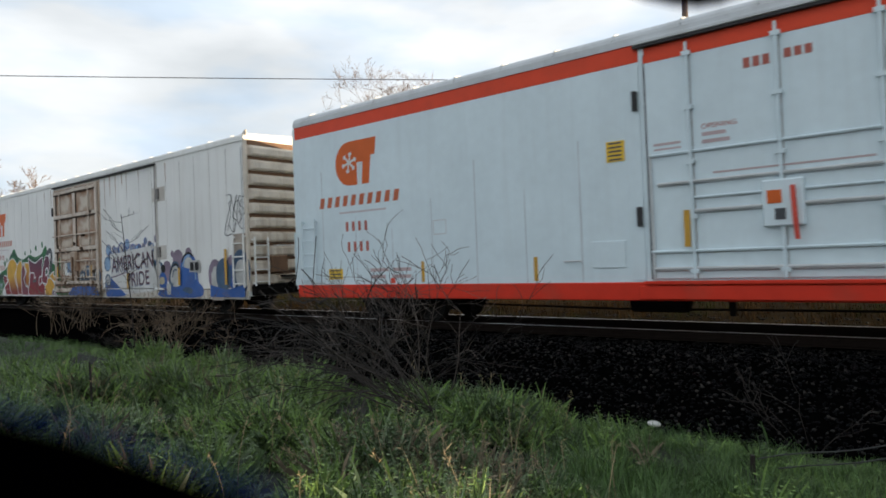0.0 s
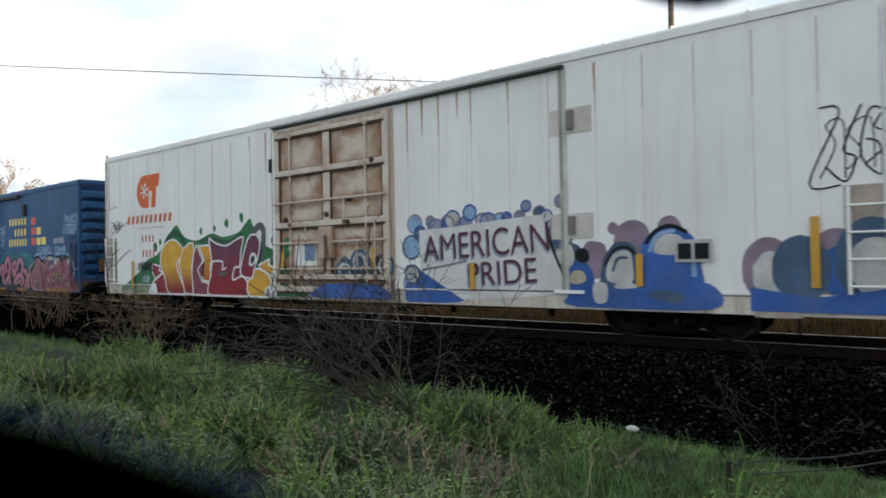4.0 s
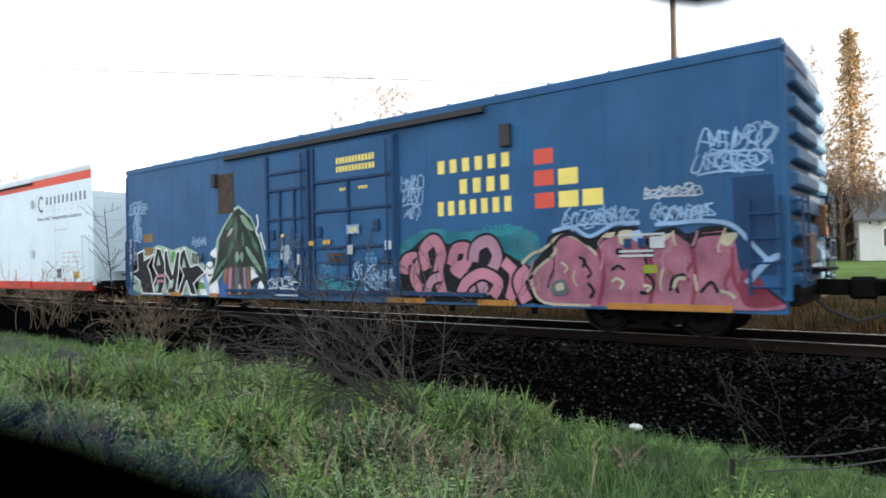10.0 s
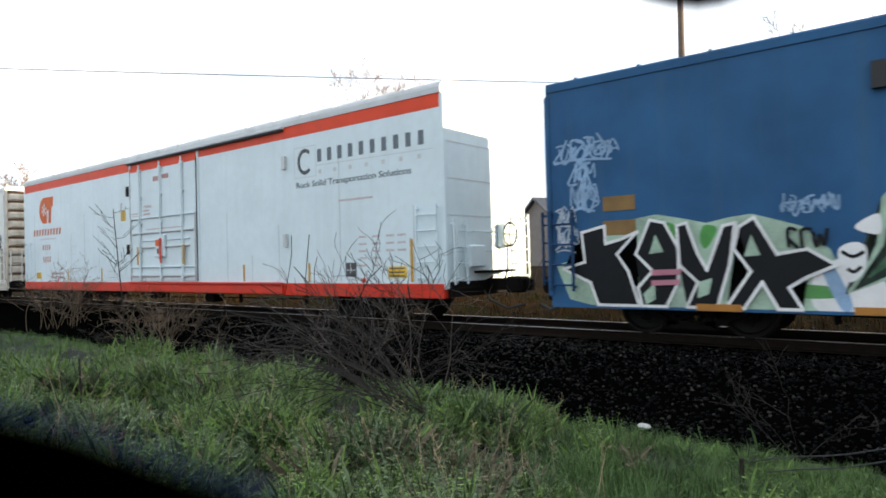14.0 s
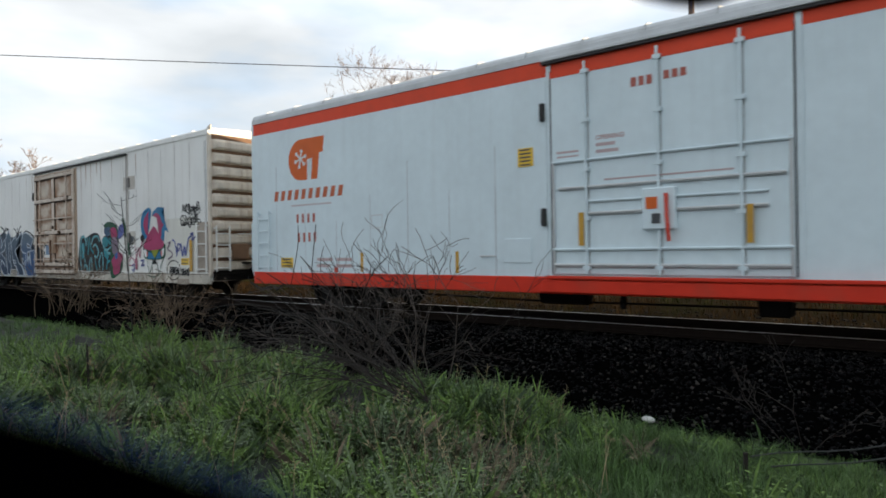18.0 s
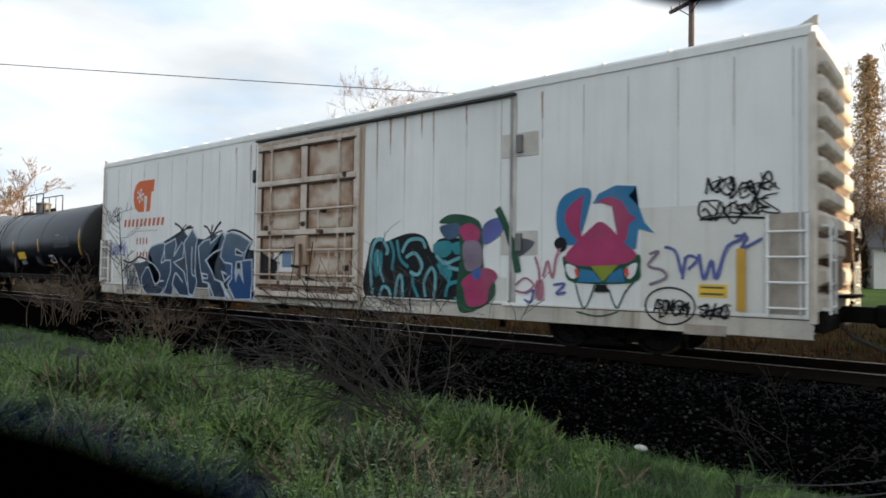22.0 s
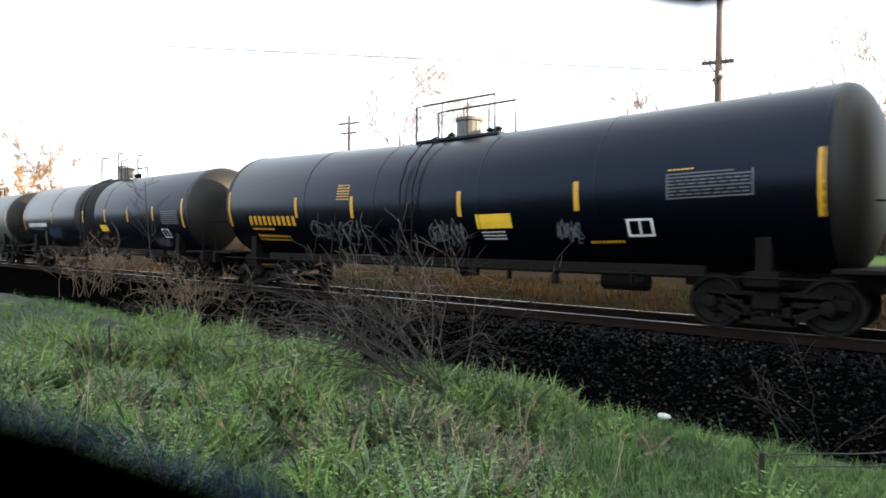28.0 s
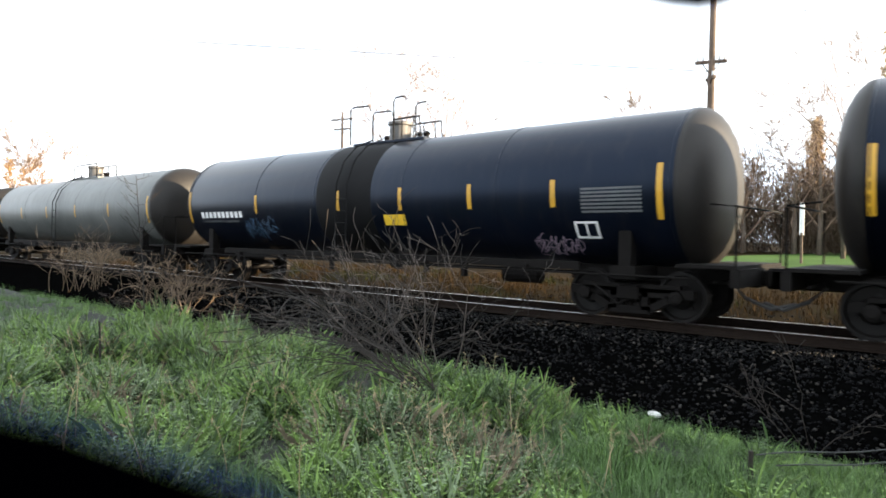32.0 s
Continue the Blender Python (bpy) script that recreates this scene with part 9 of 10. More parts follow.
def build_grass():
    """Arching blades: thick on the near corner and along the ballast, thinner among the weeds."""
    rnd = random.Random(11)
    grass = [tuft_shape(rnd, 9, rnd.uniform(0.17, 0.26), 0.0075, 0.035, rnd.uniform(0.12, 0.26)) for _ in range(12)]
    tall = [tuft_shape(rnd, 8, 0.31, 0.0085, 0.035, 0.26) for _ in range(8)]
    G, Y, T = [], [], []
    tries = 0
    while len(G) + len(Y) + len(T) < 16500 and tries < 9000:
        tries += 1
        az = radians(rnd.uniform(1, 79))
        d = 2.8 + 21 * rnd.random() ** 1.6
        cx, cy = -d * math.sin(az), d * math.cos(az)
        if cy > grass_edge(cx) + 0.10:
            continue
        grassy = smooth(33, 25, math.degrees(az)) if d < 8.5 else smooth(37, 32, math.degrees(az))
        rim = smooth(1.5, 0.4, grass_edge(cx) - cy)
        if rnd.random() > 0.07 + grassy + 0.5 * rim + 0.35 * (d > 12):
            continue
        hue = noise.noise(Vector((cx * 0.7, cy * 0.7, 44))) + rnd.gauss(0, 0.22)
        rad = rnd.uniform(0.06, 0.15) * (0.8 + 0.05 * d)
        high = rnd.uniform(0.6, 1.15) * (0.85 + 0.03 * min(d, 12)) * (1 - 0.30 * rim)
        for _ in range(rnd.randrange(7, 16)):
            u, v = rnd.gauss(0, 1), rnd.gauss(0, 1)
            x, y = cx + u * rad, cy + v * rad
            e = grass_edge(x)
            if y > e + rnd.gauss(0.0, 0.08):
                continue
            dome = max(0.45, 1.15 - 0.22 * (u * u + v * v))
            row = (x, y, ground_z(x, y) - 0.01, high * dome * rnd.uniform(0.8, 1.15), rnd.uniform(0, 6.28), rnd.uniform(-0.2, 0.2))
            if rnd.random() < 0.20 + 0.25 * grassy:
                T.append((rnd.randrange(8), *row))
            elif hue > 0.16 - 0.22 * rim:
                Y.append((rnd.randrange(12), *row))
            else:
                G.append((rnd.randrange(12), *row))
    for _ in range(2400):                                  # the thick fringe along the ballast
        x = -9.5 + 11.5 * rnd.random()
        y = grass_edge(x) + rnd.gauss(-0.28, 0.20)
        row = (x, y, max(ground_z(x, y), ballast_z(x, y)) - 0.02, rnd.uniform(0.40, 0.75), rnd.uniform(0, 6.28), rnd.uniform(-0.2, 0.2))
        (T if rnd.random() < 0.2 else Y).append((rnd.randrange(8), *row))
    for _ in range(2800):                                  # the bank goes on round and behind the camera
        x, y = rnd.uniform(-12, 16), rnd.uniform(-9, 7.6)
        if (x < 0.4 and y > 1.0 and math.hypot(x, y) > 2.4 and -x < 5 * y) or math.hypot(x, y) < 0.7 or y > grass_edge(x):
            continue
        row = (x, y, ground_z(x, y) - 0.01, rnd.uniform(0.9, 1.6), rnd.uniform(0, 6.28), rnd.uniform(-0.2, 0.2))
        (G if rnd.random() < 0.6 else Y).append((rnd.randrange(12), *row))
    scatter_mesh("yellow_green_grass", grass, Y, YGRASS, "yellow-green tufts of young grass on the bank", "grass")
    scatter_mesh("grass", grass, G, GRASS, "lush green arching grass on the bank", "grass")
    scatter_mesh("tall_grass", tall, T, GRASS, "taller tufts of green grass along the ballast", "grass")
    V = [tuft_shape(rnd, 6, 0.30, 0.016, 0.14, 0.2) for _ in range(6)]
    P, Q = [], []
    for _ in range(6000):
        x, y = rnd.uniform(-42, 2), 16.2 + 7 * rnd.random() ** 1.4
        green = noise.noise(Vector((x * 0.35, y * 0.5, 61))) > 0.18
        (Q if green else P).append((rnd.randrange(6), x, y, ground_z(x, y) - 0.03, rnd.uniform(0.6, 1.5), rnd.uniform(0, 6.28), 0))
    scatter_mesh("verge_grass", V, P, VERGE, "dry brown grass on the verge beyond the track", "dry grass")
    scatter_mesh("verge_weeds", V, Q, VERGEGREEN, "dull green weeds among dry grass on the verge", "weeds")


build_grass()
build_weeds()


def grow(rnd, V, F, p, d, length, r, depth, spread, shrink, n=3, droop=0.0, sides=3, r_min=0.0, wob=0.12, segs=3):
    """Branches as thin tapered bars, splitting until the last depth."""
    q, dd, rings = Vector(p), Vector(d).normalized(), []
    for k in range(segs + 1):
        a = dd.orthogonal().normalized()
        b = dd.cross(a)
        rr = max(r_min, r * (1 - 0.45 * k / segs))
        rings.append(len(V))
        for j in range(sides):
            w = q + rr * (math.cos(6.2832 * j / sides) * a + math.sin(6.2832 * j / sides) * b)
            V.append((w.x, w.y, w.z))
        if k < segs:
            dd = (dd + Vector((rnd.gauss(0, wob), rnd.gauss(0, wob), rnd.gauss(0, wob * 0.7) - droop))).normalized()
            q = q + dd * length / segs
            if depth > 0 and k >= 1:
                for _ in range(n - 1 if k == 1 else n):
                    if rnd.random() < 0.75:
                        s = Vector((rnd.gauss(0, spread), rnd.gauss(0, spread), rnd.gauss(0.1, spread * 0.6)))
                        grow(rnd, V, F, q, (dd + s), length * shrink * rnd.uniform(0.7, 1.15), rr * 0.6, depth - 1, spread, shrink, n, droop, sides, r_min, wob, segs)
    for A, B in zip(rings, rings[1:]):
        for j in range(sides):
            F.append((A + j, A + (j + 1) % sides, B + (j + 1) % sides, B + j))


def shrub(name, at, stems, length, r, lean, material, label, seed, depth=2, spread=0.55, droop=0.0, foot=0.12, thin=0.004, side=None):
    """Stems from one root, each a mesh of its own. side: the way to which they all lean."""
    rnd = random.Random(seed)
    th = thing(name, label, "shrub", at)
    for i in range(stems):
        V, F = [], []
        a = rnd.uniform(0, 6.28) if side is None else side + rnd.gauss(0, 0.35)
        t = rnd.uniform(0.1, lean) if side is None else lean * rnd.uniform(0.6, 1.2)
        base = Vector((rnd.gauss(0, foot), rnd.gauss(0, foot * 0.7), 0))
        grow(rnd, V, F, base, (math.cos(a) * t, math.sin(a) * t * 0.6, 1), length * rnd.uniform(0.6, 1.1), r, depth, spread, 0.55, 2, droop, 3, thin, 0.22, 4)
        pyd("stem", V, F, material, th)
    return th


for x, y, n, L, sd in ((-6.7, 7.3, 6, 0.9, 1), (-7.2, 7.5, 8, 1.3, 2), (-8.0, 7.6, 8, 1.35, 3), (-8.8, 7.7, 9, 1.3, 4), (-9.7, 7.9, 10, 1.2, 5), (-10.7, 8.0, 12, 1.1, 6), (-11.8, 8.1, 12, 1.0, 7),
                       (-13.0, 8.2, 13, 1.0, 8), (-14.4, 8.3, 12, 0.9, 9), (-17.8, 8.6, 12, 0.9, 11), (-19.8, 8.7, 12, 0.9, 12)):
    shrub("bramble_shrub", (x, y, ground_z(x, y) - 0.05), n, L, 0.011, 2.0, TWIG, "leafless tangled bramble on the edge of the ballast", sd, spread=0.9, droop=0.08, thin=0.004)
for x, y, n, L, sd in ((-6.1, 7.1, 4, 1.6, 102), (-6.8, 7.2, 5, 1.9, 103), (-7.5, 7.3, 5, 2.0, 104), (-8.3, 7.4, 4, 1.8, 105), (-9.3, 7.6, 4, 1.4, 107)):
    shrub("bramble_shrub", (x, y, ground_z(x, y) - 0.05), n, L, 0.012, 1.05, GREYTWIG if sd != 103 else TWIG, "tall leafless grey shoots rising from the bramble", sd, depth=2, spread=0.6, thin=0.0045)
# long dark stems that arch from one root over the weeds
for x, y, n, L, sd in ((-4.75, 5.3, 6, 1.7, 112), (-5.0, 5.6, 7, 1.9, 113), (-5.4, 5.9, 7, 1.9, 114), (-5.9, 6.3, 5, 1.7, 115)):
    shrub("arching_bramble", (x, y, ground_z(x, y) + 0.30), n, L, 0.011, 1.5, TWIG, "dark bramble stems arching low over the weeds", sd, depth=1, spread=0.28, droop=0.13, side=3.85, thin=0.0055, foot=0.16)
for x, y, n, L, sd in ((-23.4, 9.1, 26, 1.55, 21), (-15.9, 8.6, 26, 1.2, 22)):
    shrub("dry_bush", (x, y, max(ballast_z(x, y), ground_z(x, y))), n, L, 0.009, 1.25, DRYBUSH, "pale dry rounded bush beside the track", sd, spread=0.85, foot=0.50, thin=0.0045)


def bare_sapling(x, y, top, lean):
    """A whip of a tree: one thin stem, twigs on its upper half only."""
    rnd = random.Random(31)
    z0 = ground_z(x, y) - 0.1
    h = top - z0
    th = thing("bare_sapling", "thin bare sapling rising out of the grass", "sapling", (x, y, z0))
    stem = [(lean * (k / 6) ** 1.3 + rnd.uniform(-0.02, 0.02), 0, h * k / 6) for k in range(7)]
    part("stem", tube(bmesh.new(), stem, 0.014, 6, 0.006), TWIG, th)
    for k in range(13):
        f = 0.58 + 0.40 * rnd.random()
        bx, bz = lean * f ** 1.3, h * f
        L = rnd.uniform(0.30, 0.75) * (1.15 - 0.6 * f)
        a, up = rnd.uniform(0, 6.28), rnd.uniform(0.15, 1.1)
        end = (bx + L * math.cos(a), L * math.sin(a), bz + L * up)
        twig = part("twig", tube(bmesh.new(), [(bx, 0, bz), (bx + 0.5 * L * math.cos(a), 0.5 * L * math.sin(a), bz + (0.5 * up + rnd.uniform(-0.12, 0.05)) * L), end], 0.006, 4, 0.0035), TWIG, th)
        for q in (0.45, 0.75):
            p = (bx + q * L * math.cos(a), q * L * math.sin(a), bz + q * L * up * 0.93)
            d = rnd.uniform(0.10, 0.22)
            part("side_twig", tube(bmesh.new(), [p, (p[0] + d * math.cos(a + 0.7), p[1] + d * math.sin(a + 0.7), p[2] + d * rnd.uniform(0.5, 1.2))], 0.004, 3), TWIG, twig)


bare_sapling(-11.8, 5.64, 2.52, -0.42)
shrub("dead_branch", (-1.6, 8.2, ballast_z(-1.6, 8.2)), 4, 0.9, 0.007, 2.2, TWIG, "dead trailing branches over the ballast", 33, depth=2)
for x, y, h in ((-9.16, 3.75, 0.75),):
    st = thing("stake", "thin dark wooden stake in the grass", "stake", (x, y, ground_z(x, y) - 0.1))
    part("shaft", tube(bmesh.new(), [(0, 0, 0), (0.03, 0, h * 0.5), (0.0, 0, h + 0.1)], 0.018, 6, 0.012), TWIG, st)


def fence_wire():
    th = thing("barbed_wire", "slack dark barbed wire strands low over the grass", "wire", (0, 0, 0))
    for k, (z, x0) in enumerate(((-0.25, -1.47), (-0.29, -1.30))):
        pts = [(x0 + 0.16 * i, 5.70 + 0.186 * i - 0.07 * k, z + 0.012 * math.sin(i * 1.3 + k)) for i in range(22)]
        w = part("strand", tube(bmesh.new(), pts, 0.006, 4), WIRE, th)
        for i in range(1, 21, 2):
            part("barb", tube(bmesh.new(), [(pts[i][0] - 0.02, pts[i][1], pts[i][2] - 0.02), (pts[i][0] + 0.02, pts[i][1], pts[i][2] + 0.025)], 0.003, 3), WIRE, w)
    for x, y in ((-1.5, 5.68), (2.06, 9.6)):
        part("fence_post", tube(bmesh.new(), [(x, y, -1.0), (x, y, -0.22)], 0.02, 6), TWIG, th)


fence_wire()


# ---- beyond the track ----
def tree(name, at, height, seed, label, depth=4, spread=0.45, leaf=None, leaves=0, lean=0.0, trunk_r=0.18, limbs=8, first=0.3, leaf_size=0.2, wide=0.8, thin=0.02):
    """A tapered trunk that forks into rising limbs, each split down to twigs."""
    rnd = random.Random(seed)
    th = thing(name, label, "tree", at)
    V, F = [], []
    tr = tube(bmesh.new(), [(0, 0, -0.4), (0.05, 0, height * 0.2), (lean * 0.4, 0, height * 0.4), (lean, 0, height * 0.62)], trunk_r, 8, trunk_r * 0.4)
    part("trunk", tr, BARK, th, smooth=True)
    for i in range(limbs):
        t = first + (0.6 - first) * i / max(1, limbs - 1)
        a = i * 2.4 + rnd.uniform(-0.4, 0.4)
        w = wide * (1.25 - t) * rnd.uniform(0.6, 1.1)
        d = (math.cos(a) * w, math.sin(a) * w, 1.0)
        grow(rnd, V, F, (lean * t, 0, height * t), d, height * 0.30 * rnd.uniform(0.85, 1.1), trunk_r * 0.42 * (1.2 - t), depth - 1, spread, 0.58, 3, 0.0, 3, thin)
    pyd("crown", V, F, TREETWIG, th)
    if leaf:
        pts = np.array(V)
        lv, lf = [], []
        for k in range(leaves):
            p = pts[rnd.randrange(len(pts))] + np.array([rnd.gauss(0, 0.12) for _ in range(3)])
            s = leaf_size * rnd.uniform(0.5, 1.2)
            a, b = np.array([rnd.gauss(0, 1) for _ in range(3)]), np.array([rnd.gauss(0, 1) for _ in range(3)])
            a, b = a / np.linalg.norm(a) * s, b / np.linalg.norm(b) * s
            o = len(lv)
            lv += [p, p + a, p + a * 0.6 + b, p + b]
            lf.append((o, o + 1, o + 2, o + 3))
        pyd("leaves", lv, lf, leaf, th)
    return th


def far_z(x, y):
    return ground_z(x, y)


tree("bare_tree", (-44.5, 45.0, far_z(-44, 45)), 17.5, 41, "tall leafless tree with a few russet leaf clusters", 5, 0.5, RUSTLEAF, 4200, trunk_r=0.20, leaf_size=0.05, thin=0.010)
tree("bare_tree", (-39.0, 46.0, far_z(-39.5, 46)), 16.6, 42, "tall leafless tree with thin upright branches", 5, 0.45, RUSTLEAF, 2400, trunk_r=0.18, leaf_size=0.05, wide=0.6, thin=0.010)
tree("bare_tree", (-83.0, 27.0, far_z(-83, 27)), 11.5, 43, "leafless roadside tree in low sun", 5, 0.45, RUSTLEAF, 1500, trunk_r=0.16, leaf_size=0.10, thin=0.018)
tree("russet_tree", (-95.0, 28.0, far_z(-95, 28)), 9.0, 44, "small tree with russet winter leaves", 4, 0.5, RUSTLEAF, 6000, trunk_r=0.2, leaf_size=0.13, thin=0.02)
for i in range(10):
    x = -20.5 + i * 1.75
    y = 54 + 4 * math.sin(i * 2.1) + (i % 3) * 2.0
    h = 9.0 + 1.6 * math.sin(i * 1.3)
    tree("winter_tree", (x, y, far_z(x, y)), h, 60 + i, "leafless brown tree at the edge of the lawn", 5, 0.6, trunk_r=0.2, first=0.12, wide=1.1, thin=0.012)
tree("winter_tree", (-28.0, 58.0, far_z(-28, 58)), 9.0, 75, "leafless brown tree behind the bungalow", 5, 0.5, trunk_r=0.18, first=0.2, wide=0.8, thin=0.02)
tree("bare_tree", (-6.6, 42.0, far_z(-6.6, 42)), 12.0, 81, "leafless spreading tree on the lawn", 5, 0.5, trunk_r=0.13, wide=0.8, thin=0.008)
tree("bare_tree", (-16.6, 38.0, far_z(-16.6, 38)), 9.0, 82, "pale leafless tree with upright branches", 5, 0.4, trunk_r=0.10, wide=0.5, thin=0.008)


def woods():
    """The tangle of winter scrub behind the lawn: many thin upright twigs gathered into rounded crowns."""
    rnd = random.Random(77)
    n = 90000
    cx = np.array([rnd.uniform(-26, 6) if i < 52 else rnd.uniform(-75, 14) for i in range(70)])
    cy = np.array([rnd.uniform(56, 70) for _ in range(70)])
    ch = np.array([rnd.uniform(3.5, 7.5) if i < 52 else rnd.uniform(2.0, 4.5) for i in range(70)])
    rng = np.random.RandomState(7)
    k = rng.randint(0, 70, n)
    u = rng.normal(0, 1, (n, 3))
    u /= np.linalg.norm(u, axis=1)[:, None]
    u *= (rng.rand(n) ** 0.4)[:, None]
    base = np.stack([cx[k] + u[:, 0] * 2.6, cy[k] + u[:, 1] * 2.0, 0.6 + np.abs(ch[k] * (0.5 + 0.6 * u[:, 2]))], 1)
    d = np.stack([rng.normal(0, 0.4, n), rng.normal(0, 0.4, n), np.abs(rng.normal(0.6, 0.4, n))], 1) * rng.uniform(0.5, 1.2, n)[:, None]
    w = np.stack([rng.normal(0, 1, n), rng.normal(0, 0.3, n), rng.normal(0, 0.3, n)], 1)
    w *= (0.04 / np.linalg.norm(w, axis=1))[:, None]
    V = np.stack([base - w, base + w, base + d + w * 0.3, base + d - w * 0.3], 1).reshape(-1, 3)
    F = np.arange(4 * n).reshape(-1, 4)
    me = bpy.data.meshes.new("far_woods")
    me.vertices.add(len(V))
    me.vertices.foreach_set("co", V.astype(np.float32).ravel())
    me.loops.add(F.size)
    me.loops.foreach_set("vertex_index", F.astype(np.int32).ravel())
    me.polygons.add(n)
    me.polygons.foreach_set("loop_start", np.arange(0, F.size, 4, dtype=np.int32))
    me.update(calc_edges=True)
    me.materials.append(SCRUB)
    tagged(new("far_woods", me), "brown leafless winter scrub behind the lawn", "woods", kind="stuff")


woods()


LARCH = mat("russet-green needles", (0.44, 0.31, 0.17), 0.85, vary=0.5, scale=1, island=0.6, bump=0.0)


def conifer(at, height, seed, girth=0.13, clumps=420):
    """A tall narrow tree: whorls of drooping boughs round the trunk, each a spray of small needles clumps."""
    rnd = random.Random(seed)
    th = thing("tall_conifer", "tall narrow tree with russet-lit foliage", "tree", at)
    part("trunk", tube(bmesh.new(), [(0, 0, -0.4), (0, 0, height)], 0.3, 8, 0.03), BARK, th)
    lv, lf = [], []
    for k in range(clumps):
        t = (k + rnd.random()) / clumps
        z = height * (0.10 + 0.89 * t ** 0.9)
        reach = height * girth * (1 - t) ** 0.75 * rnd.uniform(0.55, 1.1) + 0.15
        a = k * 2.4 + rnd.uniform(-0.5, 0.5)
        for j in range(22):
            u = 0.15 + 0.85 * rnd.random()
            p = np.array([reach * u * math.cos(a) + rnd.gauss(0, 0.16), reach * u * math.sin(a) + rnd.gauss(0, 0.16), z - 0.35 * reach * u * u + rnd.gauss(0, 0.14)])
            q = rnd.uniform(0.07, 0.18)
            f, w = np.array([rnd.gauss(0, 1), rnd.gauss(0, 1), rnd.gauss(-0.3, 0.5)]) * q, np.array([rnd.gauss(0, 1) for _ in range(3)]) * q * 0.6
            o = len(lv)
            lv += [p, p + f, p + f * 0.6 + w, p + w]
            lf.append((o, o + 1, o + 2, o + 3))
    pyd("foliage", lv, lf, LARCH, th)


conifer((-6.1, 58.0, far_z(-6, 58)), 17.5, 90, 0.16, 460)
conifer((-12.6, 66.0, far_z(-12, 66)), 12.0, 91, 0.15, 300)
conifer((-17.3, 50.0, far_z(-17.3, 50)), 8.5, 92, 0.16, 160)


def utility_pole(at, height, arms, label):
    th = thing("utility_pole", label, "utility pole", at)
    part("shaft", tube(bmesh.new(), [(0, 0, -0.6), (0.02, 0, height * 0.5), (0.05, 0, height)], 0.16, 12, 0.10), POLE, th, smooth=True)
    for z, w, a in arms:
        arm = part("crossarm", boxm(-w, w, -0.06, 0.06, z - 0.06, z + 0.06, bevel=0.01), POLE, th)
        arm.rotation_euler.z = a
        for x in (-w + 0.1, -w * 0.5, w * 0.5, w - 0.1):
            part("insulator", lathe(bmesh.new(), [(z + 0.06, 0.02), (z + 0.12, 0.05), (z + 0.17, 0.03), (z + 0.2, 0.045), (z + 0.24, 0.01)], "z", 8), G_WHITE, arm).location = (x, 0, 0)
        part("brace", tube(bmesh.new(), [(-w * 0.6, -0.05, z), (0, -0.05, z - 0.5)], 0.02), IRON, arm)
        part("brace", tube(bmesh.new(), [(w * 0.6, -0.05, z), (0, -0.05, z - 0.5)], 0.02), IRON, arm)
    return th


P1 = (-8.25, 24.85)
utility_pole((*P1, far_z(*P1)), 12.1, ((11.65, 1.1, -0.5), (8.0, 0.55, 0.3), (7.4, 0.3, -0.8)), "dark weathered timber utility pole with crossarms beyond the track")
P2 = (-41.5, 36.0)
utility_pole((*P2, far_z(*P2)), 11.0, ((10.4, 1.1, 0.2), (9.6, 0.8, 0.2)), "distant timber utility pole with crossarms")
cable = thing("overhead_cable", "thin dark overhead cable crossing the track", "cable", (0, 0, 0))
A_, B_ = Vector((P1[0], P1[1], far_z(*P1) + 7.65)), Vector((-46.0, -9.6, 9.7))
pts = [A_.lerp(B_, k / 24) - Vector((0, 0, 0.6 * (k / 24) * (1 - k / 24))) for k in range(25)]
part("strand", tube(bmesh.new(), pts, 0.016, 5), WIRE, cable)
utility_pole((-46.0, -9.6, -0.15), 10.2, ((9.6, 0.8, 0.5),), "timber utility pole on the near side of the track")

mk = thing("marker_post", "white-topped marker post on the lawn", "marker post", (-6.6, 32.0, far_z(-6.6, 32)))
part("shaft", boxm(-0.05, 0.05, -0.04, 0.04, -0.3, 1.3, bevel=0.01), POLE, mk)
part("top", boxm(-0.09, 0.09, -0.03, 0.03, 1.2, 2.6, bevel=0.01), SIGN, mk, "white painted top")


def house(at, yaw, w, d, h, rise, label, wall, windows):
    th = thing("house", label, "house", at)
    th.rotation_euler.z = radians(yaw)
    part("wall", boxm(-w / 2, w / 2, -d / 2, d / 2, -0.3, h), wall, th)
    bm = bmesh.new()
    extrude_x(bm, [(-d / 2 - 0.4, h - 0.1), (0, h + rise), (d / 2 + 0.4, h - 0.1), (d / 2 + 0.4, h - 0.25), (0, h + rise - 0.18), (-d / 2 - 0.4, h - 0.25)], -w / 2 - 0.35, w / 2 + 0.35)
    part("roof", bm, SHINGLE, th)
    for s in (-1, 1):
        g = bmesh.new()
        vs = [g.verts.new((s * w / 2, y, z)) for y, z in ((-d / 2, h), (d / 2, h), (0, h + rise - 0.15))]
        g.faces.new(vs)
        part("gable", g, wall, th)
    for x, z, ww, hh in windows:
        fr = part("window", boxm(x - ww / 2 - 0.08, x + ww / 2 + 0.08, -d / 2 - 0.05, -d / 2 + 0.02, z - 0.08, z + hh + 0.08), SIGN, th)
        part("pane", boxm(x - ww / 2, x + ww / 2, -d / 2 - 0.06, -d / 2 - 0.05, z, z + hh), PANE, fr)
    part("door", boxm(w * 0.3 - 0.45, w * 0.3 + 0.45, -d / 2 - 0.05, -d / 2 + 0.02, 0.0, 2.05), FENCEW, th)
    part("chimney", boxm(-w * 0.2 - 0.3, -w * 0.2 + 0.3, -0.3, 0.3, h + rise * 0.6, h + rise + 0.8), SHINGLE, th)


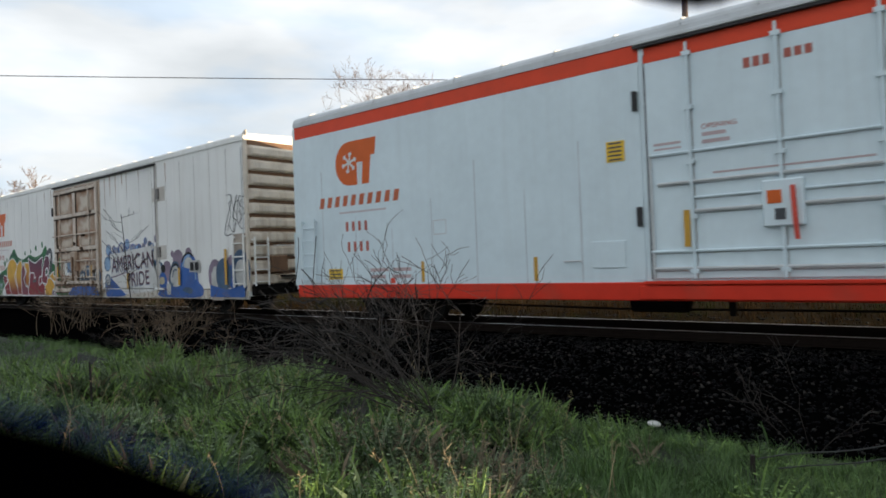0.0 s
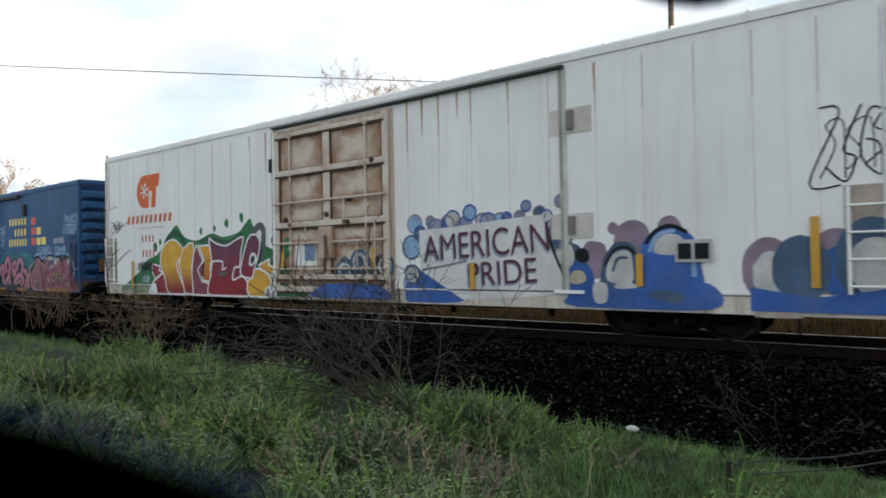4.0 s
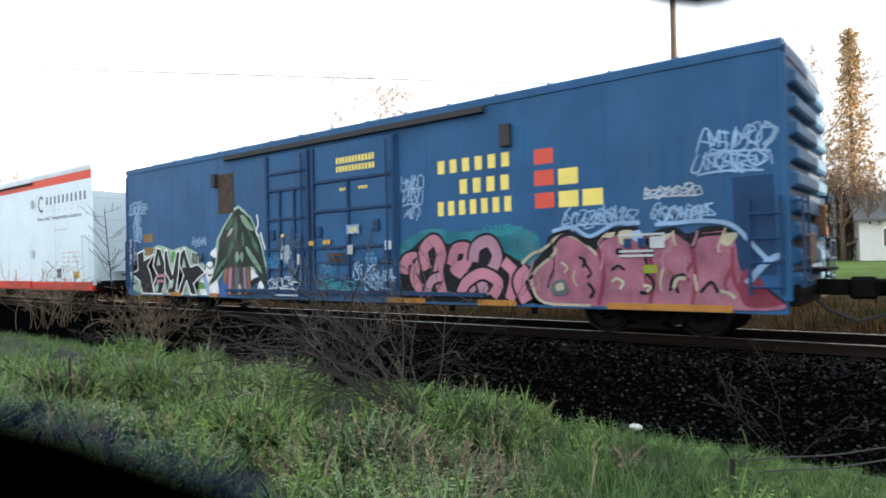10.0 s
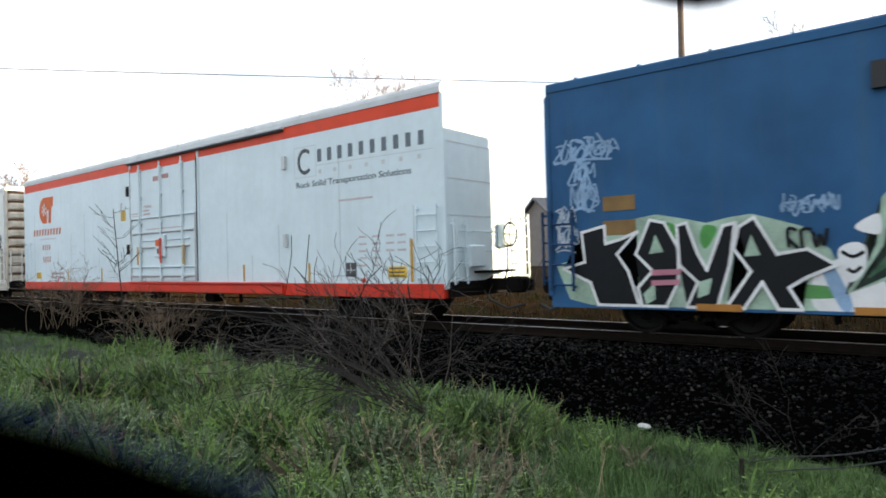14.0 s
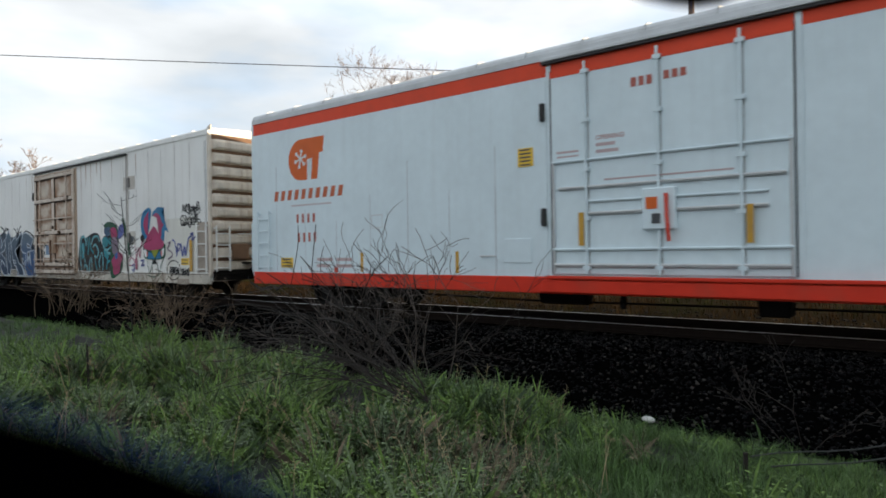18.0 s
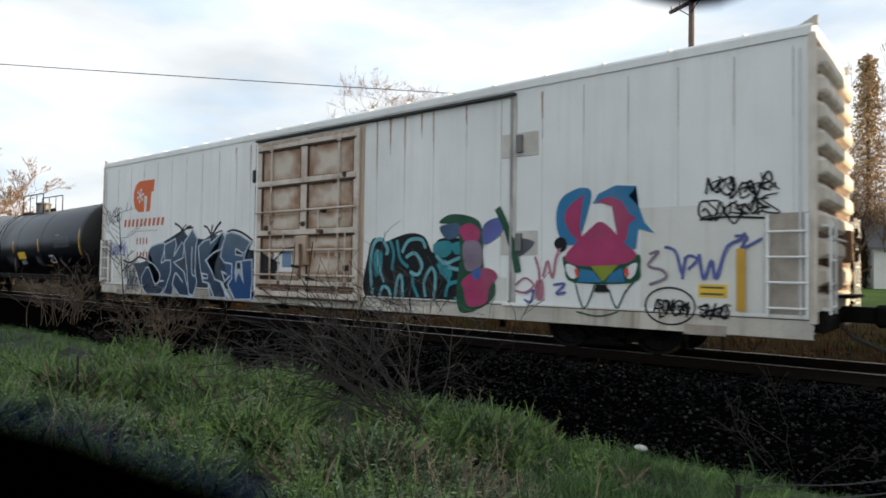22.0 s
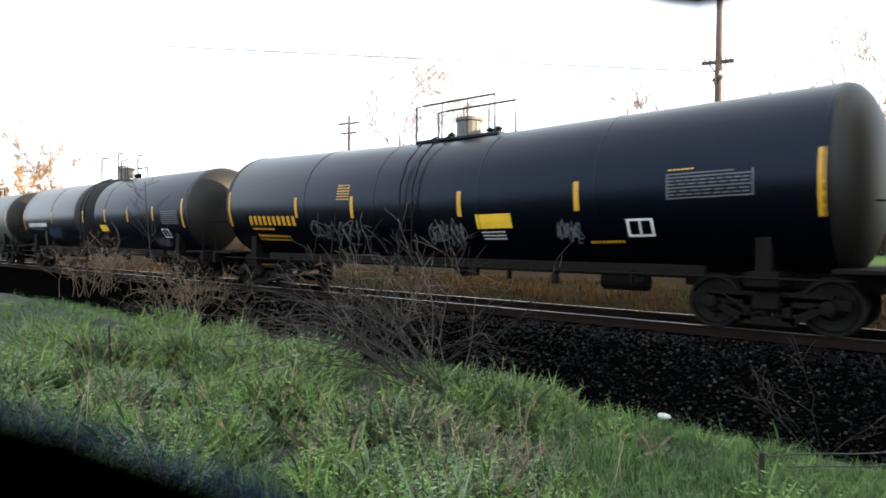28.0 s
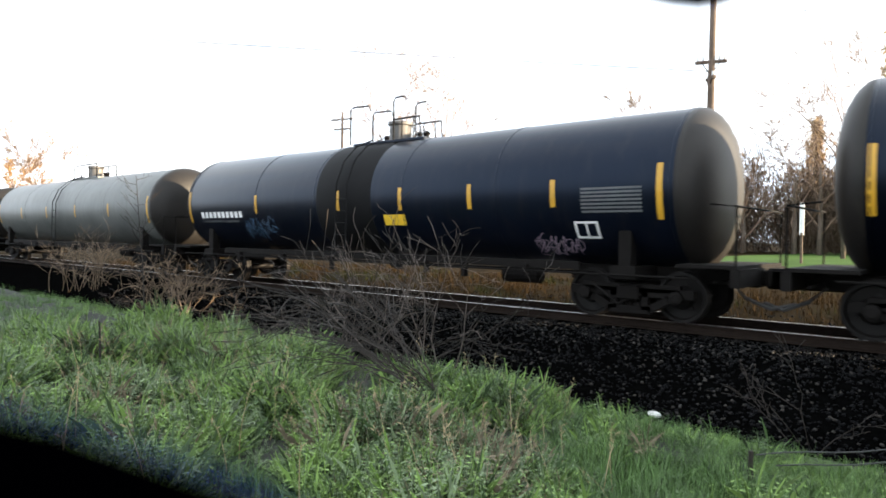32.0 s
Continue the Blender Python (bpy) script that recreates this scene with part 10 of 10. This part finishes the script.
house((-1.2, 58.0, far_z(-1.2, 58)), 12, 10, 7, 2.9, 2.0, "white single-storey house beside bare trees", HOUSEW, ((-3, 0.9, 1.2, 1.2), (0, 0.9, 1.4, 1.2)))
house((-24.0, 50.0, far_z(-24, 50)), 62, 11, 8, 2.8, 2.6, "grey-brown bungalow behind a cedar fence", HOUSEGREY, ((-3, 0.9, 1.2, 1.2), (2.4, 0.9, 1.2, 1.2)))
fence = thing("board_fence", "weathered cedar board fence in front of the bungalow", "fence", (-19.6, 40.8, far_z(-19, 40)), kind="")
fence.rotation_euler.z = radians(-8)
b0 = part("board", boxm(-0.07, 0.07, -0.012, 0.012, 0.0, 1.75), FENCEW, fence)
for i in range(1, 42):
    ob = new("board", b0.data)
    ob.parent = fence
    ob.location = (i * 0.15, 0.01 * (i % 2), -0.02 * (i % 3))
for z in (0.4, 1.35):
    part("fence_rail", boxm(-0.1, 6.3, 0.012, 0.06, z - 0.04, z + 0.04), FENCEW, fence)


# ---- camera shroud ----
def soft_rubber():
    m = bpy.data.materials.new("soft black rubber lip")
    m.use_nodes = True
    n, l = m.node_tree.nodes, m.node_tree.links
    at = n.new("ShaderNodeAttribute")
    at.attribute_name = "lip"
    clear = n.new("ShaderNodeBsdfTransparent")
    mix = n.new("ShaderNodeMixShader")
    b = n["Principled BSDF"]
    tint, dark = n.new("ShaderNodeMix"), n.new("ShaderNodeMapRange")
    tint.data_type = "RGBA"
    dark.inputs["From Min"].default_value, dark.inputs["From Max"].default_value = 0.35, 0.95
    l.new(at.outputs["Fac"], dark.inputs["Value"])
    l.new(dark.outputs["Result"], tint.inputs["Factor"])
    tint.inputs["A"].default_value, tint.inputs["B"].default_value = (0.002, 0.008, 0.065, 1), (0.0001, 0.0001, 0.0003, 1)
    l.new(tint.outputs["Result"], b.inputs["Base Color"])
    b.inputs["Roughness"].default_value, b.inputs["Specular IOR Level"].default_value = 1.0, 0.0
    l.new(at.outputs["Fac"], mix.inputs["Fac"])
    l.new(clear.outputs["BSDF"], mix.inputs[1])
    l.new(b.outputs["BSDF"], mix.inputs[2])
    l.new(mix.outputs["Shader"], n["Material Output"].inputs["Surface"])
    return m


LIP = soft_rubber()
HX = math.tan(radians(FOV / 2))


def shroud(name, edge, inward, width, label):
    """A matt black rubber edge a hand's width before the lens, carried with the camera, thinning to a soft lip. edge: points across and down the picture."""
    d = 0.12
    dx, dy = inward
    rows = [(-1.0, 0.0), (-0.5, 0.22), (0.0, 0.55), (0.5, 0.85), (1.0, 1.0), (9.0, 1.0)]
    V, A = [], []
    for k, alpha in rows:
        for x, y in edge:
            u, v = x + dx * width * k, y + dy * width * k
            V.append(((u - 784) / 784 * HX * d, (441 - v) / 784 * HX * d, -d))
            A.append(alpha)
    n = len(edge)
    F = [(j * n + i, j * n + i + 1, (j + 1) * n + i + 1, (j + 1) * n + i) for j in range(len(rows) - 2) for i in range(n - 1)]
    ob = pyd(name, V[:5 * n], F, LIP)
    pyd("rubber_edge", V[4 * n:], [(i, i + 1, n + i + 1, n + i) for i in range(n - 1)], SHROUD, ob)
    A = A[:5 * n]
    at = ob.data.attributes.new("lip", "FLOAT", "POINT")
    at.data.foreach_set("value", A)
    return tagged(ob, label, "lens shroud")


low_edge = shroud("lens_shroud", [(-160, 690), (0, 722), (130, 755), (300, 815), (430, 862), (600, 940), (760, 1010)], (-0.34, 0.94), 48, "soft black rubber edge of the lens shroud")
top_edge = shroud("lens_shroud", [(1080, -22), (1140, 0), (1190, 10), (1235, 14), (1275, 8), (1310, -6), (1360, -26)], (0.0, -1.0), 13, "small black tab of the lens shroud")


# ---- motion ----
def motions():
    for car, x_mid in CARS:
        walk(car, [(t, pose(x_mid + s, TRACK_Y, 0)) for t, s in RUN])
    ts = [i / 6 for i in range(193)]
    run = np.interp(ts, [t for t, s in RUN], [s for t, s in RUN])
    turn = [math.degrees(s / WHEEL_R) for s in run]
    for w, dx in WHEELS:
        walk(w, [(t, pose(dx, 0, WHEEL_R, 0, a, 0)) for t, a in zip(ts, turn)])
    for edge in (low_edge, top_edge):
        walk(edge, CAM_ROWS)


motions()
